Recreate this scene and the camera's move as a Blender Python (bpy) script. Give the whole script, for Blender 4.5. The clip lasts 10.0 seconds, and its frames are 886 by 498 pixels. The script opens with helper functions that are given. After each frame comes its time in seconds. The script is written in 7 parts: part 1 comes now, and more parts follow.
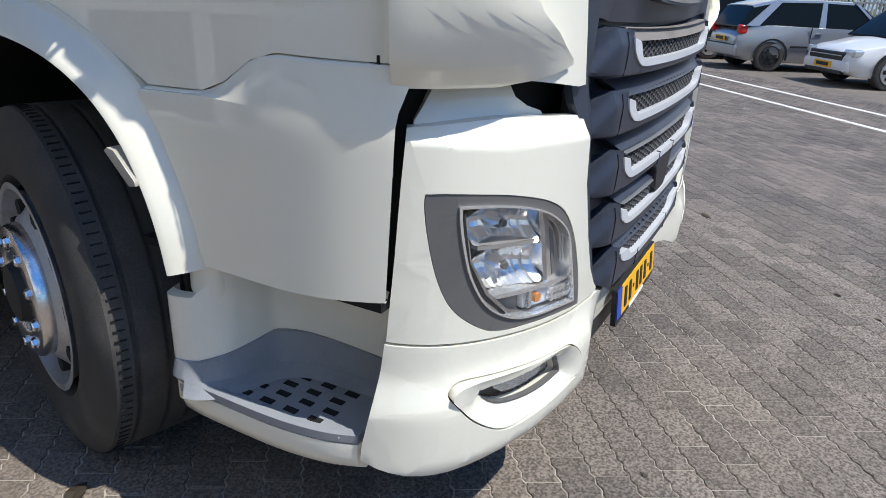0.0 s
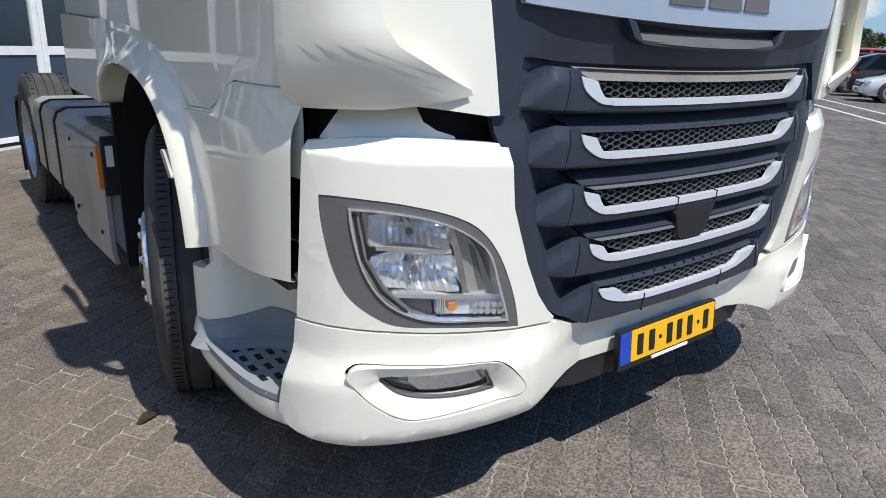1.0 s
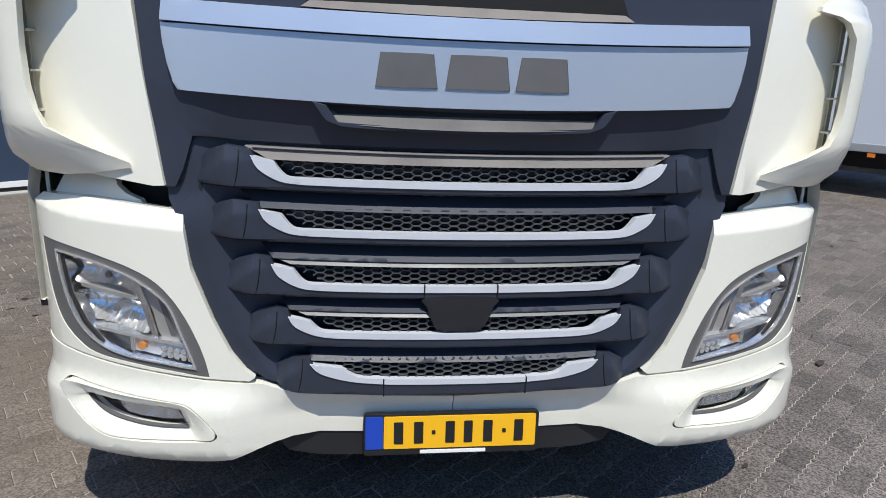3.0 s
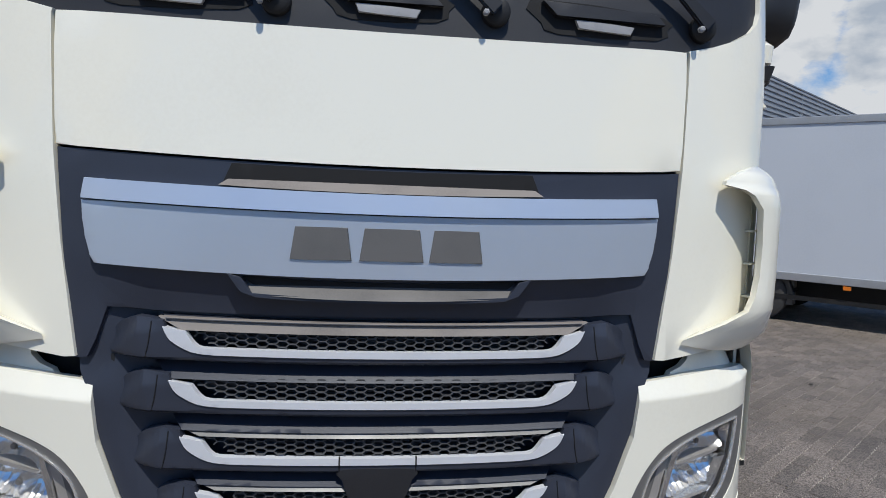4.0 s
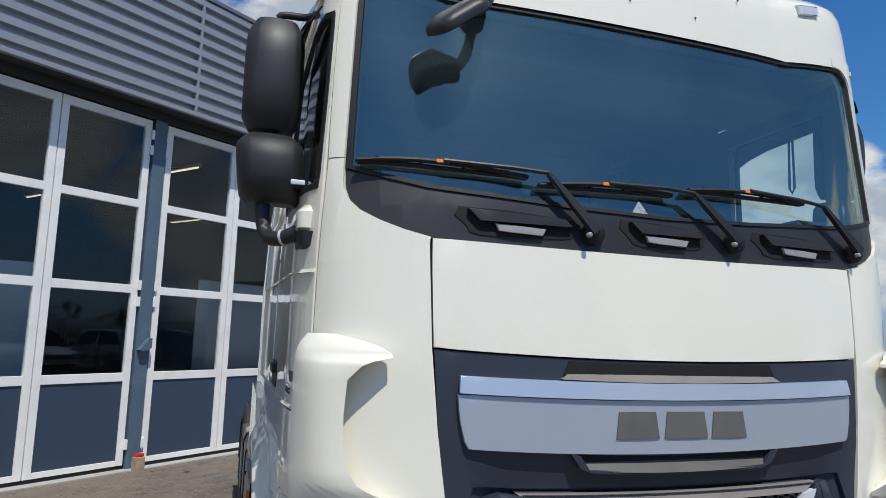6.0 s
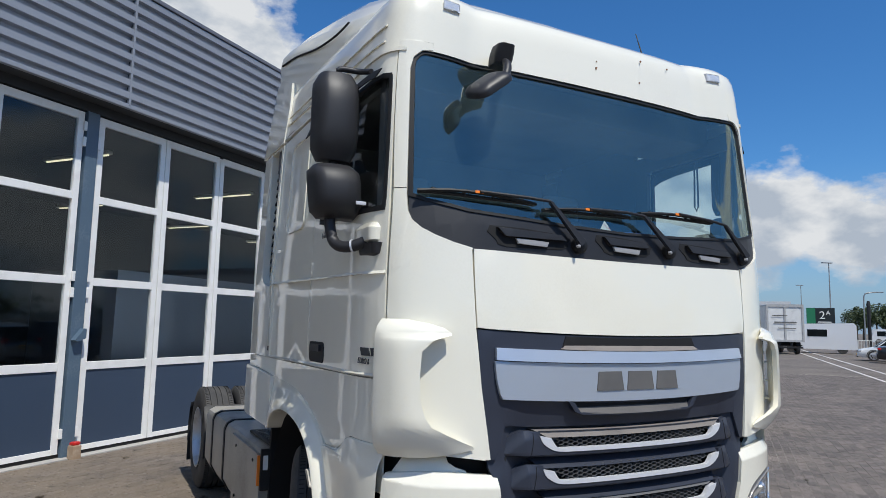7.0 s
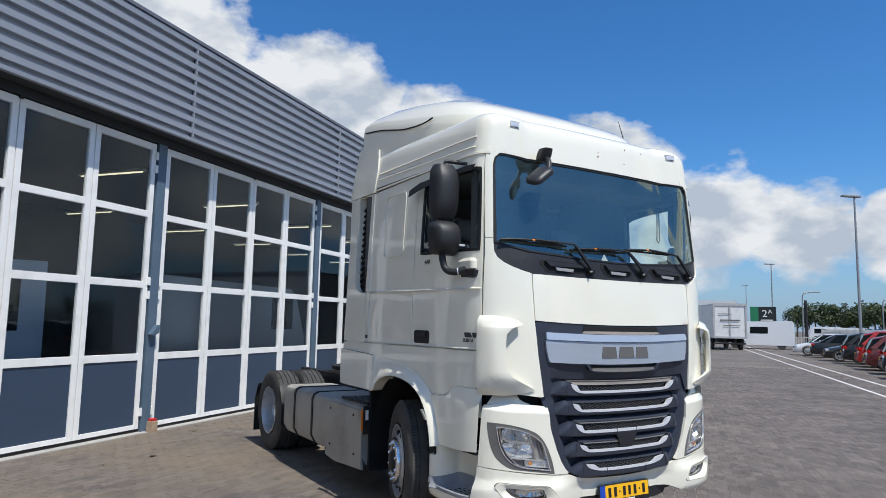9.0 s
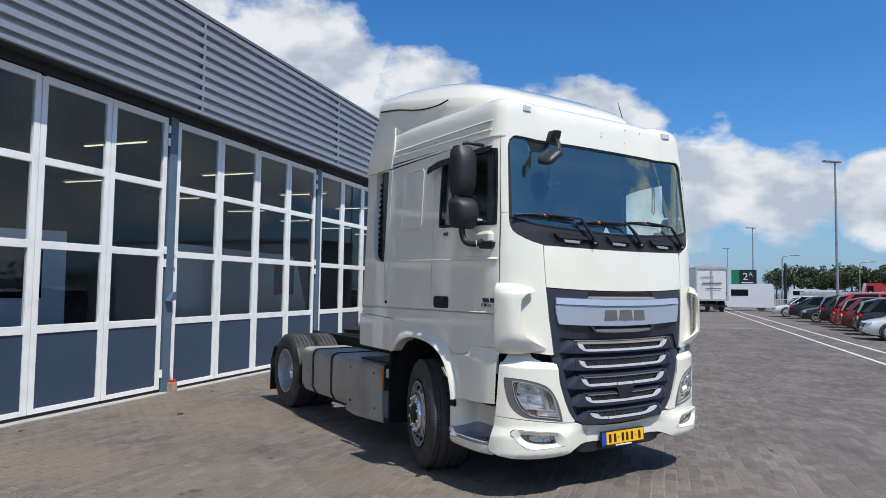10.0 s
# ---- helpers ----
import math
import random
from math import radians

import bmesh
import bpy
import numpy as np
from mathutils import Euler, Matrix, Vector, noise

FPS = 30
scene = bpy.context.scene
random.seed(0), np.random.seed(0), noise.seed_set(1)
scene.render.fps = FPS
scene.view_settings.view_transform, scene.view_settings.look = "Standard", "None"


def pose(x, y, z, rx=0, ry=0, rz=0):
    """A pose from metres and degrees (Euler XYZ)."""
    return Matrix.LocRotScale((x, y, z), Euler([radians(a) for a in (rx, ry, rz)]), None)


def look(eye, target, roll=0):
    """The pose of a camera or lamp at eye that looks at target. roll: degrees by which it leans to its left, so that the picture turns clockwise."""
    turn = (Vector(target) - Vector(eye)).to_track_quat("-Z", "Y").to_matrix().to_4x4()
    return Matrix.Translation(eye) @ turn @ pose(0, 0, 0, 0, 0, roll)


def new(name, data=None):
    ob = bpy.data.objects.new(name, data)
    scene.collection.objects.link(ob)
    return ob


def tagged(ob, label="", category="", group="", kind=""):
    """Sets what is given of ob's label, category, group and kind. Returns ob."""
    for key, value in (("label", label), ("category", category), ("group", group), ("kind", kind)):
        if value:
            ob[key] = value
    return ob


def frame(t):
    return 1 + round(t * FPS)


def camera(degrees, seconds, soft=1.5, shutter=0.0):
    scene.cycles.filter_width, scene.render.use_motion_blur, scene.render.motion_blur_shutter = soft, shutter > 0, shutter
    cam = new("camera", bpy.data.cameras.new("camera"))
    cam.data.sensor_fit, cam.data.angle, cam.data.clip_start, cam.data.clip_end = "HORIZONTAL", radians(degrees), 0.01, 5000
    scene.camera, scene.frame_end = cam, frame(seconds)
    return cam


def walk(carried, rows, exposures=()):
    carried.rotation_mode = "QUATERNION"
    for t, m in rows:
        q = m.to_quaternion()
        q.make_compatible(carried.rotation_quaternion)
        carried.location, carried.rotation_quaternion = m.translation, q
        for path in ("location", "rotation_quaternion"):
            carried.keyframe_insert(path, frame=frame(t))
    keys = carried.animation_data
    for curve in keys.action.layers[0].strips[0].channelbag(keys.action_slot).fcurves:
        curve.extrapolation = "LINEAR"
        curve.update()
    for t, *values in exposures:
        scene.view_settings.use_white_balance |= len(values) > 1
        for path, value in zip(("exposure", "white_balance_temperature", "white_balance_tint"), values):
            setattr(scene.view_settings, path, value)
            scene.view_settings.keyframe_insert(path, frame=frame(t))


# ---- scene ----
cam = camera(67.6, 10.0, 0.45)
PATH = [
    (0, (-2.18, -0.352, 1.326), (-0.534, 0.521, 0.6), 2.4),
    (0.3, (-2.122, -0.596, 1.320), (-0.676, 0.604, 0.642), 1.9),
    (0.5, (-2.058, -0.751, 1.305), (-0.703, 0.584, 0.687), 1.9),
    (1, (-1.835, -1.087, 1.306), (-0.664, 0.423, 0.717), 1.8),
    (1.5, (-1.506, -1.4, 1.339), (-0.621, 0.3, 0.766), 1.3),
    (2, (-1.099, -1.613, 1.348), (-0.492, 0.224, 0.84), 0.9),
    (3.3, (-0.071, -1.734, 1.501), (0.151, 0.182, 0.972), 2.4),
    (3.5, (0.013, -1.747, 1.508), (0.252, 0.193, 1.083), 2.2),
    (4, (-0.065, -1.725, 1.606), (0.185, 0.253, 1.445), 2.2),
    (4.5, (-0.426, -1.801, 1.616), (-0.209, 0.187, 1.634), 2.0),
    (5, (-0.722, -1.792, 1.694), (-0.495, 0.179, 1.95), 2.0),
    (5.2, (-0.851, -1.772, 1.75), (-0.597, 0.198, 1.984), 2.0),
    (6.3, (-1.688, -1.987, 1.74), (-0.95, -0.146, 1.998), 1.8),
    (6.5, (-1.851, -2.094, 1.727), (-1.043, -0.282, 1.98), 1.7),
    (7, (-2.309, -2.347, 1.717), (-1.38, -0.59, 1.94), 1.2),
    (7.5, (-2.761, -2.662, 1.679), (-1.724, -0.952, 1.705), 1.2),
    (8, (-3.146, -3.068, 1.711), (-2.143, -1.338, 1.716), 1.0),
    (8.5, (-3.594, -3.378, 1.711), (-2.614, -1.635, 1.723), 1.1),
    (9, (-3.964, -3.673, 1.671), (-2.922, -1.98, 1.893), 1.1),
    (9.5, (-4.329, -3.858, 1.657), (-3.253, -2.188, 1.885), 0.9),
    (10, (-4.488, -3.969, 1.69), (-3.401, -2.294, 1.805), 0.8),
]
EXPOSURES = [(0.0, 0.10, 6250), (0.5, 0.08, 6250), (1.5, -0.03, 6230), (2.0, -0.12, 6230), (3.5, -0.10, 6280), (4.0, -0.36, 6270), (4.5, -0.39, 6300), (5.2, -0.38, 6300), (6.5, -0.27, 6350), (7.5, -0.17, 6300), (8.5, -0.08, 6300), (10.0, -0.09, 6250)]
walk(cam, [(t, look(eye, target, roll)) for t, eye, target, roll in PATH], [(t, stops, kelvin, 8) for t, stops, kelvin in EXPOSURES])

# ---- light ----
world = bpy.data.worlds.new("sky")
scene.world = world
world.use_nodes = True
SUN_TO = Vector((0.045, -0.55, 1.0)).normalized()
ELEV = math.asin(SUN_TO.z)


def build_sky():
    nt = world.node_tree
    nt.nodes.clear()
    out = nt.nodes.new("ShaderNodeOutputWorld")
    bg = nt.nodes.new("ShaderNodeBackground")
    sky = nt.nodes.new("ShaderNodeTexSky")
    sky.sky_type = "NISHITA"
    sky.sun_disc = False
    sky.sun_elevation = ELEV
    sky.sun_rotation = math.atan2(SUN_TO.x, SUN_TO.y)
    sky.air_density, sky.dust_density, sky.ozone_density = 1.0, 0.45, 2.2
    co = nt.nodes.new("ShaderNodeTexCoord")
    sep = nt.nodes.new("ShaderNodeSeparateXYZ")
    nt.links.new(co.outputs["Generated"], sep.inputs[0])

    def mth(op, a, b=None, clamp=False):
        n = nt.nodes.new("ShaderNodeMath")
        n.operation, n.use_clamp = op, clamp
        for k, v in enumerate((a, b)):
            if v is None:
                continue
            if isinstance(v, (int, float)):
                n.inputs[k].default_value = v
            else:
                nt.links.new(v, n.inputs[k])
        return n.outputs[0]

    # cumulus: a bank over the yard's far end, lower towards the south-east, single puffs elsewhere
    sat = nt.nodes.new("ShaderNodeHueSaturation")
    sat.inputs["Saturation"].default_value = 1.12
    tint = nt.nodes.new("ShaderNodeMix")
    tint.data_type, tint.blend_type = "RGBA", "MULTIPLY"
    tint.inputs[0].default_value = 1.0
    tint.inputs[7].default_value = (0.79, 1.05, 1.34, 1)
    nt.links.new(sky.outputs[0], tint.inputs[6])
    nt.links.new(tint.outputs[2], sat.inputs["Color"])
    haze = nt.nodes.new("ShaderNodeMix")
    haze.data_type = "RGBA"
    haze.inputs[7].default_value = (2.7, 3.75, 5.3, 1)
    nt.links.new(mth("MULTIPLY", mth("POWER", mth("SUBTRACT", 1.0, mth("MULTIPLY", sep.outputs["Z"], 4.5), True), 1.5), 0.85), haze.inputs[0])
    nt.links.new(sat.outputs[0], haze.inputs[6])
    mp = nt.nodes.new("ShaderNodeMapping")
    mp.inputs["Scale"].default_value = (1.0, 1.0, 1.7)
    mp.inputs["Location"].default_value = (0.35, 0.9, 0.15)
    nt.links.new(co.outputs["Generated"], mp.inputs[0])
    n1 = nt.nodes.new("ShaderNodeTexNoise")
    n1.inputs["Scale"].default_value, n1.inputs["Detail"].default_value = 5.0, 10.0
    n1.inputs["Roughness"].default_value = 0.58
    nt.links.new(mp.outputs[0], n1.inputs["Vector"])
    n2 = nt.nodes.new("ShaderNodeTexNoise")
    n2.inputs["Scale"].default_value, n2.inputs["Detail"].default_value = 11.0, 7.0
    nt.links.new(mp.outputs[0], n2.inputs["Vector"])
    z = sep.outputs["Z"]
    bank = None
    for az, el, wid in ((4, 22, 12), (20, 17, 8.5), (32, 14, 7), (43, 12, 8), (49, 9.5, 6.5), (54, 9.5, 6), (60, 7.5, 5), (67, 6.5, 4), (-25, 24, 14), (80, 13, 7), (90, 12, 9), (104, 9, 9), (97, 20, 9), (118, 16, 8), (143, 11, 11), (215, 14, 10), (235, 16, 11), (255, 28, 17), (280, 22, 16), (302, 34, 16), (262, 44, 20)):
        d = Vector((math.sin(radians(az)) * math.cos(radians(el)), math.cos(radians(az)) * math.cos(radians(el)), math.sin(radians(el))))
        dot = nt.nodes.new("ShaderNodeVectorMath")
        dot.operation = "DOT_PRODUCT"
        nt.links.new(co.outputs["Generated"], dot.inputs[0])
        dot.inputs[1].default_value = d
        edge = math.cos(radians(wid))
        m = mth("DIVIDE", mth("SUBTRACT", dot.outputs["Value"], edge), 1 - edge)
        bank = m if bank is None else mth("MAXIMUM", bank, m)
    bank = mth("MAXIMUM", bank, -0.6)
    dens = mth("ADD", n1.outputs["Fac"], mth("MULTIPLY", bank, 0.30))
    ramp = nt.nodes.new("ShaderNodeValToRGB")
    ramp.color_ramp.elements[0].position, ramp.color_ramp.elements[1].position = 0.545, 0.655
    nt.links.new(dens, ramp.inputs[0])
    shade = nt.nodes.new("ShaderNodeValToRGB")
    shade.color_ramp.elements[0].position, shade.color_ramp.elements[1].position = 0.38, 0.56
    shade.color_ramp.elements[0].color = (4.6, 5.1, 5.9, 1)
    shade.color_ramp.elements[1].color = (8.0, 8.0, 8.1, 1)
    nt.links.new(n2.outputs["Fac"], shade.inputs[0])
    mix = nt.nodes.new("ShaderNodeMix")
    mix.data_type = "RGBA"
    nt.links.new(ramp.outputs[0], mix.inputs[0])
    nt.links.new(haze.outputs[2], mix.inputs[6])
    nt.links.new(shade.outputs[0], mix.inputs[7])
    bg.inputs["Strength"].default_value = 0.110
    nt.links.new(mix.outputs[2], bg.inputs[0])
    nt.links.new(bg.outputs[0], out.inputs[0])


build_sky()
sun = bpy.data.lights.new("sun", "SUN")
sun.energy, sun.angle, sun.color = 4.9, radians(0.5), (1.0, 0.95, 0.865)
sun_ob = new("sun", sun)
sun_ob.matrix_world = look((0, 0, 30), tuple(Vector((0, 0, 30)) - SUN_TO))


# ---- materials ----
def principled(name, color, rough=0.5, metal=0.0, coat=0.0, spec=0.5):
    m = bpy.data.materials.new(name)
    m.use_nodes = True
    b = m.node_tree.nodes["Principled BSDF"]
    b.inputs["Base Color"].default_value = (*color, 1)
    b.inputs["Roughness"].default_value = rough
    b.inputs["Metallic"].default_value = metal
    b.inputs["Coat Weight"].default_value = coat
    b.inputs["Coat Roughness"].default_value = 0.02
    b.inputs["Specular IOR Level"].default_value = spec
    return m


def worn(name, color, dark, rough=0.5, metal=0.0, coat=0.0, scale=3.0, fine=60.0, bump=0.0, lo=0.35, hi=0.7, spec=0.5, rvar=0.12):
    """Principled with stains at one scale and grain at another, in metres of the object."""
    m = principled(name, color, rough, metal, coat, spec)
    nt = m.node_tree
    b = nt.nodes["Principled BSDF"]
    co = nt.nodes.new("ShaderNodeTexCoord")
    big = nt.nodes.new("ShaderNodeTexNoise")
    big.inputs["Scale"].default_value, big.inputs["Detail"].default_value = scale, 8.0
    small = nt.nodes.new("ShaderNodeTexNoise")
    small.inputs["Scale"].default_value, small.inputs["Detail"].default_value = fine, 4.0
    for n in (big, small):
        nt.links.new(co.outputs["Object"], n.inputs["Vector"])
    mulm = nt.nodes.new("ShaderNodeMath")
    mulm.operation = "MULTIPLY_ADD"
    nt.links.new(small.outputs["Fac"], mulm.inputs[0])
    mulm.inputs[1].default_value = 0.35
    nt.links.new(big.outputs["Fac"], mulm.inputs[2])
    ramp = nt.nodes.new("ShaderNodeValToRGB")
    ramp.color_ramp.elements[0].position, ramp.color_ramp.elements[1].position = lo, hi
    ramp.color_ramp.elements[0].color = (*dark, 1)
    ramp.color_ramp.elements[1].color = (*color, 1)
    nt.links.new(mulm.outputs[0], ramp.inputs[0])
    nt.links.new(ramp.outputs[0], b.inputs["Base Color"])
    mr = nt.nodes.new("ShaderNodeMapRange")
    mr.inputs["To Min"].default_value, mr.inputs["To Max"].default_value = min(1, rough + rvar), max(0.02, rough - rvar)
    nt.links.new(big.outputs["Fac"], mr.inputs["Value"])
    nt.links.new(mr.outputs[0], b.inputs["Roughness"])
    if bump:
        bp = nt.nodes.new("ShaderNodeBump")
        bp.inputs["Strength"].default_value, bp.inputs["Distance"].default_value = 0.5, bump
        nt.links.new(small.outputs["Fac"], bp.inputs["Height"])
        nt.links.new(bp.outputs[0], b.inputs["Normal"])
    return m


def glassy(name, tint, rough=0.0, r0=0.07, dust_sheen=0.0, gloss=(1, 1, 1)):
    """Thin pane: clear tinted see-through with a mirror gloss that grows towards grazing."""
    m = bpy.data.materials.new(name)
    m.use_nodes = True
    nt = m.node_tree
    nt.nodes.clear()
    out = nt.nodes.new("ShaderNodeOutputMaterial")
    tr = nt.nodes.new("ShaderNodeBsdfTransparent")
    tr.inputs[0].default_value = (*tint, 1)
    gl = nt.nodes.new("ShaderNodeBsdfGlossy")
    gl.inputs["Color"].default_value = (*gloss, 1)
    gl.inputs["Roughness"].default_value = rough
    lw = nt.nodes.new("ShaderNodeLayerWeight")
    lw.inputs["Blend"].default_value = 0.5
    pw = nt.nodes.new("ShaderNodeMath")
    pw.operation = "POWER"
    pw.inputs[1].default_value = 5.0
    nt.links.new(lw.outputs["Facing"], pw.inputs[0])
    ma = nt.nodes.new("ShaderNodeMath")
    ma.operation = "MULTIPLY_ADD"
    ma.inputs[1].default_value, ma.inputs[2].default_value = 1.0 - r0, r0
    nt.links.new(pw.outputs[0], ma.inputs[0])
    mx = nt.nodes.new("ShaderNodeMixShader")
    nt.links.new(ma.outputs[0], mx.inputs[0])
    nt.links.new(tr.outputs[0], mx.inputs[1])
    nt.links.new(gl.outputs[0], mx.inputs[2])
    last = mx.outputs[0]
    if dust_sheen:
        # a film of dried dust, thicker in patches; its teal stands for mirrored sky
        co = nt.nodes.new("ShaderNodeTexCoord")
        no = nt.nodes.new("ShaderNodeTexNoise")
        no.inputs["Scale"].default_value, no.inputs["Detail"].default_value = 2.2, 9.0
        nt.links.new(co.outputs["Object"], no.inputs["Vector"])
        mr = nt.nodes.new("ShaderNodeMapRange")
        mr.inputs["From Min"].default_value, mr.inputs["From Max"].default_value = 0.3, 0.75
        mr.inputs["To Min"].default_value, mr.inputs["To Max"].default_value = dust_sheen * 0.6, dust_sheen * 1.5
        nt.links.new(no.outputs["Fac"], mr.inputs["Value"])
        df = nt.nodes.new("ShaderNodeBsdfDiffuse")
        df.inputs["Color"].default_value = (0.26, 0.44, 0.54, 1)
        m2 = nt.nodes.new("ShaderNodeMixShader")
        nt.links.new(mr.outputs[0], m2.inputs[0])
        nt.links.new(last, m2.inputs[1])
        nt.links.new(df.outputs[0], m2.inputs[2])
        last = m2.outputs[0]
    nt.links.new(last, out.inputs[0])
    return m


WHITE = worn("white_paint", (0.86, 0.824, 0.70), (0.81, 0.768, 0.642), 0.32, 0, 1.0, 1.5, 90, 0, 0.3, 0.62, rvar=0.05)
DARK = worn("dark_plastic", (0.031, 0.036, 0.053), (0.023, 0.027, 0.041), 0.40, 0, 0, 3, 300, 0.0004)
COWL = worn("cowl_plastic", (0.016, 0.016, 0.019), (0.024, 0.024, 0.027), 0.5, 0, 0, 3, 300, 0.0004)
BLACK = principled("black_rubber", (0.006, 0.006, 0.007), 0.6)
# near-black that stands in for shade in gaps, holes and recesses; also seams
VOID = principled("shade_and_seam_black", (0.004, 0.004, 0.005), 0.8)
SILVER = worn("silver_panel", (0.52, 0.57, 0.65), (0.48, 0.53, 0.60), 0.34, 0.5, 0.2, 3, 500, 0)
SATIN = worn("satin_aluminium", (0.74, 0.75, 0.78), (0.66, 0.67, 0.70), 0.32, 0.25, 0, 5, 400, 0)
GREYP = worn("grey_plastic", (0.13, 0.125, 0.12), (0.10, 0.098, 0.095), 0.42, 0, 0, 6, 300, 0.0003)
# ledge plastics: dusty, and lightened to show sun on upward faces
LITDUSTG = worn("sunlit_dusty_plastic", (0.21, 0.185, 0.165), (0.14, 0.125, 0.115), 0.7, 0, 0, 7, 200, 0.0004)
LITLEDGEG = worn("sunlit_ledge_plastic", (0.105, 0.097, 0.092), (0.07, 0.066, 0.064), 0.6, 0, 0, 7, 200, 0.0004)
PLATEG = worn("scuffed_plate", (0.30, 0.30, 0.31), (0.22, 0.22, 0.23), 0.55, 0.0, 0, 9, 200, 0.0004)
STEPG = worn("step_plastic", (0.27, 0.28, 0.30), (0.19, 0.20, 0.215), 0.5, 0, 0, 8, 200, 0.0006)
CHROME = worn("chrome", (0.80, 0.80, 0.81), (0.42, 0.40, 0.37), 0.22, 1.0, 0, 14, 150, 0, rvar=0.08)
REFLECTOR = principled("reflector", (0.90, 0.89, 0.87), 0.15, 0.78)
RUBBER = worn("tyre_rubber", (0.045, 0.043, 0.041), (0.11, 0.10, 0.09), 0.8, 0, 0, 5, 200, 0.001)
RIM = worn("rim_paint", (0.55, 0.56, 0.58), (0.30, 0.29, 0.27), 0.38, 0.6, 0, 9, 120, 0.0004)
TANK = worn("tank_paint", (0.36, 0.34, 0.30), (0.17, 0.155, 0.13), 0.5, 0.0, 0.1, 2.2, 80, 0.0004)
CHASSIS = worn("chassis_black", (0.009, 0.009, 0.010), (0.024, 0.022, 0.020), 0.6, 0, 0, 5, 120, 0.0008)
GLASS = glassy("window_glass", (0.86, 0.92, 0.94))
WSGLASS = glassy("windscreen_glass", (0.70, 0.84, 0.84), 0.0, 0.23, 0.044, (0.80, 0.92, 0.82))
LENS = glassy("lens_glass", (0.95, 0.96, 0.97), 0.0, 0.05)
DOORGLASS = glassy("shop_glass", (0.66, 0.72, 0.75), 0.0, 0.050, 0.0, (0.84, 0.93, 1.0))
YELLOW = principled("plate_yellow", (0.90, 0.47, 0.01), 0.45)
BLUE = principled("plate_blue", (0.015, 0.06, 0.42), 0.4)
INK = principled("ink_black", (0.012, 0.012, 0.012), 0.5)
ORANGE = principled("orange_plastic", (0.85, 0.22, 0.02), 0.3)
AMBER = principled("amber_lens", (0.62, 0.25, 0.07), 0.2)
REDP = principled("red_plastic", (0.55, 0.02, 0.015), 0.35)
FRAMEW = worn("white_frame_paint", (0.88, 0.86, 0.82), (0.74, 0.72, 0.68), 0.45, 0, 0, 4, 60, 0)
BLUEPANEL = worn("blue_panel", (0.040, 0.062, 0.102), (0.088, 0.116, 0.155), 0.42, 0, 0, 2.0, 40, 0, 0.18, 0.42)
POSTBLUE = worn("blue_post_paint", (0.085, 0.13, 0.18), (0.16, 0.205, 0.245), 0.5, 0, 0, 2.5, 40, 0.0005, 0.35, 0.65)
CLAD = worn("grey_cladding", (0.295, 0.31, 0.345), (0.255, 0.27, 0.305), 0.45, 0.2, 0, 1.2, 50, 0)
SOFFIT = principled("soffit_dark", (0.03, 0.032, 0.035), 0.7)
MESHG = principled("mesh_grey", (0.075, 0.076, 0.080), 0.5)
COVERG = principled("cover_grey", (0.40, 0.375, 0.35), 0.28, 0.35)
LINER = worn("cab_trim", (0.10, 0.10, 0.10), (0.075, 0.075, 0.075), 0.75)
RUST = worn("rust", (0.22, 0.09, 0.035), (0.12, 0.05, 0.02), 0.8, scale=60)
SMOKE = principled("smoked_acrylic", (0.010, 0.010, 0.010), 0.60, 0, 0, 0.2)
BADGE = principled("badge_grey", (0.06, 0.062, 0.07), 0.35, 0.4)
MARKER = worn("marker_grey", (0.45, 0.42, 0.36), (0.3, 0.28, 0.24), 0.3)
SLOTC = worn("slot_cream", (0.64, 0.62, 0.51), (0.52, 0.49, 0.39), 0.6)
# hall walls toned dark and bluish in place of dimness and mirrored sky
INTERIOR = worn("dim_toned_wall", (0.065, 0.07, 0.078), (0.04, 0.043, 0.05), 0.8)


# ---- mesh helpers ----
def link_mesh(name, bm, mat, parent=None, label="", smooth=40.0):
    me = bpy.data.meshes.new(name)
    if all(e.is_manifold for e in bm.edges):
        bmesh.ops.recalc_face_normals(bm, faces=bm.faces[:])
    bm.to_mesh(me)
    bm.free()
    if smooth:
        me.shade_smooth()
        me.set_sharp_from_angle(angle=radians(smooth))
    for m in (mat if isinstance(mat, (list, tuple)) else [mat]):
        me.materials.append(m)
    ob = new(name, me)
    if smooth and 12 < len(me.polygons) < 20000:
        wn = ob.modifiers.new("normals", "WEIGHTED_NORMAL")
        wn.keep_sharp = True
    if parent is not None:
        ob.parent = parent
    if label:
        ob["label"] = label
    return ob


def part(name, bm, mat, parent, label="", smooth=40.0):
    return link_mesh(name, bm, mat, parent, label, smooth)


def thing(name, label, category, group="", kind="", at=(0, 0, 0), rz=0.0):
    ob = new(name)
    ob.empty_display_size = 0.2
    ob.matrix_world = pose(*at, 0, 0, rz)
    return tagged(ob, label, category, group, kind)


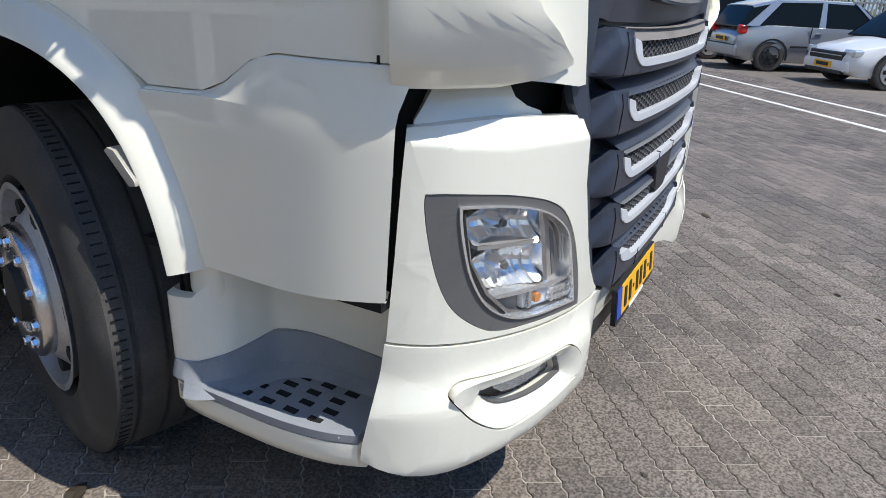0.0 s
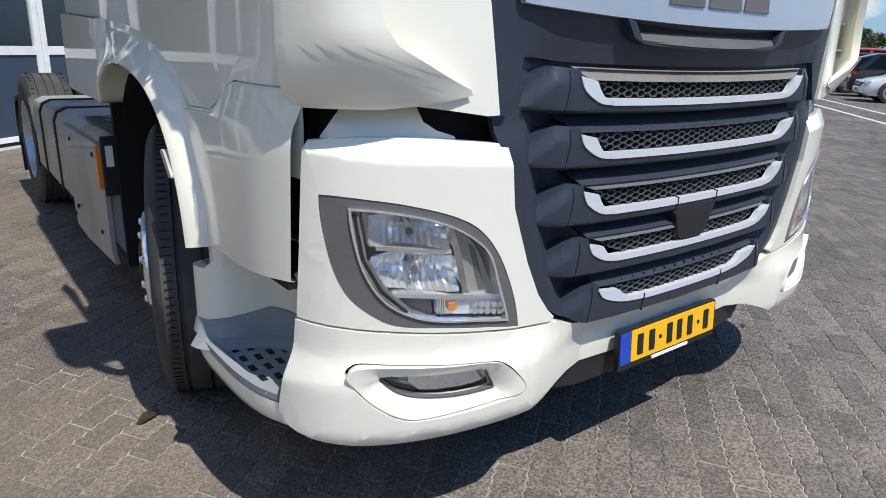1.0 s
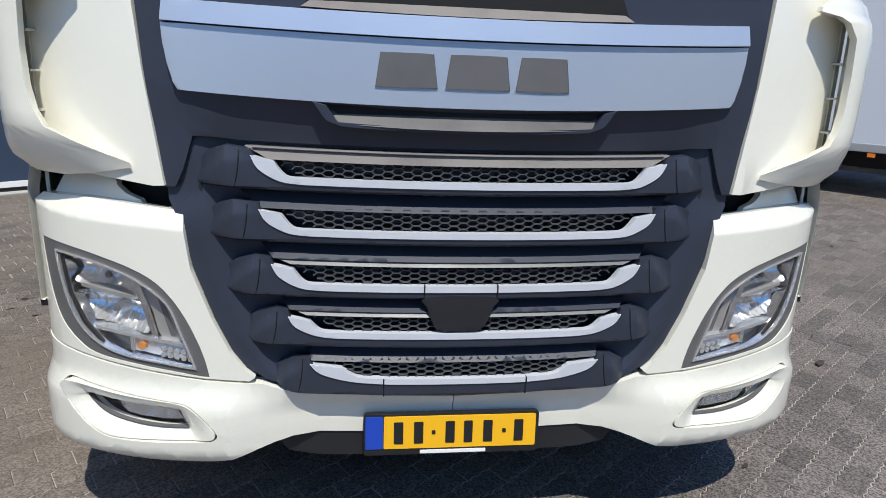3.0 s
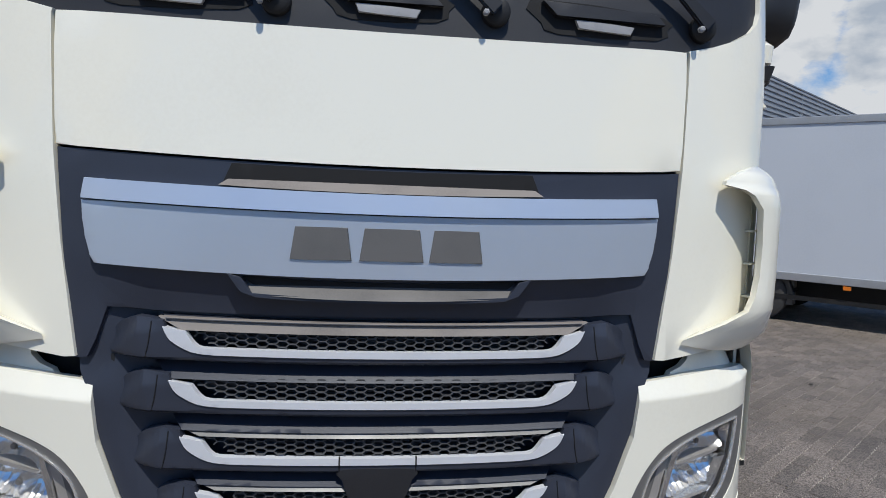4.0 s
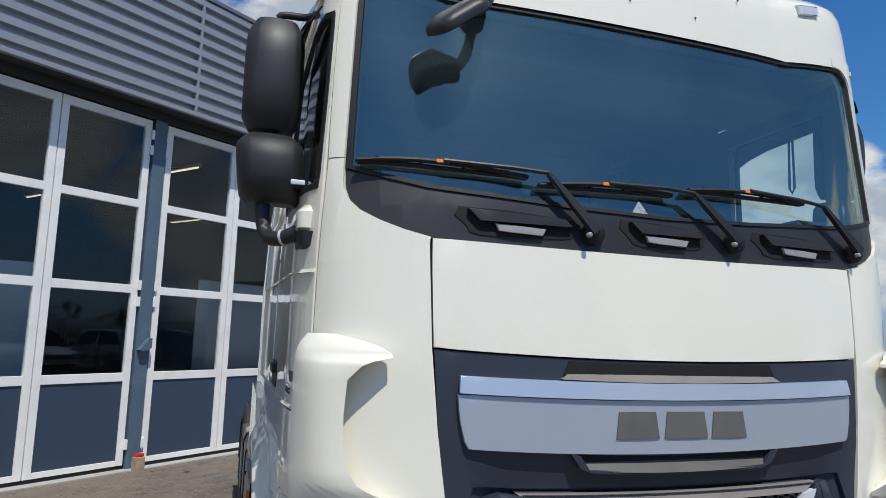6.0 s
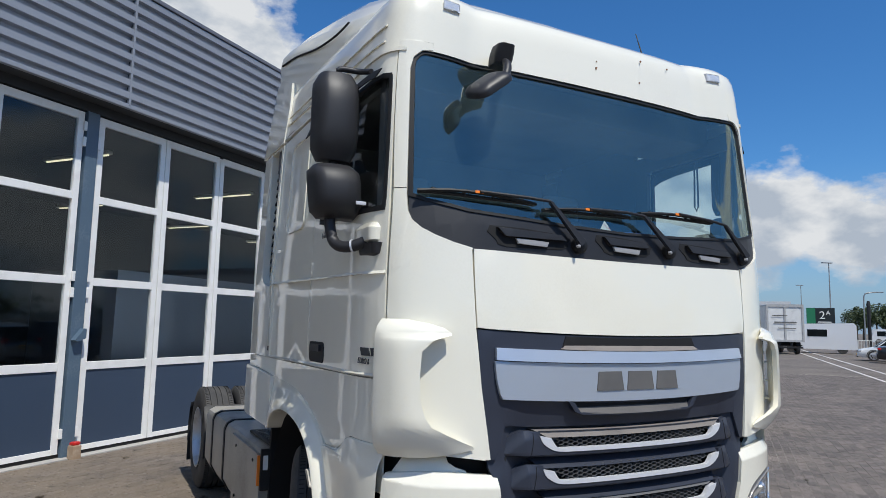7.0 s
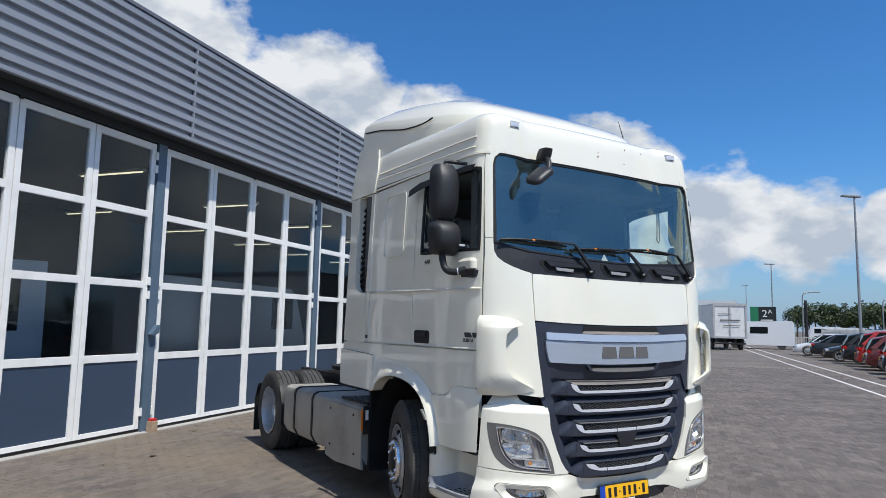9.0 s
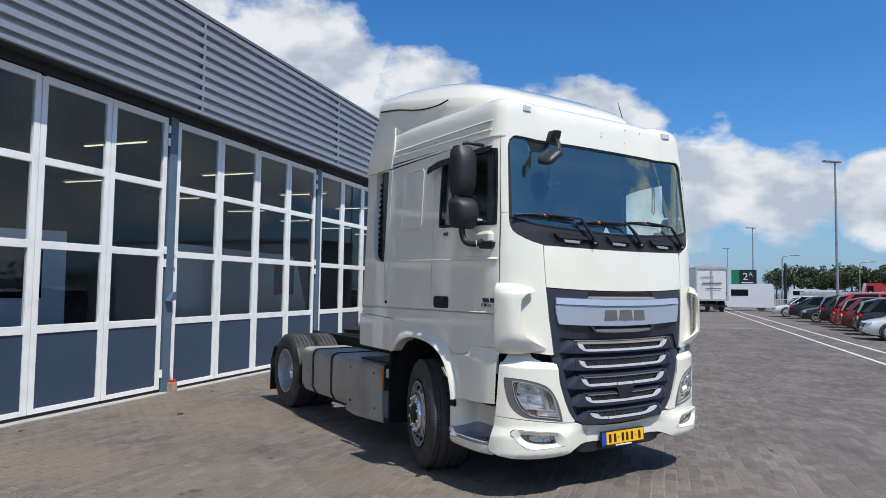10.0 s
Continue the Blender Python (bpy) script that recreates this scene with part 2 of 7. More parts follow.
def box(bm, x0, y0, z0, x1, y1, z1, bevel=0.0, seg=2, mi=0):
    vs = [bm.verts.new(p) for p in ((x0, y0, z0), (x1, y0, z0), (x1, y1, z0), (x0, y1, z0), (x0, y0, z1), (x1, y0, z1), (x1, y1, z1), (x0, y1, z1))]
    fs = [bm.faces.new([vs[i] for i in f]) for f in ((0, 3, 2, 1), (4, 5, 6, 7), (0, 1, 5, 4), (1, 2, 6, 5), (2, 3, 7, 6), (3, 0, 4, 7))]
    for f in fs:
        f.material_index = mi
    if bevel:
        es = list({e for f in fs for e in f.edges})
        bmesh.ops.bevel(bm, geom=es, offset=bevel, segments=seg, affect="EDGES", profile=0.5)
    return vs


def boxed(*a, **k):
    bm = bmesh.new()
    box(bm, *a, **k)
    return bm


def lathe(profile, seg=48, axis="X", cap=False):
    """profile: (along, radius) pairs turned round the axis."""
    bm = bmesh.new()
    rings = []
    for a, r in profile:
        ring = []
        for k in range(seg):
            t = 2 * math.pi * k / seg
            c, s = r * math.cos(t), r * math.sin(t)
            p = {"X": (a, c, s), "Y": (c, a, s), "Z": (c, s, a)}[axis]
            ring.append(bm.verts.new(p))
        rings.append(ring)
    for r0, r1 in zip(rings, rings[1:]):
        for k in range(seg):
            bm.faces.new((r0[k], r0[(k + 1) % seg], r1[(k + 1) % seg], r1[k]))
    if cap or profile[0][1] < .07:
        bm.faces.new(rings[0])
    if cap or profile[-1][1] < .07:
        bm.faces.new(rings[-1])
    bmesh.ops.recalc_face_normals(bm, faces=bm.faces[:])
    return bm


def tube(points, r, seg=10, bm=None):
    """A round rod along points; r a number or one radius a point."""
    own = bm is None
    bm = bm or bmesh.new()
    pts = [Vector(p) for p in points]
    rings = []
    for i, p in enumerate(pts):
        d = (pts[min(i + 1, len(pts) - 1)] - pts[max(i - 1, 0)]).normalized()
        a = d.cross(Vector((0, 0, 1)) if abs(d.z) < 0.9 else Vector((1, 0, 0))).normalized()
        b = d.cross(a)
        rr = r[i] if isinstance(r, (list, tuple)) else r
        rings.append([bm.verts.new(p + rr * (math.cos(2 * math.pi * k / seg) * a + math.sin(2 * math.pi * k / seg) * b)) for k in range(seg)])
    for r0, r1 in zip(rings, rings[1:]):
        for k in range(seg):
            bm.faces.new((r0[k], r0[(k + 1) % seg], r1[(k + 1) % seg], r1[k]))
    bm.faces.new(rings[0])
    bm.faces.new(rings[-1])
    return bm


def catmull(pts, n=6, closed=False):
    p = [Vector(q) for q in pts]
    out = []
    m = len(p)
    for i in range(m if closed else m - 1):
        a, b, c, d = (p[(i - 1) % m] if closed or i > 0 else p[i], p[i], p[(i + 1) % m], p[(i + 2) % m] if closed or i < m - 2 else p[i + 1])
        for k in range(n):
            t = k / n
            out.append(0.5 * ((2 * b) + (c - a) * t + (2 * a - 5 * b + 4 * c - d) * t * t + (3 * b - a - 3 * c + d) * t ** 3))
    if not closed:
        out.append(p[-1])
    return [tuple(q) for q in out]


def loft(sections, cap=True, closed=True):
    """Rings of equally many points joined into one skin."""
    bm = bmesh.new()
    rings = [[bm.verts.new(p) for p in s] for s in sections]
    n = len(rings[0])
    for r0, r1 in zip(rings, rings[1:]):
        for k in range(n if closed else n - 1):
            bm.faces.new((r0[k], r0[(k + 1) % n], r1[(k + 1) % n], r1[k]))
    if cap and closed:
        bm.faces.new(rings[0])
        bm.faces.new(rings[-1])
    return bm


def rounded(w, h, r, n=5, p=0.0):
    """Corner-rounded rectangle outline about the middle."""
    out = []
    for cx, cy, a0 in ((w / 2 - r, h / 2 - r, 0), (-w / 2 + r, h / 2 - r, 90), (-w / 2 + r, -h / 2 + r, 180), (w / 2 - r, -h / 2 + r, 270)):
        for k in range(n + 1):
            a = radians(a0 + 90 * k / n)
            out.append((cx + r * math.cos(a), cy + r * math.sin(a)))
    return out


# ---- the cab's skin: u runs round the plan from the middle of the front, z is height ----
PLAN = [(0, .03), (.3, .033), (.6, .045), (.8, .065), (.95, .10), (1.08, .155), (1.17, .225), (1.22, .32), (1.245, .45), (1.25, .7), (1.25, 1.5), (1.25, 4)]


def plan_table():
    p = [(-x, y) for x, y in PLAN[:0:-1]] + PLAN
    q = np.array(catmull([(x, y, 0) for x, y in p], 10))[:, :2]
    length = np.r_[0, np.cumsum(np.linalg.norm(np.diff(q, axis=0), axis=1))]
    mid = length[int(np.argmin(np.abs(q[:, 0])))]
    return length - mid, q[:, 0], q[:, 1]


PU, PX, PY = plan_table()
DYZ = ([0, .45, 1.2, 1.62, 2.04, 2.15, 2.92, 3.2, 3.6], [.03, 0, 0, .015, .045, .055, .235, .255, .3])
WZ = ([0, 2.0, 2.88, 3.2, 3.8], [1, 1, .968, .94, .9])


def skin(u, z, off=0.0):
    """The point of the cab's skin at u, z, moved out by off."""
    x, y = float(np.interp(u, PU, PX)), float(np.interp(u, PU, PY))
    e = 0.02
    tx = float(np.interp(u + e, PU, PX) - np.interp(u - e, PU, PX))
    ty = float(np.interp(u + e, PU, PY) - np.interp(u - e, PU, PY))
    ln = math.hypot(tx, ty) or 1.0
    w, dy = float(np.interp(z, *WZ)), float(np.interp(z, *DYZ))
    dy *= 1 - max(0.0, min(1.0, (abs(u) - 0.8) / 0.6))   # the corners stand upright
    return Vector((x * w + off * ty / ln, y + dy - off * tx / ln, z))


def panel(poly, off=0.0, thick=0.02, step=0.07, zstep=0.12, bevel=0.005, flip=1, hole=None, fn=None):
    """A sheet of the skin inside a (u, z) outline, with thickness and eased edges. fn(u, z): further offset."""
    fn = fn or skin
    f_off = off if callable(off) else (lambda u, z: off)
    bm2 = bmesh.new()
    loop = [(flip * u, z) for u, z in poly]
    edges = []
    for ring in (loop, [(flip * u, z) for u, z in hole] if hole else []):
        vs = [bm2.verts.new((u, z, 0)) for u, z in ring]
        edges += [bm2.edges.new((vs[k], vs[(k + 1) % len(vs)])) for k in range(len(vs))]
    bmesh.ops.triangle_fill(bm2, use_beauty=True, use_dissolve=False, edges=edges, normal=(0, 0, 1))
    for f in bm2.faces:
        if f.normal.z < 0:
            f.normal_flip()
    us, zs = [q[0] for q in loop], [q[1] for q in loop]
    for lo, hi, st, no in ((min(us), max(us), step, (1, 0, 0)), (min(zs), max(zs), zstep, (0, 1, 0))):
        n = int((hi - lo) / st)
        for k in range(1, n + 1):
            c = lo + (hi - lo) * k / (n + 1)
            bmesh.ops.bisect_plane(bm2, geom=bm2.verts[:] + bm2.edges[:] + bm2.faces[:], plane_co=[a * c for a in no], plane_no=no, dist=1e-6)
    bm = bmesh.new()
    if not thick:
        vs = {v: bm.verts.new(fn(v.co.x, v.co.y, f_off(v.co.x, v.co.y))) for v in bm2.verts}
        for f in bm2.faces:
            bm.faces.new([vs[v] for v in f.verts])
        f0 = max(bm2.faces, key=lambda f: f.calc_area())
        c = f0.calc_center_median()
        bm.faces.ensure_lookup_table()
        bm.normal_update()
        out = fn(c.x, c.y, 0.05) - fn(c.x, c.y, 0.0)
        if bm.faces[[f for f in bm2.faces].index(f0)].normal.dot(out) < 0:
            bmesh.ops.reverse_faces(bm, faces=bm.faces[:])
        bm2.free()
        return bm
    bm2.verts.ensure_lookup_table()
    bm2.verts.index_update()
    fr = [bm.verts.new(fn(v.co.x, v.co.y, f_off(v.co.x, v.co.y))) for v in bm2.verts]
    ba = [bm.verts.new(fn(v.co.x, v.co.y, f_off(v.co.x, v.co.y) - thick)) for v in bm2.verts]
    for f in bm2.faces:
        ix = [v.index for v in f.verts]
        bm.faces.new([fr[i] for i in ix])
        bm.faces.new([ba[i] for i in ix[::-1]])
    rim = []
    for e in bm2.edges:
        if e.is_boundary:
            a, b = e.verts[0].index, e.verts[1].index
            bm.faces.new((fr[a], fr[b], ba[b], ba[a]))
            rim.append((fr[a], fr[b]))
    bm2.free()
    if bevel:
        es = [e for e in (bm.edges.get(p) for p in rim) if e]
        bmesh.ops.bevel(bm, geom=es, offset=bevel, segments=2, affect="EDGES", profile=0.5, clamp_overlap=True)
    return bm


def mirror_x(poly):
    return [(-u, z) for u, z in poly]


def smooth_poly(pts, n=4):
    return [(p[0], p[1]) for p in catmull([(a, b, 0) for a, b in pts], n, True)]


# ---- the yard ----
BC = Vector((-2.265, 7.206, 0))          # foot of the workshop's post
BANG = 38.7                              # its run, degrees from x
BD = Vector((math.cos(radians(BANG)), math.sin(radians(BANG)), 0))
BN = Vector((-BD.y, BD.x, 0))            # into the building


def yard(s, n, z=0.0):
    return BC + BD * s + BN * n + Vector((0, 0, z))


def dusty(nt, position, color):
    """Blown sand that thins out from the workshop's doors towards the lane."""
    dot = nt.nodes.new("ShaderNodeVectorMath")
    dot.operation = "DOT_PRODUCT"
    nt.links.new(position, dot.inputs[0])
    dot.inputs[1].default_value = BN
    mr = nt.nodes.new("ShaderNodeMapRange")
    mr.inputs["From Min"].default_value, mr.inputs["From Max"].default_value = BC.dot(BN) - 9.5, BC.dot(BN) - 2.0
    nt.links.new(dot.outputs["Value"], mr.inputs["Value"])
    no = nt.nodes.new("ShaderNodeTexNoise")
    no.inputs["Scale"].default_value, no.inputs["Detail"].default_value = 0.55, 10.0
    no.inputs["Roughness"].default_value = 0.6
    nt.links.new(position, no.inputs["Vector"])
    r = nt.nodes.new("ShaderNodeMapRange")
    r.inputs["From Min"].default_value, r.inputs["From Max"].default_value = 0.36, 0.66
    nt.links.new(no.outputs["Fac"], r.inputs["Value"])
    k = nt.nodes.new("ShaderNodeMath")
    k.operation = "MULTIPLY"
    nt.links.new(mr.outputs[0], k.inputs[0])
    nt.links.new(r.outputs[0], k.inputs[1])
    k2 = nt.nodes.new("ShaderNodeMath")
    k2.operation = "MULTIPLY"
    k2.inputs[1].default_value = 0.92
    nt.links.new(k.outputs[0], k2.inputs[0])
    mx = nt.nodes.new("ShaderNodeMix")
    mx.data_type = "RGBA"
    mx.inputs[7].default_value = (0.195, 0.153, 0.108, 1)
    nt.links.new(k2.outputs[0], mx.inputs[0])
    nt.links.new(color, mx.inputs[6])
    # small oil spots
    sp = nt.nodes.new("ShaderNodeTexNoise")
    sp.inputs["Scale"].default_value, sp.inputs["Detail"].default_value = 2.6, 5.0
    nt.links.new(position, sp.inputs["Vector"])
    rs = nt.nodes.new("ShaderNodeMapRange")
    rs.inputs["From Min"].default_value, rs.inputs["From Max"].default_value = 0.69, 0.74
    rs.inputs["To Min"].default_value, rs.inputs["To Max"].default_value = 1.0, 0.45
    nt.links.new(sp.outputs["Fac"], rs.inputs["Value"])
    mo = nt.nodes.new("ShaderNodeMix")
    mo.data_type, mo.blend_type = "RGBA", "MULTIPLY"
    mo.inputs[0].default_value = 1.0
    nt.links.new(mx.outputs[2], mo.inputs[6])
    nt.links.new(rs.outputs[0], mo.inputs[7])
    return mo.outputs[2]


def paver_material():
    """Grey-brown concrete setts, laid in rows along the workshop."""
    m = principled("paver_ground", (0.2, 0.19, 0.18), 0.85)
    nt = m.node_tree
    b = nt.nodes["Principled BSDF"]
    co = nt.nodes.new("ShaderNodeTexCoord")
    br = nt.nodes.new("ShaderNodeTexBrick")
    br.inputs["Scale"].default_value = 1.0
    br.inputs["Brick Width"].default_value, br.inputs["Row Height"].default_value = 0.2, 0.1
    br.inputs["Mortar Size"].default_value, br.inputs["Mortar Smooth"].default_value = 0.006, 0.6
    br.inputs["Color1"].default_value, br.inputs["Color2"].default_value = (0.136, 0.121, 0.112, 1), (0.170, 0.151, 0.140, 1)
    br.inputs["Mortar"].default_value = (0.24, 0.22, 0.20, 1)
    wob = nt.nodes.new("ShaderNodeTexNoise")
    wob.inputs["Scale"].default_value = 14.0
    vm = nt.nodes.new("ShaderNodeVectorMath")
    vm.operation = "MULTIPLY_ADD"
    vm.inputs[1].default_value = (0.02, 0.02, 0)
    nt.links.new(co.outputs["Object"], wob.inputs["Vector"])
    nt.links.new(wob.outputs["Color"], vm.inputs[0])
    nt.links.new(co.outputs["Object"], vm.inputs[2])
    nt.links.new(vm.outputs[0], br.inputs["Vector"])
    big = nt.nodes.new("ShaderNodeTexNoise")
    big.inputs["Scale"].default_value, big.inputs["Detail"].default_value = 0.35, 9.0
    nt.links.new(co.outputs["Object"], big.inputs["Vector"])
    ramp = nt.nodes.new("ShaderNodeValToRGB")
    ramp.color_ramp.elements[0].position, ramp.color_ramp.elements[1].position = 0.35, 0.68
    ramp.color_ramp.elements[0].color, ramp.color_ramp.elements[1].color = (0.74, 0.72, 0.70, 1), (1.12, 1.08, 1.0, 1)
    nt.links.new(big.outputs["Fac"], ramp.inputs[0])
    mx = nt.nodes.new("ShaderNodeMix")
    mx.data_type, mx.blend_type = "RGBA", "MULTIPLY"
    mx.inputs[0].default_value = 1.0
    nt.links.new(br.outputs["Color"], mx.inputs[6])
    nt.links.new(ramp.outputs[0], mx.inputs[7])
    sp = nt.nodes.new("ShaderNodeTexNoise")
    sp.inputs["Scale"].default_value, sp.inputs["Detail"].default_value = 130.0, 3.0
    nt.links.new(co.outputs["Object"], sp.inputs["Vector"])
    r2 = nt.nodes.new("ShaderNodeValToRGB")
    r2.color_ramp.elements[0].position, r2.color_ramp.elements[1].position = 0.3, 0.7
    r2.color_ramp.elements[0].color, r2.color_ramp.elements[1].color = (0.62, 0.61, 0.60, 1), (1.3, 1.28, 1.25, 1)
    nt.links.new(sp.outputs["Fac"], r2.inputs[0])
    mx2 = nt.nodes.new("ShaderNodeMix")
    mx2.data_type, mx2.blend_type = "RGBA", "MULTIPLY"
    mx2.inputs[0].default_value = 1.0
    nt.links.new(mx.outputs[2], mx2.inputs[6])
    nt.links.new(r2.outputs[0], mx2.inputs[7])
    geo = nt.nodes.new("ShaderNodeNewGeometry")
    nt.links.new(dusty(nt, geo.outputs["Position"], mx2.outputs[2]), b.inputs["Base Color"])
    bp = nt.nodes.new("ShaderNodeBump")
    bp.inputs["Strength"].default_value, bp.inputs["Distance"].default_value = 0.4, 0.004
    nt.links.new(sp.outputs["Fac"], bp.inputs["Height"])
    nt.links.new(bp.outputs[0], b.inputs["Normal"])
    return m


PAVER = paver_material()
YARD = pose(BC.x, BC.y, 0, 0, 0, BANG)


def build_ground():
    bm = bmesh.new()
    vs = [bm.verts.new(p) for p in ((-300, -300, 0), (600, -300, 0), (600, 300, 0), (-300, 300, 0))]
    bm.faces.new(vs)
    g = link_mesh("ground", bm, PAVER, None, "", 0)
    g.matrix_world = YARD
    tagged(g, "grey-brown concrete paver yard with sandy joints", "ground", kind="structure")


build_ground()


def build_lines():
    mat = worn("line_paint", (0.72, 0.70, 0.66), (0.40, 0.38, 0.36), 0.7, 0, 0, 6, 50)
    for n in (-12.35, -13.3):
        ob = link_mesh("road_line", boxed(-30, n - 0.05, 0.001, 62, n + 0.05, 0.0148), mat)
        ob.matrix_world = YARD
        tagged(ob, "thin worn white line painted on the pavers", "road line", kind="structure")


build_lines()


# ---- the workshop ----
def build_workshop():
    H, TOP, S0, S1 = 4.30, 6.05, -30.0, 33.0
    wall = thing("wall_workshop", "workshop front with grey ribbed cladding over glazed folding doors", "building", kind="structure")
    wall.matrix_world = YARD
    # cladding: one profiled sheet a bay, lapped ribs about 0.17 m high
    ribs = []
    z = 4.46
    n_ribs = 9
    dz = (TOP - 0.06 - z) / n_ribs
    for i in range(n_ribs):
        zz = z + i * dz
        ribs += [(-0.278, zz + 0.004), (-0.278, zz + dz * 0.36), (-0.342, zz + dz * 0.42), (-0.342, zz + dz * 0.92)]
    ribs.append((-0.30, TOP - 0.06))
    bay = 4.68
    s = 0.02 - 7 * bay
    while s < S1:
        a, b = max(s, S0), min(s + bay, S1)
        bm = bmesh.new()
        r0 = [bm.verts.new((a + 0.012, n, zz)) for n, zz in ribs]
        r1 = [bm.verts.new((b - 0.012, n, zz)) for n, zz in ribs]
        for i in range(len(ribs) - 1):
            bm.faces.new((r0[i], r0[i + 1], r1[i + 1], r1[i]))
        part("cladding_sheet", bm, CLAD, wall, smooth=25)
        part("cover_strip", boxed(a - 0.02, -0.345, 4.40, a + 0.012, -0.30, TOP - 0.05), CLAD, wall)
        s += bay
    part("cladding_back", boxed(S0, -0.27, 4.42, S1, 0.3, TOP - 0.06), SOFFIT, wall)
    part("roof_trim", boxed(S0, -0.36, TOP - 0.06, S1, 0.3, TOP, bevel=0.01), worn("trim_grey", (0.16, 0.165, 0.19), (0.13, 0.135, 0.16), 0.45, 0.2), wall)
    part("base_trim", boxed(S0, -0.345, 4.40, S1, -0.28, 4.46, bevel=0.008), CLAD, wall)
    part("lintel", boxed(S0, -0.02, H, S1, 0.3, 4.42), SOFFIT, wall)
    # black strip that stands in for the shaded gap below the leaves
    part("door_gap_shade", boxed(S0, 0.015, 0.018, S1, 0.05, 0.06), BLACK, wall, "black strip in place of the dark gap under the doors")
    part("sill", boxed(S0, -0.14, -0.05, S1, 0.2, 0.018), worn("sill_concrete", (0.42, 0.40, 0.37), (0.28, 0.26, 0.24), 0.8), wall)
    # posts and doors
    d = 1
    s = -0.235 - 5 * bay
    while s < 28:
        part("post", boxed(s - 0.085, -0.03, 0.0, s + 0.085, 0.17, H, bevel=0.006), POSTBLUE, wall)
        if s + bay < S1:
            build_folding_door(s + 0.105, s + bay - 0.105, H - 0.02, d)
            d += 1
        s += bay
    # room behind
    room = thing("workshop_room", "dim workshop hall behind the glazed doors", "room", kind="structure")
    room.matrix_world = YARD
    part("floor", boxed(S0, 0.2, -0.04, S1, 14, 0.0), worn("hall_floor", (0.16, 0.16, 0.155), (0.09, 0.09, 0.088), 0.5), room)
    # walls and ceiling carry the hall's dimness in their colour
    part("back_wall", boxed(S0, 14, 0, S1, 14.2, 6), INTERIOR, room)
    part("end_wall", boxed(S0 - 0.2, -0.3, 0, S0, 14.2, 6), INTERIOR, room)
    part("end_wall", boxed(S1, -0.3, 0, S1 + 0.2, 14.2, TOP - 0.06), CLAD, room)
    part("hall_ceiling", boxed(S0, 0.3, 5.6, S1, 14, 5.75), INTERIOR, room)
    tubes = bpy.data.materials.new("tube_glow")
    tubes.use_nodes = True
    tb = tubes.node_tree.nodes["Principled BSDF"]
    tb.inputs["Emission Color"].default_value, tb.inputs["Emission Strength"].default_value = (1.0, 0.86, 0.55, 1), 1.5
    for sx in range(-18, 28, 4):
        for n in (4.0, 9.0):
            lamp = thing("tube_lamp", "long fluorescent tube lamp hanging under the hall ceiling", "lamp", "hall tube lamps")
            lamp.matrix_world = YARD @ pose(sx + 0.6, n, 4.7, 0, 0, 90)
            part("housing", boxed(-0.9, -0.05, 0.02, 0.9, 0.05, 0.08), FRAMEW, lamp)
            part("tube", boxed(-0.85, -0.012, -0.006, 0.85, 0.012, 0.02), tubes, lamp)


def build_folding_door(a, b, top, number):
    door = thing("door_%d" % number, "white-framed folding workshop door with dark glass over blue-grey panels", "door", "workshop folding doors", "structure")
    door.matrix_world = YARD
    w = (b - a) / 4
    rows = [(0.10, 1.045), (1.145, 2.10), (2.20, 3.155), (3.25, top - 0.10)]
    for i in range(4):
        x0, x1 = a + i * w + 0.006, a + (i + 1) * w - 0.006
        leaf = part("leaf_frame", boxed(x0, 0.0, 0.062, x0 + 0.084, 0.055, top, bevel=0.004), FRAMEW, door)
        part("stile", boxed(x1 - 0.084, 0.0, 0.062, x1, 0.055, top, bevel=0.004), FRAMEW, leaf)
        for z0, z1 in ((0.062, 0.125), (1.045, 1.145), (2.10, 2.20), (3.155, 3.25), (top - 0.10, top)):
            part("rail", boxed(x0 + 0.084, 0.002, z0, x1 - 0.084, 0.053, z1, bevel=0.003), FRAMEW, leaf)
        part("kick_panel", boxed(x0 + 0.079, 0.018, rows[0][0] - 0.01, x1 - 0.079, 0.04, rows[0][1] + 0.01), BLUEPANEL, leaf)
        for z0, z1 in rows[1:]:
            g = bmesh.new()
            v = [g.verts.new(p) for p in ((x0 + 0.079, 0.028, z0 - 0.01), (x1 - 0.079, 0.028, z0 - 0.01), (x1 - 0.079, 0.028, z1 + 0.01), (x0 + 0.079, 0.028, z1 + 0.01))]
            g.faces.new(v)
            part("pane", g, DOORGLASS, leaf, smooth=0).visible_shadow = False
        if i in (0, 3):
            hx = x0 - 0.005 if i == 0 else x1 + 0.005
            for hz in (0.3, 2.0, 2.2, 3.9, 4.1):
                part("hinge", boxed(hx - 0.022, -0.03, hz - 0.06, hx + 0.022, 0.0, hz + 0.06, bevel=0.006), FRAMEW, leaf)
        elif i == 2:
            part("guide", boxed(x0 - 0.03, -0.02, top - 0.02, x0 + 0.03, 0.03, top + 0.03, bevel=0.004), CHASSIS, leaf)


build_workshop()


# ---- the lorry ----
lorry = thing("lorry", "cream-white two-axle tractor lorry with dark slatted grille", "lorry")
FRONT_AXLE, REAR_AXLE = 1.40, 5.02


def bow(h, zm, ze, n=12):
    """A shallow arc in u, z: height zm in the middle, ze at both ends."""
    return [(-h + 2 * h * k / n, zm + (ze - zm) * (2 * k / n - 1) ** 2) for k in range(n + 1)]


CORNER_TOP = [(.862, 2.045), (.95, 2.066), (1.03, 2.093), (1.10, 2.125), (1.145, 2.16), (1.165, 2.20), (1.172, 2.27)]
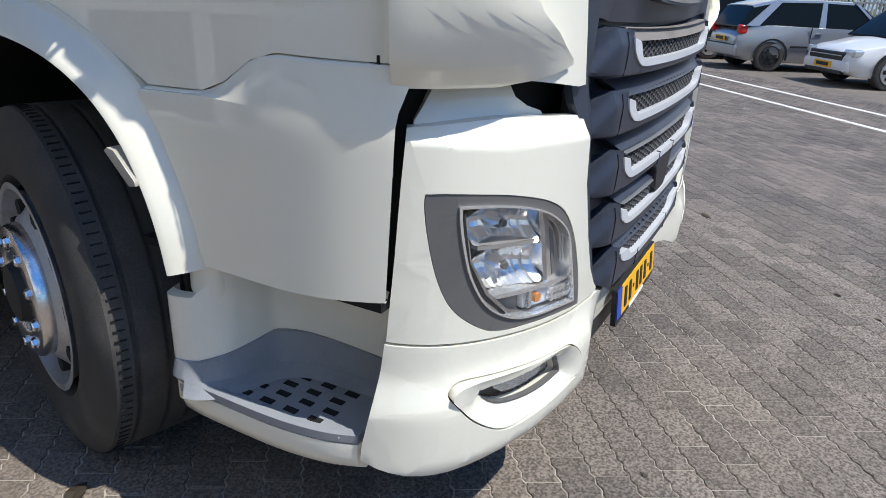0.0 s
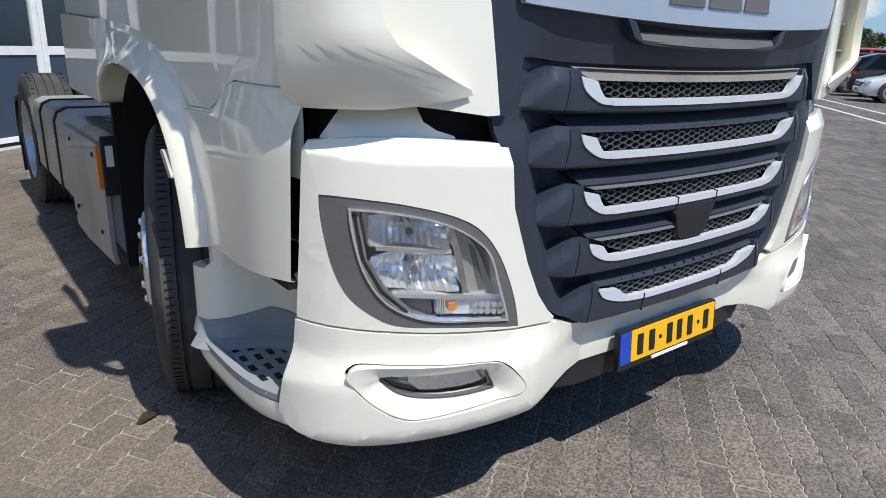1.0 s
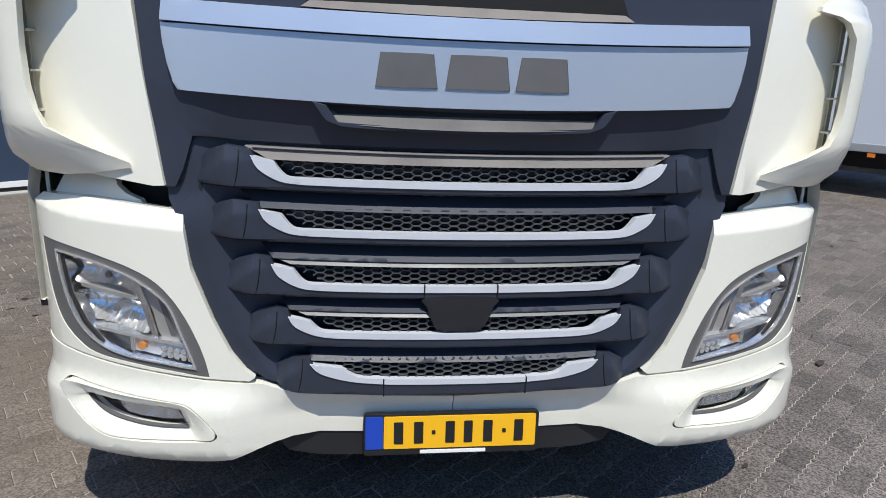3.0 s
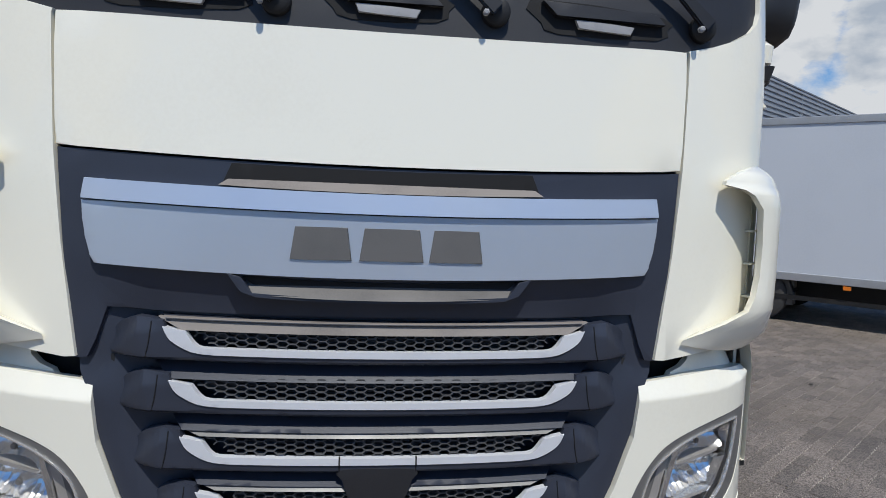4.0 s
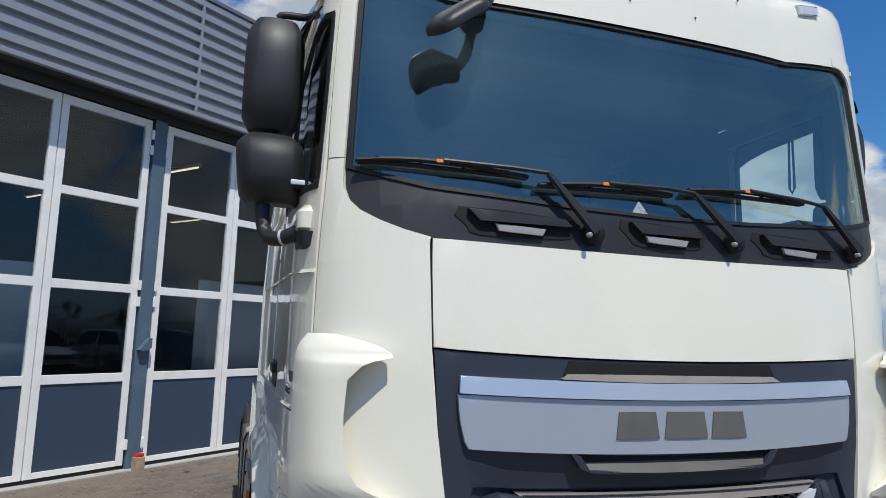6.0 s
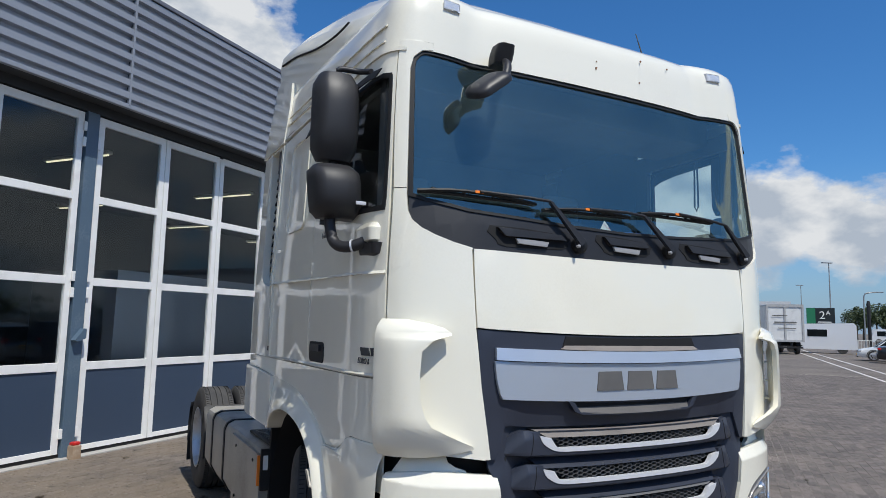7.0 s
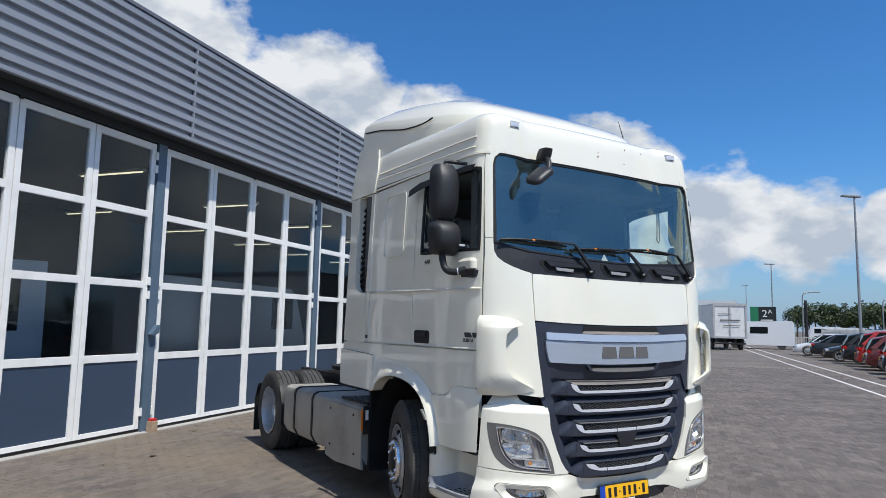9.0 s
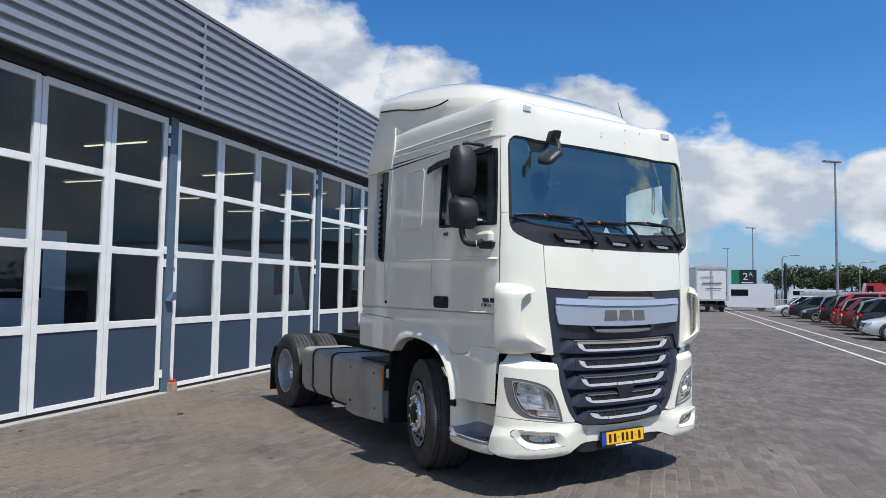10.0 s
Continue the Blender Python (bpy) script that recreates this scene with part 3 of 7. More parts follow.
GRILLE_EDGE = [(.853, 1.70), (.83, 1.45), (.795, 1.15)]
BUMPER_IN = [(.768, 1.06), (.735, .93), (.684, .785), (.640, .69), (.602, .638), (.555, .603), (.50, .581), (.40, .561), (.225, .547), (0, .540)]


def build_cab_skin():
    # front hood between the seams
    top = bow(.858, 2.03, 2.043)
    bot = bow(.848, 1.676, 1.70)[::-1]
    part("front_flap", panel(top + bot, 0.0, 0.03, bevel=0.008), WHITE, lorry)
    # corner panels with the A-pillar foot
    for s in (-1, 1):
        poly = CORNER_TOP + [(1.172, 2.30), (1.24, 2.30), (1.247, 1.9), (1.262, 1.215), (1.235, 1.204), (1.15, 1.193), (1.05, 1.182), (.92, 1.167), (.82, 1.153), (.79, 1.155)] + GRILLE_EDGE[:-1][::-1] + [(.866, 2.035)]
        part("corner_panel", panel(poly, 0.0, 0.03, 0.04, bevel=0.008, flip=s), WHITE, lorry)
        # A-pillar between windscreen and door window
        pil = [(1.172, 2.302), (1.172, 2.86), (1.155, 2.92), (1.11, 2.955), (1.05, 2.965), (1.05, 3.0), (1.25, 3.0), (1.25, 2.6), (1.24, 2.302)]
        part("a_pillar", panel(pil, 0.002, 0.05, 0.03, bevel=0.008, flip=s), WHITE, lorry)
    # cowl below the glass
    low = [(-u, z - 0.004) for u, z in CORNER_TOP[::-1]] + bow(.7, 2.028, 2.037) + [(u, z - 0.004) for u, z in CORNER_TOP]
    up = [(1.16, 2.262), (1.05, 2.243), (.878, 2.223), (.375, 2.19), (0, 2.180), (-.375, 2.19), (-.878, 2.223), (-1.05, 2.243), (-1.16, 2.262)]
    part("cowl", panel(low + up, -0.012, 0.03, bevel=0.004), COWL, lorry, "matt black cowl below the windscreen")


def build_windscreen():
    half = [(0, 2.168), (.375, 2.178), (.878, 2.209), (1.10, 2.248), (1.168, 2.268), (1.17, 2.60)] + [(1.098 + .072 * math.cos(a), 2.886 + .072 * math.sin(a)) for a in [math.pi / 2 * k / 9 for k in range(10)]] + [(.5, 2.956), (0, 2.955)]
    edge = half + mirror_x(half[1:-1][::-1])
    inner = [(u * 0.980, 2.57 + (z - 2.57) * 0.967) for u, z in edge]
    part("windscreen_seal", panel(edge, -0.006, 0.025, hole=inner, bevel=0.004), BLACK, lorry, "black rubber windscreen seal")
    g = panel([(u * 0.99, 2.57 + (z - 2.57) * 0.985) for u, z in edge], -0.016, 0, 0.05, 0.08, bevel=0)
    part("windscreen", g, WSGLASS, lorry, "tinted curved windscreen").visible_shadow = False


def roof_point(u, k):
    """Rings of the roof cap, from the gutter up over the shoulder."""
    base = skin(u, 3.0)
    y = base.y
    grow = max(0.0, y - 0.45)
    wall = 3.197 + 0.03 * grow
    rings = [(2.96, 0.0), (wall - 0.06, 0.004), (wall + 0.01, 0.012), (wall + 0.055, 0.032), (wall + 0.090, 0.075), (wall + 0.105, 0.13), (wall + 0.125, 0.33)]
    z, inset = rings[k]
    c = Vector((0, max(y, 1.35), z))
    p = skin(u, min(z, 3.19))
    d = Vector((-p.x, (1.35 - p.y) if p.y < 1.35 else 0.0, 0))
    if d.length > 0:
        p += d.normalized() * inset
    p.z = z
    return p


def crease(u0, z0, u1, z1, s, parent, h=0.013, d=0.011):
    """A narrow chamfer along the flank, proud at its lower edge."""
    tip = lambda u, z: 0.001 + d * max(0.0, min(1.0, (z0 + (z1 - z0) * (u * s - u0) / (u1 - u0) - z) / h))
    return part("crease", panel([(u0, z0), (u1, z1), (u1, z1 - h), (u0, z0 - h)], tip, 0.02, 0.1, 0.05, 0, flip=s), WHITE, parent, smooth=5)


def build_roof():
    us = list(np.linspace(-3.44, 3.44, 121))
    bm = bmesh.new()
    rings = [[bm.verts.new(roof_point(u, k)) for u in us] for k in range(7)]
    for r0, r1 in zip(rings, rings[1:]):
        for k in range(len(us) - 1):
            bm.faces.new((r0[k], r0[k + 1], r1[k + 1], r1[k]))
    # top and back close the cap
    top = rings[-1]
    n = len(us)
    for k in range(n // 2):
        a, b, c, d = top[k], top[k + 1], top[n - 2 - k], top[n - 1 - k]
        if b is c:
            bm.faces.new((a, b, d))
        else:
            bm.faces.new((a, b, c, d))
    back = [r[0] for r in rings] + [r[-1] for r in rings][::-1]
    bm.faces.new(back)
    part("roof_cap", bm, WHITE, lorry)
    # raised deflector over the rear of the roof
    secs = []
    for y, zt, zs, hw, zb in ((0.60, 3.34, 3.31, 0.78, 3.16), (0.64, 3.42, 3.35, 0.84, 3.17), (0.70, 3.485, 3.39, 0.90, 3.18), (0.80, 3.55, 3.42, 0.95, 3.19), (1.0, 3.645, 3.46, 1.03, 3.20), (1.3, 3.74, 3.51, 1.08, 3.22), (1.7, 3.81, 3.58, 1.12, 3.26), (2.1, 3.84, 3.655, 1.15, 3.28), (2.35, 3.842, 3.69, 1.16, 3.30), (2.48, 3.825, 3.69, 1.165, 3.48)):
        half = [(hw, zb), (hw, zb + (zs - zb) * .6), (hw - .012, zs - .02), (hw - .04, zs + .012), (hw - .085, zs + (zt - zs) * .36), (hw * .86, zs + (zt - zs) * .66), (hw * .74, zs + (zt - zs) * .86), (hw * .5, zs + (zt - zs) * .96), (hw * .2, zt - .004), (0, zt)]
        secs.append([(x, y, z) for x, z in half] + [(-x, y, z) for x, z in half[-2::-1]])
    part("roof_deflector", loft(secs, cap=True, closed=True), WHITE, lorry)
    for sx in (-1, 1):
        part("deflector_seam", tube(catmull([(sx * 1.166, 2.44, 3.60), (sx * 1.150, 2.1, 3.555), (sx * 1.128, 1.7, 3.47), (sx * 1.10, 1.40, 3.45), (sx * 1.075, 1.24, 3.475)], 5), .007, 6), VOID, lorry)
    for u, z, r in ((-.025, 3.081, .006), (.325, 3.19, .005), (.30, 3.06, .004), (.55, 3.19, .004), (-.02, 3.12, .003)):
        part("rust_spot", panel([(u + r * math.cos(a) * (.7 + .3 * math.sin(3 * a)), z + 1.3 * r * math.sin(a)) for a in [math.pi * k / 6 for k in range(12)]], .0035, .006, bevel=0), RUST, lorry, "small brown rust spot")
    # roof aerial and marker lamps
    part("aerial", tube([(0.80, 0.72, 3.36), (0.775, 0.80, 3.66)], [0.007, 0.003], 6), BLACK, lorry)
    for u in (-.956, .956):
        lamp = part("marker_lamp", panel([(u - .052, 3.187), (u + .052, 3.187), (u + .052, 3.235), (u - .052, 3.235)], 0.006, 0.03, bevel=0.006), SATIN, lorry, "small clear roof marker lamp in a grey bezel")
        part("marker_lens", panel([(u - .038, 3.195), (u + .038, 3.195), (u + .038, 3.226), (u - .038, 3.226)], 0.009, 0, bevel=0), LENS, lamp)
    # gutter line and roof creases on the sides
    for s in (-1, 1):
        part("drip_rail", panel([(1.20, 2.965), (3.06, 2.94), (3.06, 2.925), (1.20, 2.948)], 0.010, 0.02, flip=s, bevel=0.003), WHITE, lorry)
        for z0, z1 in ((3.10, 3.10), (3.02, 3.045)):
            crease(1.40, z0, 3.06, z1, s, lorry, 0.011, 0.007)


def arch(rx, rz, a0, a1, n=18, cu=2.40, cz=0.52):
    return [(cu + rx * math.cos(radians(a0 + (a1 - a0) * k / n)), cz + rz * math.sin(radians(a0 + (a1 - a0) * k / n))) for k in range(n + 1)]


def build_side(s):
    """One flank; u is the distance behind the front plus one metre."""
    sheet = lambda poly, off=0.0, th=0.02, st=0.3, zs=0.4, bv=0.005, **k: panel(poly, off, th, st, zs, bv, flip=s, **k)
    win = smooth_poly([(1.36, 2.205), (2.05, 2.225), (2.10, 2.25), (2.115, 2.30), (2.11, 2.75), (2.09, 2.815), (2.03, 2.84), (1.36, 2.85), (1.295, 2.83), (1.28, 2.78), (1.28, 2.26), (1.30, 2.215)], 2)
    door = part("door", sheet([(1.262, 1.482), (2.208, 1.482), (2.208, 2.93), (1.262, 2.955)], 0.0, 0.03, 0.05, 0.3, 0.006, hole=win), WHITE, lorry)
    inner = [(1.70 + (u - 1.70) * 0.95, 2.53 + (z - 2.53) * 0.93) for u, z in win]
    part("window_seal", sheet(win, 0.004, 0.02, 0.1, 0.3, 0.003, hole=inner), BLACK, door, "black rubber window seal")
    part("window_pane", sheet([(1.70 + (u - 1.70) * 0.98, 2.53 + (z - 2.53) * 0.98) for u, z in win], -0.006, 0, bv=0), GLASS, door).visible_shadow = False
    part("door_liner", sheet([(1.30, 1.5), (2.20, 1.5), (2.20, 2.92), (1.30, 2.93)], -0.05, 0.03, 0.1, 0.3, 0, hole=[(1.70 + (u - 1.70) * 0.93, 2.53 + (z - 2.53) * 0.93) for u, z in win]), LINER, door)
    part("visor", sheet([(1.34, 2.865), (2.13, 2.845), (2.27, 2.80), (2.23, 2.73), (2.10, 2.765), (1.95, 2.785), (1.36, 2.815)], lambda u, z: 0.030 + max(0.0, (2.865 - z)) * 0.45, 0.006, 0.08, 0.03, 0.002), SMOKE, door, "dark smoked wind deflector over the window")
    hd = part("handle_recess", sheet(rect_uz(2.045, 1.556, .245, .105, .025), 0.004, 0.012, bv=0.003), BLACK, door, "black door handle recess")
    part("door_handle", sheet(rect_uz(2.045, 1.578, .16, .035, .012), 0.016, 0.012, bv=0.003), COWL, hd)
    if s < 0:
        # model number and plain bars for the maker's lettering
        for txt, y, z, sz in (("440", 1.025, 2.146, .052), ("EURO 6", .432, 1.537, .036)):
            cu = bpy.data.curves.new("lettering", "FONT")
            cu.body, cu.size, cu.extrude, cu.shear, cu.space_character = txt, sz, .002, .3, 1.1
            cu.materials.append(BADGE)
            o = new("lettering", cu)
            o.parent = door
            o.matrix_local = pose(-1.253, y, z, 90, 0, -90)
        part("badge_bar", sheet([(1.43, 1.605), (1.36, 1.605), (1.345, 1.57), (1.415, 1.57)], 0.005, 0.007, bv=0.001), BADGE, door)
        part("badge_bar", sheet([(1.345, 1.605), (1.275, 1.605), (1.268, 1.57), (1.335, 1.57)], 0.005, 0.007, bv=0.001), BADGE, door)
    # crease across the flank and panel behind the door
    crease(1.264, 1.938, 2.205, 1.948, s, door)
    crease(1.264, 1.498, 2.205, 1.494, s, door, 0.009, 0.008)
    part("side_panel", sheet([(2.216, 1.482), (3.135, 1.475), (3.135, 2.905), (2.216, 2.93)], 0.0, 0.03), WHITE, lorry)
    crease(2.218, 1.949, 3.133, 1.962, s, lorry)
    crease(2.218, 1.494, 3.133, 1.488, s, lorry, 0.009, 0.008)
    part("upright_crease", sheet([(3.035, 1.48), (3.05, 1.48), (3.06, 1.95), (3.075, 2.9), (3.06, 2.9), (3.045, 1.95)], 0.011, 0.02, bv=0.003), WHITE, lorry)
    plate = part("side_plate", sheet(rect_uz(2.605, 2.54, .37, .56, .05), 0.004, 0.02, bv=0.004), WHITE, lorry)
    part("plate_rim", sheet(rect_uz(2.605, 2.54, .39, .58, .055), 0.013, 0.02, bv=0.004, hole=rect_uz(2.605, 2.54, .362, .552, .045)), WHITE, plate)
    part("service_latch", sheet(rect_uz(3.085, 1.53, .05, .03, .01), 0.006, 0.01, bv=0.002), BLACK, lorry)
    slot_edge = smooth_poly([(3.155, 2.895), (3.40, 2.905), (3.455, 2.86), (3.46, 2.72), (3.42, 2.35), (3.40, 2.08), (3.36, 1.99), (3.28, 1.955), (3.17, 1.945), (3.145, 1.96), (3.145, 2.4), (3.148, 2.87)], 2)
    part("rear_corner", sheet([(3.138, 1.475), (3.63, 1.475), (3.585, 2.0), (3.60, 2.5), (3.635, 2.905), (3.138, 2.915)], 0.0, 0.05, 0.1, 0.1, 0.008, hole=slot_edge), WHITE, lorry)
    slot = part("air_intake", sheet([(3.10, 1.9), (3.50, 1.9), (3.50, 2.92), (3.10, 2.92)], -0.07, 0.02), VOID, lorry, "black ribbed air intake slot")
    for i in range(15):
        z = 1.925 + i * 0.060
        part("rib", sheet([(3.145, z + .11), (3.455, z), (3.455, z + 0.018), (3.145, z + 0.128)], -0.050, 0.018, bv=0.002), BLACK, slot)
    part("side_fairing", sheet([(3.09, 2.92), (3.655, 2.915), (3.62, 3.20), (3.545, 3.46), (3.42, 3.48), (3.10, 3.36), (3.075, 3.15)], 0.012, 0.05, 0.1, 0.08, 0.012), WHITE, lorry)
    # sill band, wing and lower panel
    wing_out = [(1.712, .745), (1.727, .83), (1.760, .926), (1.806, 1.03), (1.863, 1.115), (1.952, 1.185), (2.081, 1.249), (2.22, 1.295), (2.40, 1.330), (2.572, 1.347), (3.04, 1.374), (3.63, 1.398)]
    band = [(1.264, 1.475), (1.264, 1.207), (1.50, 1.212), (1.56, 1.195), (1.63, 1.15), (1.69, 1.128), (1.845, 1.124)] + wing_out[5:] + [(3.63, 1.468)]
    part("sill_band", sheet(band, 0.0, 0.03, 0.15), WHITE, lorry)
    inner_arch = [(1.775, .735), (1.793, .83), (1.825, .925), (1.88, 1.02), (1.97, 1.105), (2.10, 1.168), (2.27, 1.203), (2.43, 1.212), (2.57, 1.195), (2.68, 1.160), (2.76, 1.116), (2.83, 1.06)]

    def even(pts, n):
        q = np.array(catmull([(a, b, 0) for a, b in pts], 12))[:, :2]
        d = np.r_[0, np.cumsum(np.linalg.norm(np.diff(q, axis=0), axis=1))]
        f = np.linspace(0, d[-1], n)
        return list(zip(np.interp(f, d, q[:, 0]), np.interp(f, d, q[:, 1])))
    N = 56
    oa, ia = even(wing_out[:10] + [(2.93, 1.367)], N), even(inner_arch + [(2.93, 1.04)], N)
    prof = ((0, -.03), (0, .003), (.10, .007), (.17, .010), (.21, .014), (.35, .027), (.55, .044), (.75, .058), (.90, .066), (.97, .067), (1.0, .060), (1.004, .045), (1.004, -.06))
    rows = []
    for k in range(N):
        e = max(0.0, (k / (N - 1) - .84) / .16)
        g = 1 - .45 * e * e * (3 - 2 * e)
        rows.append([skin(s * (oa[k][0] + (ia[k][0] - oa[k][0]) * f), oa[k][1] + (ia[k][1] - oa[k][1]) * f, o if o < 0 else o * g) for f, o in prof])
    bm = loft(rows, cap=False, closed=False)
    bmesh.ops.recalc_face_normals(bm, faces=bm.faces[:])
    part("wing", bm, WHITE, lorry, smooth=60)
    part("wing_tail", sheet([(2.90, 1.364), (3.63, 1.396), (3.63, 1.055), (2.90, 1.045)], 0.026, 0.06, 0.1, 0.1, 0.010), WHITE, lorry)
    # lower panel: a sloping shelf runs out from a dipping crease to the proud panel
    eu, ez = (1.23, 1.26, 1.50, 1.54, 1.57, 1.60, 1.63, 1.66, 1.69, 1.73, 1.95), (1.203, 1.206, 1.211, 1.204, 1.192, 1.171, 1.150, 1.137, 1.129, 1.126, 1.121)
    lu, lz = (1.23, 1.32, 1.43, 1.55, 1.65, 1.70, 1.95), (1.100, 1.105, 1.109, 1.115, 1.119, 1.119, 1.113)
    wu, wz = zip(*wing_out[:5])
    cols = []
    for k in range(61):
        p = k / 60
        u1 = 1.266 + p * (1.856 - 1.266)
        top, fold = float(np.interp(u1, eu, ez)), float(np.interp(u1, lu, lz))
        deep = .020 - .004 * max(0.0, min(1.0, (u1 - 1.55) / .2))
        bot = .757 + .010 * max(0.0, 1 - p * 3) if u1 < 1.712 else float(np.interp(u1, wu, wz)) + .004
        ring = [(u1, top + .014, -.012), (u1, top - .0005, -.011), (u1, top - .0025, -.001), (u1, top - .008, .003)]
        for m in range(1, 5):
            ring.append((u1, top - .008 + (fold - top + .008) * m / 4, .003 + (deep - .003) * m / 4))
        low_z = min(bot, fold - .012)
        for m in range(1, 12):
            z = fold + (low_z - fold) * m / 11
            ring.append((u1 + .014 * (1 - p) ** 6 * (fold - z) / .35, z, deep + .002))
        ring.append((ring[-1][0], low_z - .003, deep - .006))
        ring.append((ring[-1][0], low_z, -.03))
        slant = .034 * (1 - p) ** 8
        cols.append([skin(s * (u - slant * max(0.0, min(1.0, (z - 1.115) / .09))), z, o) for u, z, o in ring])
    front = [Vector((q.x - s * .012, q.y + .045, q.z)) for q in cols[0]]
    bm = loft([front] + cols, cap=False, closed=False)
    bmesh.ops.recalc_face_normals(bm, faces=bm.faces[:])
    part("lower_panel", bm, WHITE, lorry, smooth=9)
    part("side_marker", sheet([(1.912, .990), (1.900, .998), (1.880, .994), (1.826, .936), (1.826, .926), (1.846, .923)], 0.076, 0.03, 0.1, 0.1, 0.002), MARKER, lorry, "dull amber-grey side marker lamp")
    part("flank_backing", sheet([(1.275, 1.0), (1.80, 1.0), (1.97, 1.12), (2.2, 1.26), (3.6, 1.3), (3.6, 1.49), (1.275, 1.49)], -0.026, 0.01), WHITE, lorry)
    # black sheet standing in for the shade inside the bumper seam
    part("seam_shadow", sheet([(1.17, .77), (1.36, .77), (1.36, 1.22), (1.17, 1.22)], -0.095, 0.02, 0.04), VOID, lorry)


def rect_uz(u, z, w, h, r):
    return [(u + a, z + b) for a, b in rounded(w, h, r, 4)]


HL = smooth_poly([(1.214, .970), (1.198, .980), (1.116, .973), (1.015, .957), (.904, .926), (.827, .883), (.768, .808), (.722, .704), (.702, .622), (.712, .613), (.801, .627), (.93, .645), (1.015, .656), (1.074, .676), (1.145, .731), (1.183, .80), (1.206, .893)], 5)
LENS_EDGE = smooth_poly([(1.146, .944), (1.136, .951), (1.05, .942), (.956, .921), (.878, .888), (.803, .828), (.768, .74), (.737, .645), (.746, .637), (.827, .649), (.943, .665), (1.015, .689), (1.074, .732), (1.116, .802), (1.138, .883)], 5)
FOG = smooth_poly([(1.158, .548), (1.146, .566), (1.12, .573), (1.05, .567), (.92, .553), (.80, .541), (.762, .533), (.735, .515), (.705, .483), (.685, .456), (.681, .438), (.695, .426), (.74, .420), (.85, .414), (.96, .412), (1.01, .417), (1.055, .437), (1.105, .477), (1.14, .520)], 4)


def build_bumper():
    for s in (-1, 1):
        poly = [(1.248, 1.097), (1.164, 1.103), (1.10, 1.106), (1.038, 1.107), (.98, 1.104), (.917, 1.10), (.83, 1.093), (.752, 1.085)] + BUMPER_IN[1:5] + [(.575, .613), (.590, .602), (.716, .609), (.891, .630), (1.05, .650), (1.174, .665), (1.280, .675), (1.266, .85), (1.256, 1.0)]

        def brow(u, z):
            lo = float(np.interp(abs(u), (.73, .904, 1.038, 1.145, 1.256), (1.036, 1.046, 1.051, 1.062, 1.08)))
            hi = float(np.interp(abs(u), (.752, .917, 1.038, 1.164, 1.262), (1.085, 1.10, 1.107, 1.103, 1.097)))
            t = max(0.0, min(1.0, (z - lo) / (hi - lo)))
            return 0.006 - 0.024 * t
        part("bumper_corner", panel(poly, brow, 0.03, 0.04, 0.006, 0.004, flip=s, hole=HL), WHITE, lorry, smooth=28)
        # recessed neck under the cab corner
        neck = [(1.236, 1.08), (1.232, 1.104), (1.192, 1.150), (1.148, 1.196), (1.135, 1.215), (.985, 1.215), (.975, 1.165), (.963, 1.137), (.93, 1.117), (.885, 1.104), (.87, 1.08)]
        part("bumper_neck", panel(neck, lambda u, z: -0.046 - 0.35 * max(0.0, z - 1.10), 0.02, 0.03, 0.02, 0.003, flip=s), WHITE, lorry)
        part("hinge_bracket", panel([(.70, 1.075), (.775, 1.075), (.775, 1.16), (.70, 1.16)], -0.03, 0.03, flip=s, bevel=0.004), CHASSIS, lorry)
        # lower apron with the fog lamp
        ap = [(1.283, .669), (1.174, .659), (1.05, .644), (.891, .624), (.716, .602), (.590, .595), (.555, .594), (.50, .573), (.40, .553), (.225, .539), (.001, .532), (.001, .408), (.275, .410), (.40, .413), (.475, .412), (.53, .400), (.575, .385), (.64, .358), (.70, .345), (.785, .338), (.9, .336), (1.026, .338), (1.14, .348), (1.238, .366), (1.29, .385), (1.325, .402), (1.322, .44), (1.308, .51), (1.290, .61)]
        def lip(u, z):
            k = max(0.0, min(1.0, (0.60 - z) / 0.10))
            out = 0.008 + 0.026 * k * k * (3 - 2 * k)
            under = max(0.0, (0.385 - z) / 0.05)
            mid = max(0.0, min(1.0, (abs(u) - 0.40) / 0.25))
            return (out - 0.03 * under * under) * (0.15 + 0.85 * mid) - 0.050 * k * (1 - mid)
        part("apron", panel(ap, lip, 0.05, 0.03, 0.022, 0.008, flip=s, hole=FOG), WHITE, lorry)
    # chin below the apron
    part("chin", panel([(-.56, .44), (.56, .44), (.50, .345), (.40, .325), (-.40, .325), (-.50, .345)], -0.05, 0.05), COWL, lorry, "black plastic chin under the bumper")
    # black sheet that stands in for the darkness behind grille and gaps
    part("bay_shade_sheet", panel([(-1.2, .36), (1.2, .36), (1.2, 1.70), (-1.2, 1.70)], -0.10, 0.02), VOID, lorry)


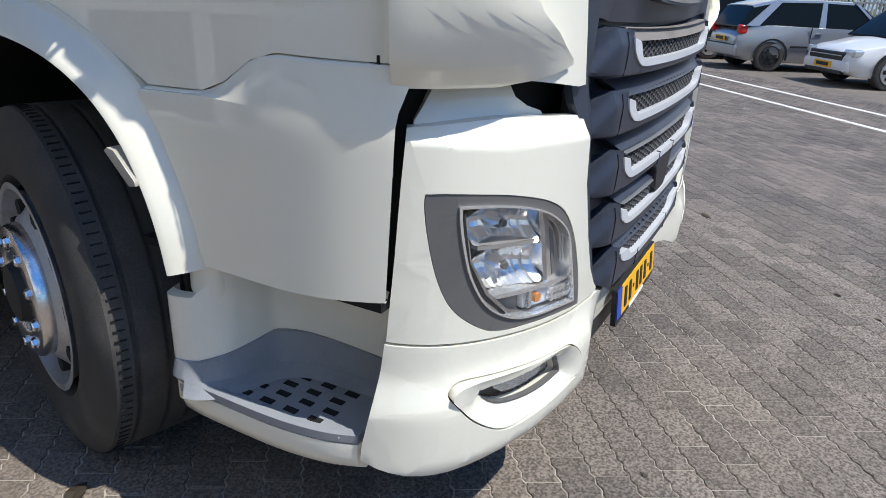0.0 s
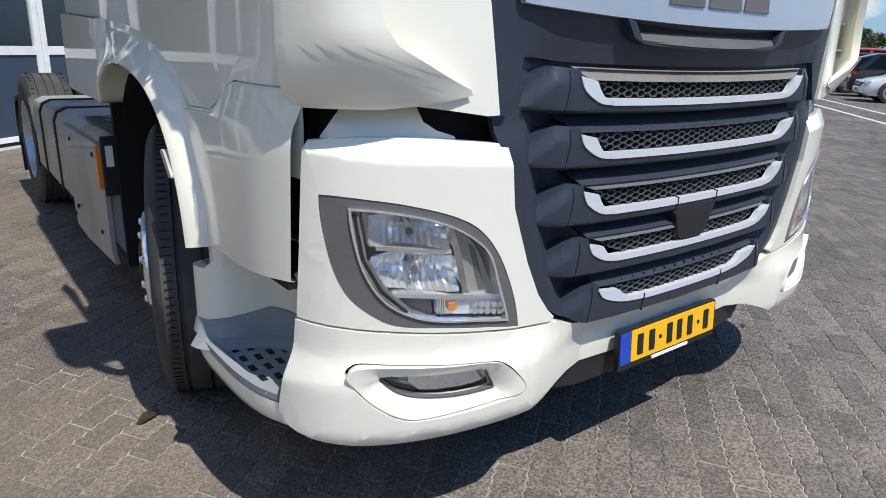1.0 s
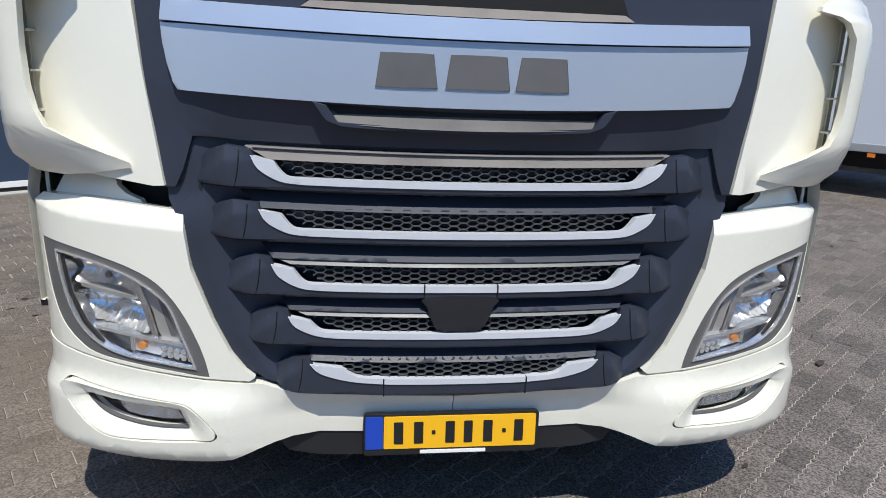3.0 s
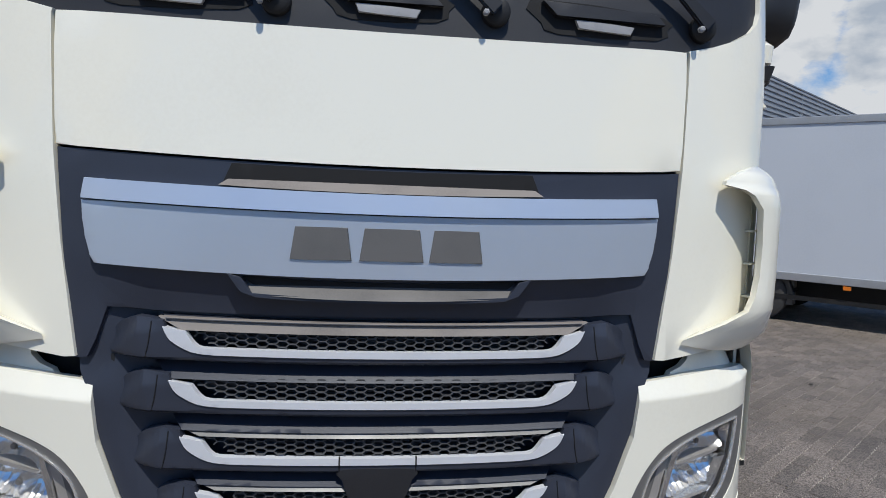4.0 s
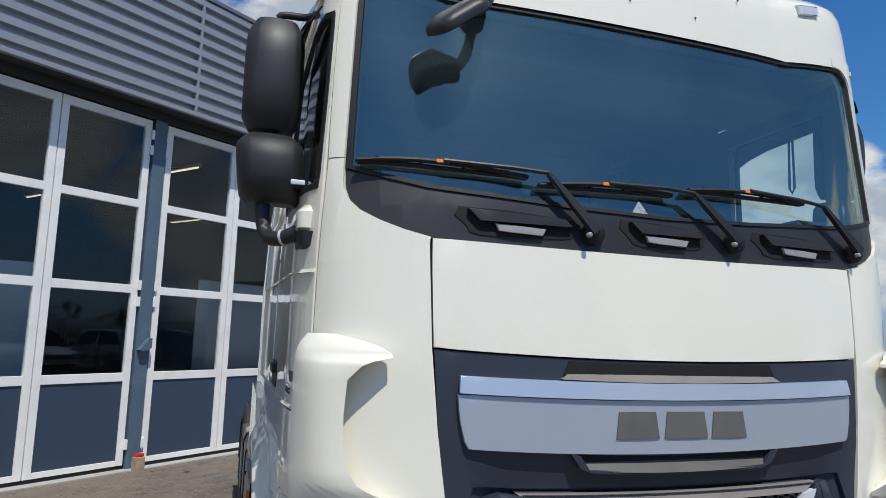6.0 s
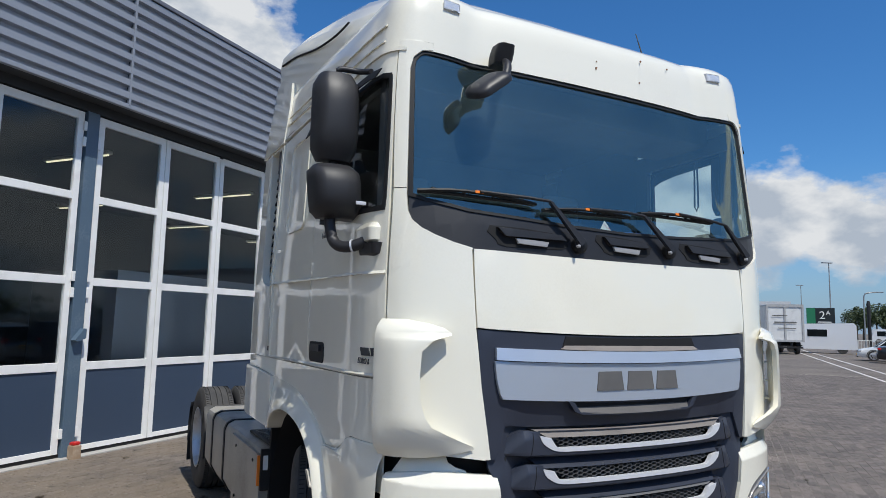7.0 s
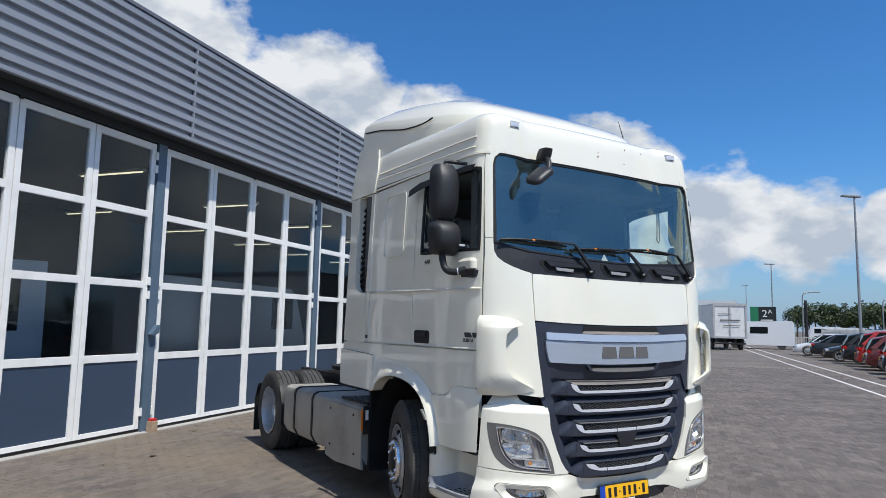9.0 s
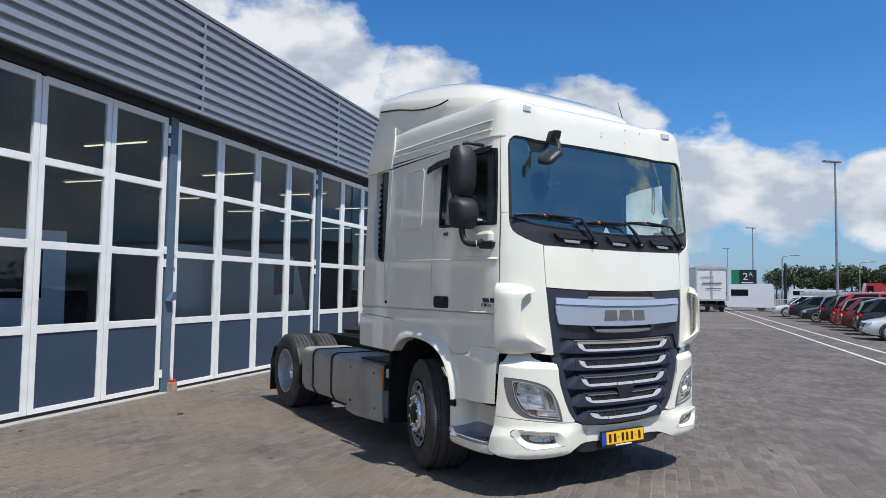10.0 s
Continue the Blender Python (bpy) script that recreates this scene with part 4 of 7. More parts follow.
def build_headlamp(s):
    P = lambda poly, off, th=0.01, bv=0.003, **k: panel(poly, off, th, 0.04, 0.05, bv, flip=s, **k)
    grow = lambda poly, k: [(.96 + (u - .96) * k, .80 + (z - .80) * k) for u, z in poly]
    lamp = part("headlamp", P(grow(HL, 0.992), 0.004, 0.03, 0.004, hole=LENS_EDGE), GREYP, lorry, "large clear headlamp in a grey plastic surround")
    part("lens_rim", P(LENS_EDGE, 0.009, 0.02, 0.002, hole=grow(LENS_EDGE, .965)), REFLECTOR, lamp, "thin bright lens rim")
    part("lamp_bowl", P(grow(HL, 0.96), -0.085, 0.01), worn("bowl_grey", (0.60, 0.59, 0.57), (0.50, 0.49, 0.47), 0.15, 0.8), lamp)
    bm = bmesh.new()
    r0 = [bm.verts.new(skin(s * u, z, 0.0)) for u, z in grow(LENS_EDGE, .975)]
    r1 = [bm.verts.new(skin(s * u, z, -0.085)) for u, z in grow(LENS_EDGE, .90)]
    n = len(r0)
    for k in range(n):
        bm.faces.new((r0[k], r0[(k + 1) % n], r1[(k + 1) % n], r1[k]))
    part("bowl_wall", bm, REFLECTOR, lamp)
    # two fluted reflector bowls, each with a bulb
    for (u, z, w, h, deep) in ((1.000, .885, .205, .100, .085), (.985, .787, .225, .100, .085)):
        bm = bmesh.new()
        nu, nz = 22, 9
        grid = []
        for a in range(nu + 1):
            col = []
            for b in range(nz + 1):
                fu, fz = 2 * a / nu - 1, 2 * b / nz - 1
                k = math.sqrt(max(0.0, 1 - .55 * max(0.0, fu) ** 2 - .30 * max(0.0, -fu) ** 4))
                flute = .0045 * (1 if a % 2 else -1) * (1 - fu * fu)
                col.append(bm.verts.new(skin(s * (u + fu * w / 2), z + fz * h / 2 * k + .06 * fu * w, -deep + (deep - .012) * min(1.0, .55 * fu ** 2 + .6 * fz ** 2) + flute)))
            grid.append(col)
        for a in range(nu):
            for b in range(nz):
                bm.faces.new((grid[a][b], grid[a + 1][b], grid[a + 1][b + 1], grid[a][b + 1]))
        pod = part("reflector", bm, REFLECTOR, lamp, smooth=14)
        part("bulb", tube([skin(s * u, z, -deep + .004), skin(s * u, z, -deep + .03), skin(s * u, z, -deep + .048)], [.020, .018, .011], 14), CHROME, pod)
        part("bulb_tip", tube([skin(s * u, z, -deep + .047), skin(s * u, z, -deep + .055)], [.010, .008], 12), GREYP, pod)
    part("visor_bar", P([(1.085, .846), (1.0, .837), (.895, .823), (.895, .833), (1.0, .848), (1.085, .856)], -0.016, 0.06, 0.002), COVERG, lamp)
    part("divider", P([(.910, .903), (.897, .903), (.870, .82), (.846, .712), (.860, .712), (.884, .80)], -0.012, 0.05, 0.004), CHROME, lamp, "bright diagonal divider")
    part("cover", P(smooth_poly([(.893, .896), (.86, .872), (.82, .828), (.79, .765), (.765, .708), (.838, .716), (.86, .79)], 3), -0.022, 0.03), COVERG, lamp, "smooth grey inner cover")
    part("cover_stripe", P([(.848, .850), (.828, .832), (.795, .722), (.812, .722)], -0.0205, 0.004, 0), GREYP, lamp)
    part("shelf", P([(1.10, .748), (.93, .730), (.752, .706), (.752, .697), (.93, .719), (1.10, .737)], -0.006, 0.07, 0.002), REFLECTOR, lamp)
    part("lower_bowl", P([(1.075, .728), (.945, .716), (.935, .668), (1.01, .690)], -0.030, 0.02), GREYP, lamp, "dark grey lower bowl")
    part("lower_rim", P([(1.141, .93), (1.126, .93), (1.106, .83), (1.060, .755), (1.0, .700), (.93, .671), (.745, .644), (.742, .638), (.93, .662), (1.010, .685), (1.074, .738), (1.120, .815)], -0.004, 0.03, 0.004), CHROME, lamp, "broad bright inner rim")
    part("indicator", P([(.935, .722), (.752, .696), (.742, .653), (.83, .662), (.93, .674)], -0.018, 0.02), worn("indicator_silver", (0.85, 0.86, 0.88), (0.7, 0.71, 0.73), 0.2, 0.5, scale=30), lamp)
    part("indicator_bulb", P(smooth_poly(rect_uz(.893, .694, .024, .022, .010), 1), -0.004, 0.014, 0.004), AMBER, lamp, "amber indicator bulb cap")
    for i in range(5):
        for dz in (-.009, .009):
            part("prism", P(rect_uz(.830 - i * .019, .681 + dz - i * .0030, .014, .013, .004), -0.004, 0.012, 0.004), REFLECTOR, lamp)
    for i in range(3):
        part("prism", P(rect_uz(.925 - i * .005, .697, .003, .040, .001), -0.006, 0.010, 0), REFLECTOR, lamp)
    part("rim_gap", P([(1.140, .938), (1.131, .938), (1.112, .83), (1.069, .752), (1.008, .695), (1.014, .691), (1.077, .747), (1.121, .83)], 0.0005, 0.012, 0), VOID, lamp)
    part("lens", P(LENS_EDGE, 0.004, 0, 0.0), LENS, lamp, "clear curved headlamp lens").visible_shadow = False
    # fog lamp in a scooped bezel
    fo = smooth_poly([(1.078, .534), (.95, .524), (.81, .514), (.785, .49), (.768, .456), (.78, .449), (.88, .449), (.985, .464), (1.045, .49)], 3)
    shrink = lambda poly, k, kz: [(.915 + (u - .915) * k, .49 + (z - .49) * kz) for u, z in poly]
    low = np.array([(a + (b - a) * k / 6, c + (d - c) * k / 6) for (a, c), (b, d) in zip(fo, fo[1:] + fo[:1]) for k in range(6)])

    def scoop(u, z):
        d = float(np.min(np.hypot(low[:, 0] - abs(u), low[:, 1] - z)))
        t = max(0.0, min(1.0, 1 - d / .075))
        upper = max(0.0, min(1.0, (z - .50) / .03))
        return 0.037 - 0.034 * t * t * (1 - .3 * upper)
    fog = part("fog_lamp", panel(shrink(FOG, .978, .945), scoop, 0.03, 0.014, 0.010, 0.003, flip=s, hole=fo), WHITE, lorry, "clear fog lamp in a white bezel")
    part("bezel_groove", P(shrink(FOG, 1.01, 1.02), 0.006, 0.01, 0, hole=shrink(FOG, .955, .93)), VOID, fog)
    part("fog_bowl", P(shrink(fo, 1.04, 1.1), -0.045, 0.01), principled("fog_grey", (0.45, 0.45, 0.45), 0.15, 0.8), fog)
    part("fog_frame", P(fo, 0.006, 0.015, 0.003, hole=[(.92 + (u - .92) * .975, .492 + (z - .49) * .93) for u, z in fo]), GREYP, fog)
    part("fog_reflector", P(smooth_poly([(.985, .520), (.80, .508), (.785, .465), (.97, .470)], 3), lambda u, z: -0.030 + 0.3 * abs(z - .49), 0.012, 0.004), REFLECTOR, fog)
    part("fog_lens", P(fo, 0.008, 0, 0.0), LENS, fog).visible_shadow = False


# slats: opening top, trim top, trim bottom, lip bottom, shelf top, trim half width, trim end height, wing half width top, bottom
SLATS = [
    (1.226, 1.183, 1.165, 1.139, 1.256, .562, 1.244, .662, .735),
    (1.096, 1.045, 1.027, .998, 1.143, .546, 1.103, .645, .722),
    (.945, .893, .874, .844, 1.002, .518, .953, .592, .684),
    (.798, .752, .734, .697, .848, .477, .803, .540, .630),
    (.658, .611, .594, .548, .701, .420, .661, .468, .560),
]


def slat_curve(z, u, half):
    return z + 0.016 * (u / half) ** 2


def honeycomb(w, z0, z1, parent):
    """Open hexagon lattice of thin bars."""
    bm = bmesh.new()
    cw, ch, sl = 0.036, 0.0175, 0.010
    seen = set()
    rows = int((z1 - z0) / ch) + 2
    for r in range(-1, rows):
        for c in range(-int(w / (cw - sl)) - 2, int(w / (cw - sl)) + 3):
            u0 = c * (cw - sl)
            zz = z0 + (r + 0.5 * (c % 2)) * ch
            pts = [(u0 - .5 * cw + sl, zz + .5 * ch), (u0 + .5 * cw - sl, zz + .5 * ch), (u0 + .5 * cw, zz), (u0 + .5 * cw - sl, zz - .5 * ch)]
            for a, b in zip(pts, pts[1:]):
                m = ((a[0] + b[0]) / 2, (a[1] + b[1]) / 2)
                key = (round(m[0], 3), round(m[1], 3))
                lim = w - 0.10 * max(0.0, 1 - (m[1] - z0) / max(0.02, z1 - z0))
                if key in seen or abs(m[0]) > lim or not z0 - 0.004 < m[1] < z1 + 0.004:
                    continue
                seen.add(key)
                du, dz = b[0] - a[0], b[1] - a[1]
                ln = math.hypot(du, dz)
                nu, nz = -dz / ln * 0.0013, du / ln * 0.0013
                f = [skin(q[0] + k * nu, q[1] + k * nz, o) for o in (0.001, -0.020) for q, k in ((a, -1), (b, -1), (b, 1), (a, 1))]
                v = [bm.verts.new(p) for p in f]
                for ix in ((0, 1, 2, 3), (0, 4, 5, 1), (2, 6, 7, 3)):
                    bm.faces.new([v[i] for i in ix])
    return part("honeycomb", bm, MESHG, parent, "open honeycomb mesh of dark plastic", smooth=0)


def build_grille():
    frame_top = bow(.845, 1.67, 1.694)
    outline = frame_top + [(.828, 1.45), (.795, 1.15), (.79, 1.115)] + [(u - .004, z + .003) for u, z in BUMPER_IN[:-1]] + [(0, .543)] + [(-u + .004, z + .003) for u, z in BUMPER_IN[:-1][::-1]] + [(-.79, 1.115), (-.795, 1.15), (-.828, 1.45)]
    mouth_z, mouth_w = zip(*sorted([(.50, .34), (.60, .43), (.66, .475), (.75, .515), (.82, .545), (.92, .58), (1.05, .61), (1.2, .625), (1.3, .64), (1.32, .9)]))

    def cheek(u, z):
        m = float(np.interp(z, mouth_z, mouth_w))
        t = max(0.0, min(1.0, (abs(u) - m) / .105))
        rise = 0.046 - 0.018 * max(0.0, min(1.0, (z - 1.06) / 0.08))
        return -0.056 + rise * t * t * (3 - 2 * t)
    grille = part("grille", panel(outline, cheek, 0.02, 0.03, 0.04, 0), DARK, lorry, "dark blue-grey slatted plastic grille")
    # frame round the name panel
    fr = frame_top + [(.828, 1.45), (.797, 1.15), (.765, 1.152), (.742, 1.20), (.715, 1.285), (.665, 1.283), *bow(.60, 1.266, 1.276)[::-1], (-.665, 1.283), (-.715, 1.285), (-.742, 1.20), (-.765, 1.152), (-.797, 1.15), (-.828, 1.45)]
    part("upper_frame", panel(fr, lambda u, z: -0.006 - 0.03 * max(0.0, min(1.0, (1.40 - z) / 0.12)) * (1 - .8 * max(0.0, min(1.0, (abs(u) - .62) / .12))), 0.04, 0.06, 0.05, 0.006), DARK, grille)
    # name panel with crease
    name = part("name_panel", panel(bow(.772, 1.545, 1.562, 16) + [(.765, 1.49), (.75, 1.425)] + bow(.738, 1.377, 1.401, 16)[::-1] + [(-.75, 1.425), (-.765, 1.49)], 0.012, 0.02, 0.05, 0.05, 0.006), SILVER, grille, "brushed silver name panel")
    part("name_panel_top", panel(bow(.764, 1.602, 1.618, 16) + bow(.768, 1.549, 1.566, 16)[::-1], lambda u, z: 0.022 - 0.16 * (z - 1.56), 0.02, 0.05, 0.03, 0.004), SILVER, name)
    # plain shapes where the maker's mark stands
    for u0, u1 in ((-.245, -.085), (-.065, .105), (.12, .265)):
        part("mark", panel([(u0, 1.426), (u1, 1.426), (u1 - .012, 1.512), (u0 + .012, 1.512)], 0.017, 0.008, 0.05, 0.1, 0.002), GREYP, name, "dark grey raised mark")
    # hand recess above and below the name panel, their shade as flat black sheets
    part("upper_recess_shade", panel(bow(.40, 1.664, 1.670) + bow(.425, 1.606, 1.611)[::-1], -0.0005, 0.012, bevel=0.002), VOID, grille)
    part("recess_floor", panel(bow(.385, 1.640, 1.645) + bow(.43, 1.604, 1.612)[::-1], lambda u, z: 0.016 - 0.75 * max(0.0, z - 1.606), 0.02, 0.05, 0.012, 0), LITDUSTG, grille, "dusty brown-grey ledge over the name panel, toned as sunlit")
    lip = [(-.405, 1.385), (-.37, 1.338), *bow(.33, 1.313, 1.323), (.37, 1.338), (.405, 1.385), (.37, 1.376), *bow(.34, 1.324, 1.334)[::-1], (-.37, 1.376)]
    part("lower_lip", panel(lip, 0.012, 0.03, 0.05, 0.05, 0.006), DARK, grille)
    # lip's top face in a paler plastic, as if the sun caught it
    part("lip_ledge", panel(bow(.372, 1.354, 1.366) + bow(.335, 1.320, 1.330)[::-1], lambda u, z: 0.017 - 0.85 * max(0.0, z - 1.322), 0.02, 0.05, 0.01, 0), LITLEDGEG, grille)
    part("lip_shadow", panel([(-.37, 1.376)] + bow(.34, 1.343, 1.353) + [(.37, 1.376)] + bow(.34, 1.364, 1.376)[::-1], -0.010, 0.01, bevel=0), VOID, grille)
    for i, (zt, c1, c0, zb, top, m, e, wt, wb) in enumerate(SLATS):
        zz = lambda z, u: slat_curve(z, u, wb)
        us = [k / 10 for k in range(-10, 11)]
        line = lambda z, h: [(u * h, zz(z, u * h)) for u in us]
        arc = lambda pts: [tuple(q[:2]) for q in catmull([(a, b, 0) for a, b in pts], 4)]
        k5 = 1.5 if i == 4 else 1.0
        # trim strip: a long smile with broad upturned ends
        out_ = arc([(-m, e), (-m + .020 * k5, e - (e - c0) * .45), (-m + .073 * k5, zz(c0 + .004, m)), (-m + .13 * k5, zz(c0, m - .13))])
        in_ = arc([(-m + .058 * k5, e - .012), (-m + .088 * k5, zz(c1 + .004, m - .09)), (-m + .135 * k5, zz(c1, m - .13))])
        rest = m - .15 * k5
        poly = out_ + line(c0, rest) + mirror_x(out_[::-1]) + mirror_x(in_) + line(c1, rest)[::-1] + in_[::-1]
        # lip under the trim, drawn out into a folded wing at either end
        wing = arc([(-wt + .03, e + .022), (-wt - (wb - wt) * .35, e), (-wb + .010, c0 + .026), (-wb, zb + .042), (-wb + .018, zb + .020), (-wb + .06, zz(zb + .004, wb - .06)), (-wb + .12, zz(zb, wb - .12))])
        if i == 4:
            wing = arc([(-wt, e + .012), (-wb + .012, c0 + .030), (-wb + .035, zb + .052), (-wb + .075, zb + .030), (-wb + .14, zb + .014)])
        cut = [(u + .004, z + .004) for u, z in out_]
        body = wing + line(zb, wb - (.14 if i < 4 else .20)) + mirror_x(wing[::-1]) + [(m, e + .016)] + mirror_x(cut) + line(c0 + .006, rest)[::-1] + cut[::-1] + [(-m, e + .016)]

        def bulge(u, z, c0=c0, zb=zb, wt=wt, wb=wb, m=m, e=e, half=wb):
            zc = z - 0.016 * (u / half) ** 2
            t = max(0.0, min(1.0, (zc - zb) / .016))
            low = -0.034 + 0.048 * math.sqrt(t * (2 - t))
            side = max(0.0, min(1.0, (abs(u) - m - .045) / (wb - m - .045)))
            crest = e + .02 - (e - c0 + .01) * max(0.0, min(1.0, (abs(u) - wt + .03) / (wb - wt + .03)))
            fold = max(0.0, min(1.0, (z - crest + .035) / .035)) * min(1.0, max(0.0, (abs(u) - m) / .05))
            return low - 0.042 * side * side * (3 - 2 * side) - 0.014 * fold
        slat = part("slat", panel(body, bulge, 0.03, 0.025, 0.008, 0.003), DARK, grille, smooth=32)
        for sx in (-1, 1):
            pts = []
            for k in range(9):
                f = k / 8
                u, z = m + .030 + .018 * f * f - (.01 if i == 4 else 0), e + .012 - (e + .012 - zb - .010) * f
                pts.append(skin(sx * u, z, bulge(u, z) + .0006))
            part("seam", tube(pts, .0017, 5), VOID, slat)
        part("slat_trim", panel(poly, 0.018, 0.022, 0.05, 0.02, 0.004), SATIN, slat, "satin aluminium trim strip")
        # shelf that runs back from the opening's upper edge to the lip above
        ledge = {0: .030, 2: .015, 3: .014}.get(i, 0.0)
        lo_, hi_ = zt + ledge * .9, top
        shelf = line(lo_, m - .004) + line(hi_, wt - .03 if i else m + .02)[::-1]
        part("shelf", panel(shelf, lambda u, z, a=lo_, b=hi_, h=wb: 0.006 - 0.052 * max(0.0, min(1.0, (z - 0.016 * (u / h) ** 2 - a) / (b - a))), 0.02, 0.06, 0.012, 0.002), DARK, slat)
        # upper edges coloured paler than the slat to read as sunlit
        if ledge:
            part("blade", panel(line(zt, m - (.050 if i else .045)) + line(zt + ledge, m + (.018 if i == 0 else -.002))[::-1], lambda u, z, a=zt, h=wb, l=ledge: 0.010 - 0.014 * max(0.0, min(1.0, (z - 0.016 * (u / h) ** 2 - a) / l)), 0.02, 0.08, 0.01, 0.002), LITDUSTG if i == 0 else GREYP, slat, "dusty upper edge of the slat, toned as sunlit" if i == 0 else "")
        honeycomb(m - .052, c1 - .002, zt + .006, slat)
        for su in {2: (-.103, .103), 4: (-.212, .205)}.get(i, ()):
            for za, zb_, o in ((c0 - .001, c1 + .003, .0195), (zb + .010, c0 + .001, .0155)):
                part("joint", panel([(su - .002, za), (su + .002, za), (su + .002, zb_), (su - .002, zb_)], o, 0.012, bevel=0), VOID, slat)
    # sensor cover
    part("sensor_cover", panel(smooth_poly([(-.100, .862), (.100, .862), (.094, .83), (.080, .790), (.055, .760), (-.055, .760), (-.080, .790), (-.094, .83)], 2), 0.016, 0.05, 0.04, 0.04, 0.008), COWL, grille, "black radar sensor cover")


def build_plate():
    pl = part("number_plate", panel(rect_uz(-.003, .418, .532, .130, .010), 0.045, 0.016, 0.3, 0.3, 0.003, fn=flat_front), INK, lorry, "yellow number plate in a black holder")
    part("plate_face", panel(rect_uz(.022, .425, .462, .102, .004), 0.048, 0.006, 0.5, 0.5, 0.001, fn=flat_front), YELLOW, pl)
    part("plate_band", panel(rect_uz(-.237, .425, .052, .102, .004), 0.048, 0.006, 0.5, 0.5, 0.001, fn=flat_front), BLUE, pl)
    # the characters as plain bars
    for u, w in ((-.165, .045), (-.105, .045), (-.06, .018), (-.01, .045), (.045, .042), (.105, .045), (.155, .018), (.20, .045)):
        h = .068 if w > .02 else .012
        part("bar", panel(rect_uz(u, .425, w * .62, h, .003), 0.0505, 0.004, 0.5, 0.5, 0, fn=flat_front), INK, pl)
    part("holder_strip", panel(rect_uz(.0, .362, .20, .010, .002), 0.048, 0.004, 0.5, 0.5, 0, fn=flat_front), FRAMEW, pl)


def flat_front(u, z, off):
    return Vector((u, 0.085 - off + (z - 0.42) * 0.08, z))


def tyre_profile(r, w, rim):
    h = w / 2
    return [(-h * .80, rim), (-h * .98, rim + .03), (-h * 1.04, (r + rim) / 2), (-h * 1.0, r - .06), (-h * .93, r - .025), (-h * .84, r - .004), (-h * .60, r), (-h * .58, r - .012), (-h * .54, r - .012), (-h * .52, r), (-h * .2, r), (-h * .18, r - .012), (-h * .14, r - .012), (-h * .12, r), (h * .12, r), (h * .14, r - .012), (h * .18, r - .012), (h * .2, r), (h * .52, r), (h * .54, r - .012), (h * .58, r - .012), (h * .60, r), (h * .84, r - .004), (h * .93, r - .025), (h * 1.0, r - .06), (h * 1.04, (r + rim) / 2), (h * .98, rim + .03), (h * .80, rim)]


def build_wheel(name, x, y, side, r=0.505, w=0.31, steer=0.0, dished=False):
    """side -1: outer face towards -x."""
    e = part(name, lathe(tyre_profile(r, w, 0.292), 72), RUBBER, lorry, "worn black tyre on a grey steel wheel")
    o = side * .155
    if dished:
        rim = [(o * .96, .292), (o * 1.0, .300), (o * 1.0, .282), (o * .55, .268), (o * .1, .262), (-o * .25, .25), (-o * .30, .20), (-o * .28, .14), (-o * .1, .12), (o * .2, .115), (o * .24, .0)]
    else:
        rim = [(o * .96, .292), (o * 1.02, .302), (o * 1.02, .284), (o * .75, .272), (o * .70, .255), (o * .86, .225), (o * 1.06, .185), (o * 1.12, .165), (o * 1.12, .150), (o * 1.16, .148), (o * 1.16, .0)]
    rm = part("rim", lathe(rim[:-1], 56), RIM, e)
    rm.location.x = side * (w / 2 - .155)
    for k in range(10):
        a = 2 * math.pi * k / 10
        bm = lathe([(o * (.80 if not dished else -.24), .026), (o * (.93 if not dished else -.20), .024)], 14)
        bmesh.ops.translate(bm, verts=bm.verts[:], vec=(0, .228 * math.cos(a), .228 * math.sin(a)))
        part("hand_hole", bm, VOID, rm)
    cap = [(o * 1.02, .192), (o * 1.16, .192), (o * 1.24, .186), (o * 1.27, .172), (o * 1.27, .124), (o * 1.22, .114), (o * 1.14, .108), (o * 1.12, .09)] if not dished else [(o * .2, .12), (o * .45, .115), (o * .5, .09), (o * .5, .002)]
    hub = part("hub", lathe(cap, 40), CHROME, rm, "scuffed chrome hub ring" if not dished else "")
    if not dished:
        part("axle_cap", lathe([(o * 1.10, .10), (o * 1.22, .088), (o * 1.36, .080), (o * 1.40, .060), (o * 1.40, .002)], 32), CHASSIS, hub, "oily black axle cap")
    for k in range(10):
        a = 2 * math.pi * (k + .5) / 10
        bm = lathe([(o * (1.12 if not dished else -.28), .016), (o * (1.30 if not dished else -.05), .016), (o * (1.35 if not dished else 0.0), .010)], 6)
        rr = .178 if dished else .150
        bmesh.ops.translate(bm, verts=bm.verts[:], vec=(0, rr * math.cos(a), rr * math.sin(a)))
        part("wheel_nut", bm, CHROME, hub if not dished else rm)
    # fine transverse sipes on both shoulders
    sp = bmesh.new()
    for k in range(120):
        turn = Matrix.Rotation(2 * math.pi * k / 120, 3, "X")
        for hx in (-.36, .36):
            vv = box(sp, hx * w - .014, -.0015, r - .006, hx * w + .014, .0015, r + .0008)
            bmesh.ops.rotate(sp, verts=vv, cent=(0, 0, 0), matrix=turn)
    tagged(part("tread", sp, VOID, e, smooth=0), kind="stuff")
    e.matrix_world = pose(x, y, r - 0.004, 0, 0, steer)
    return e


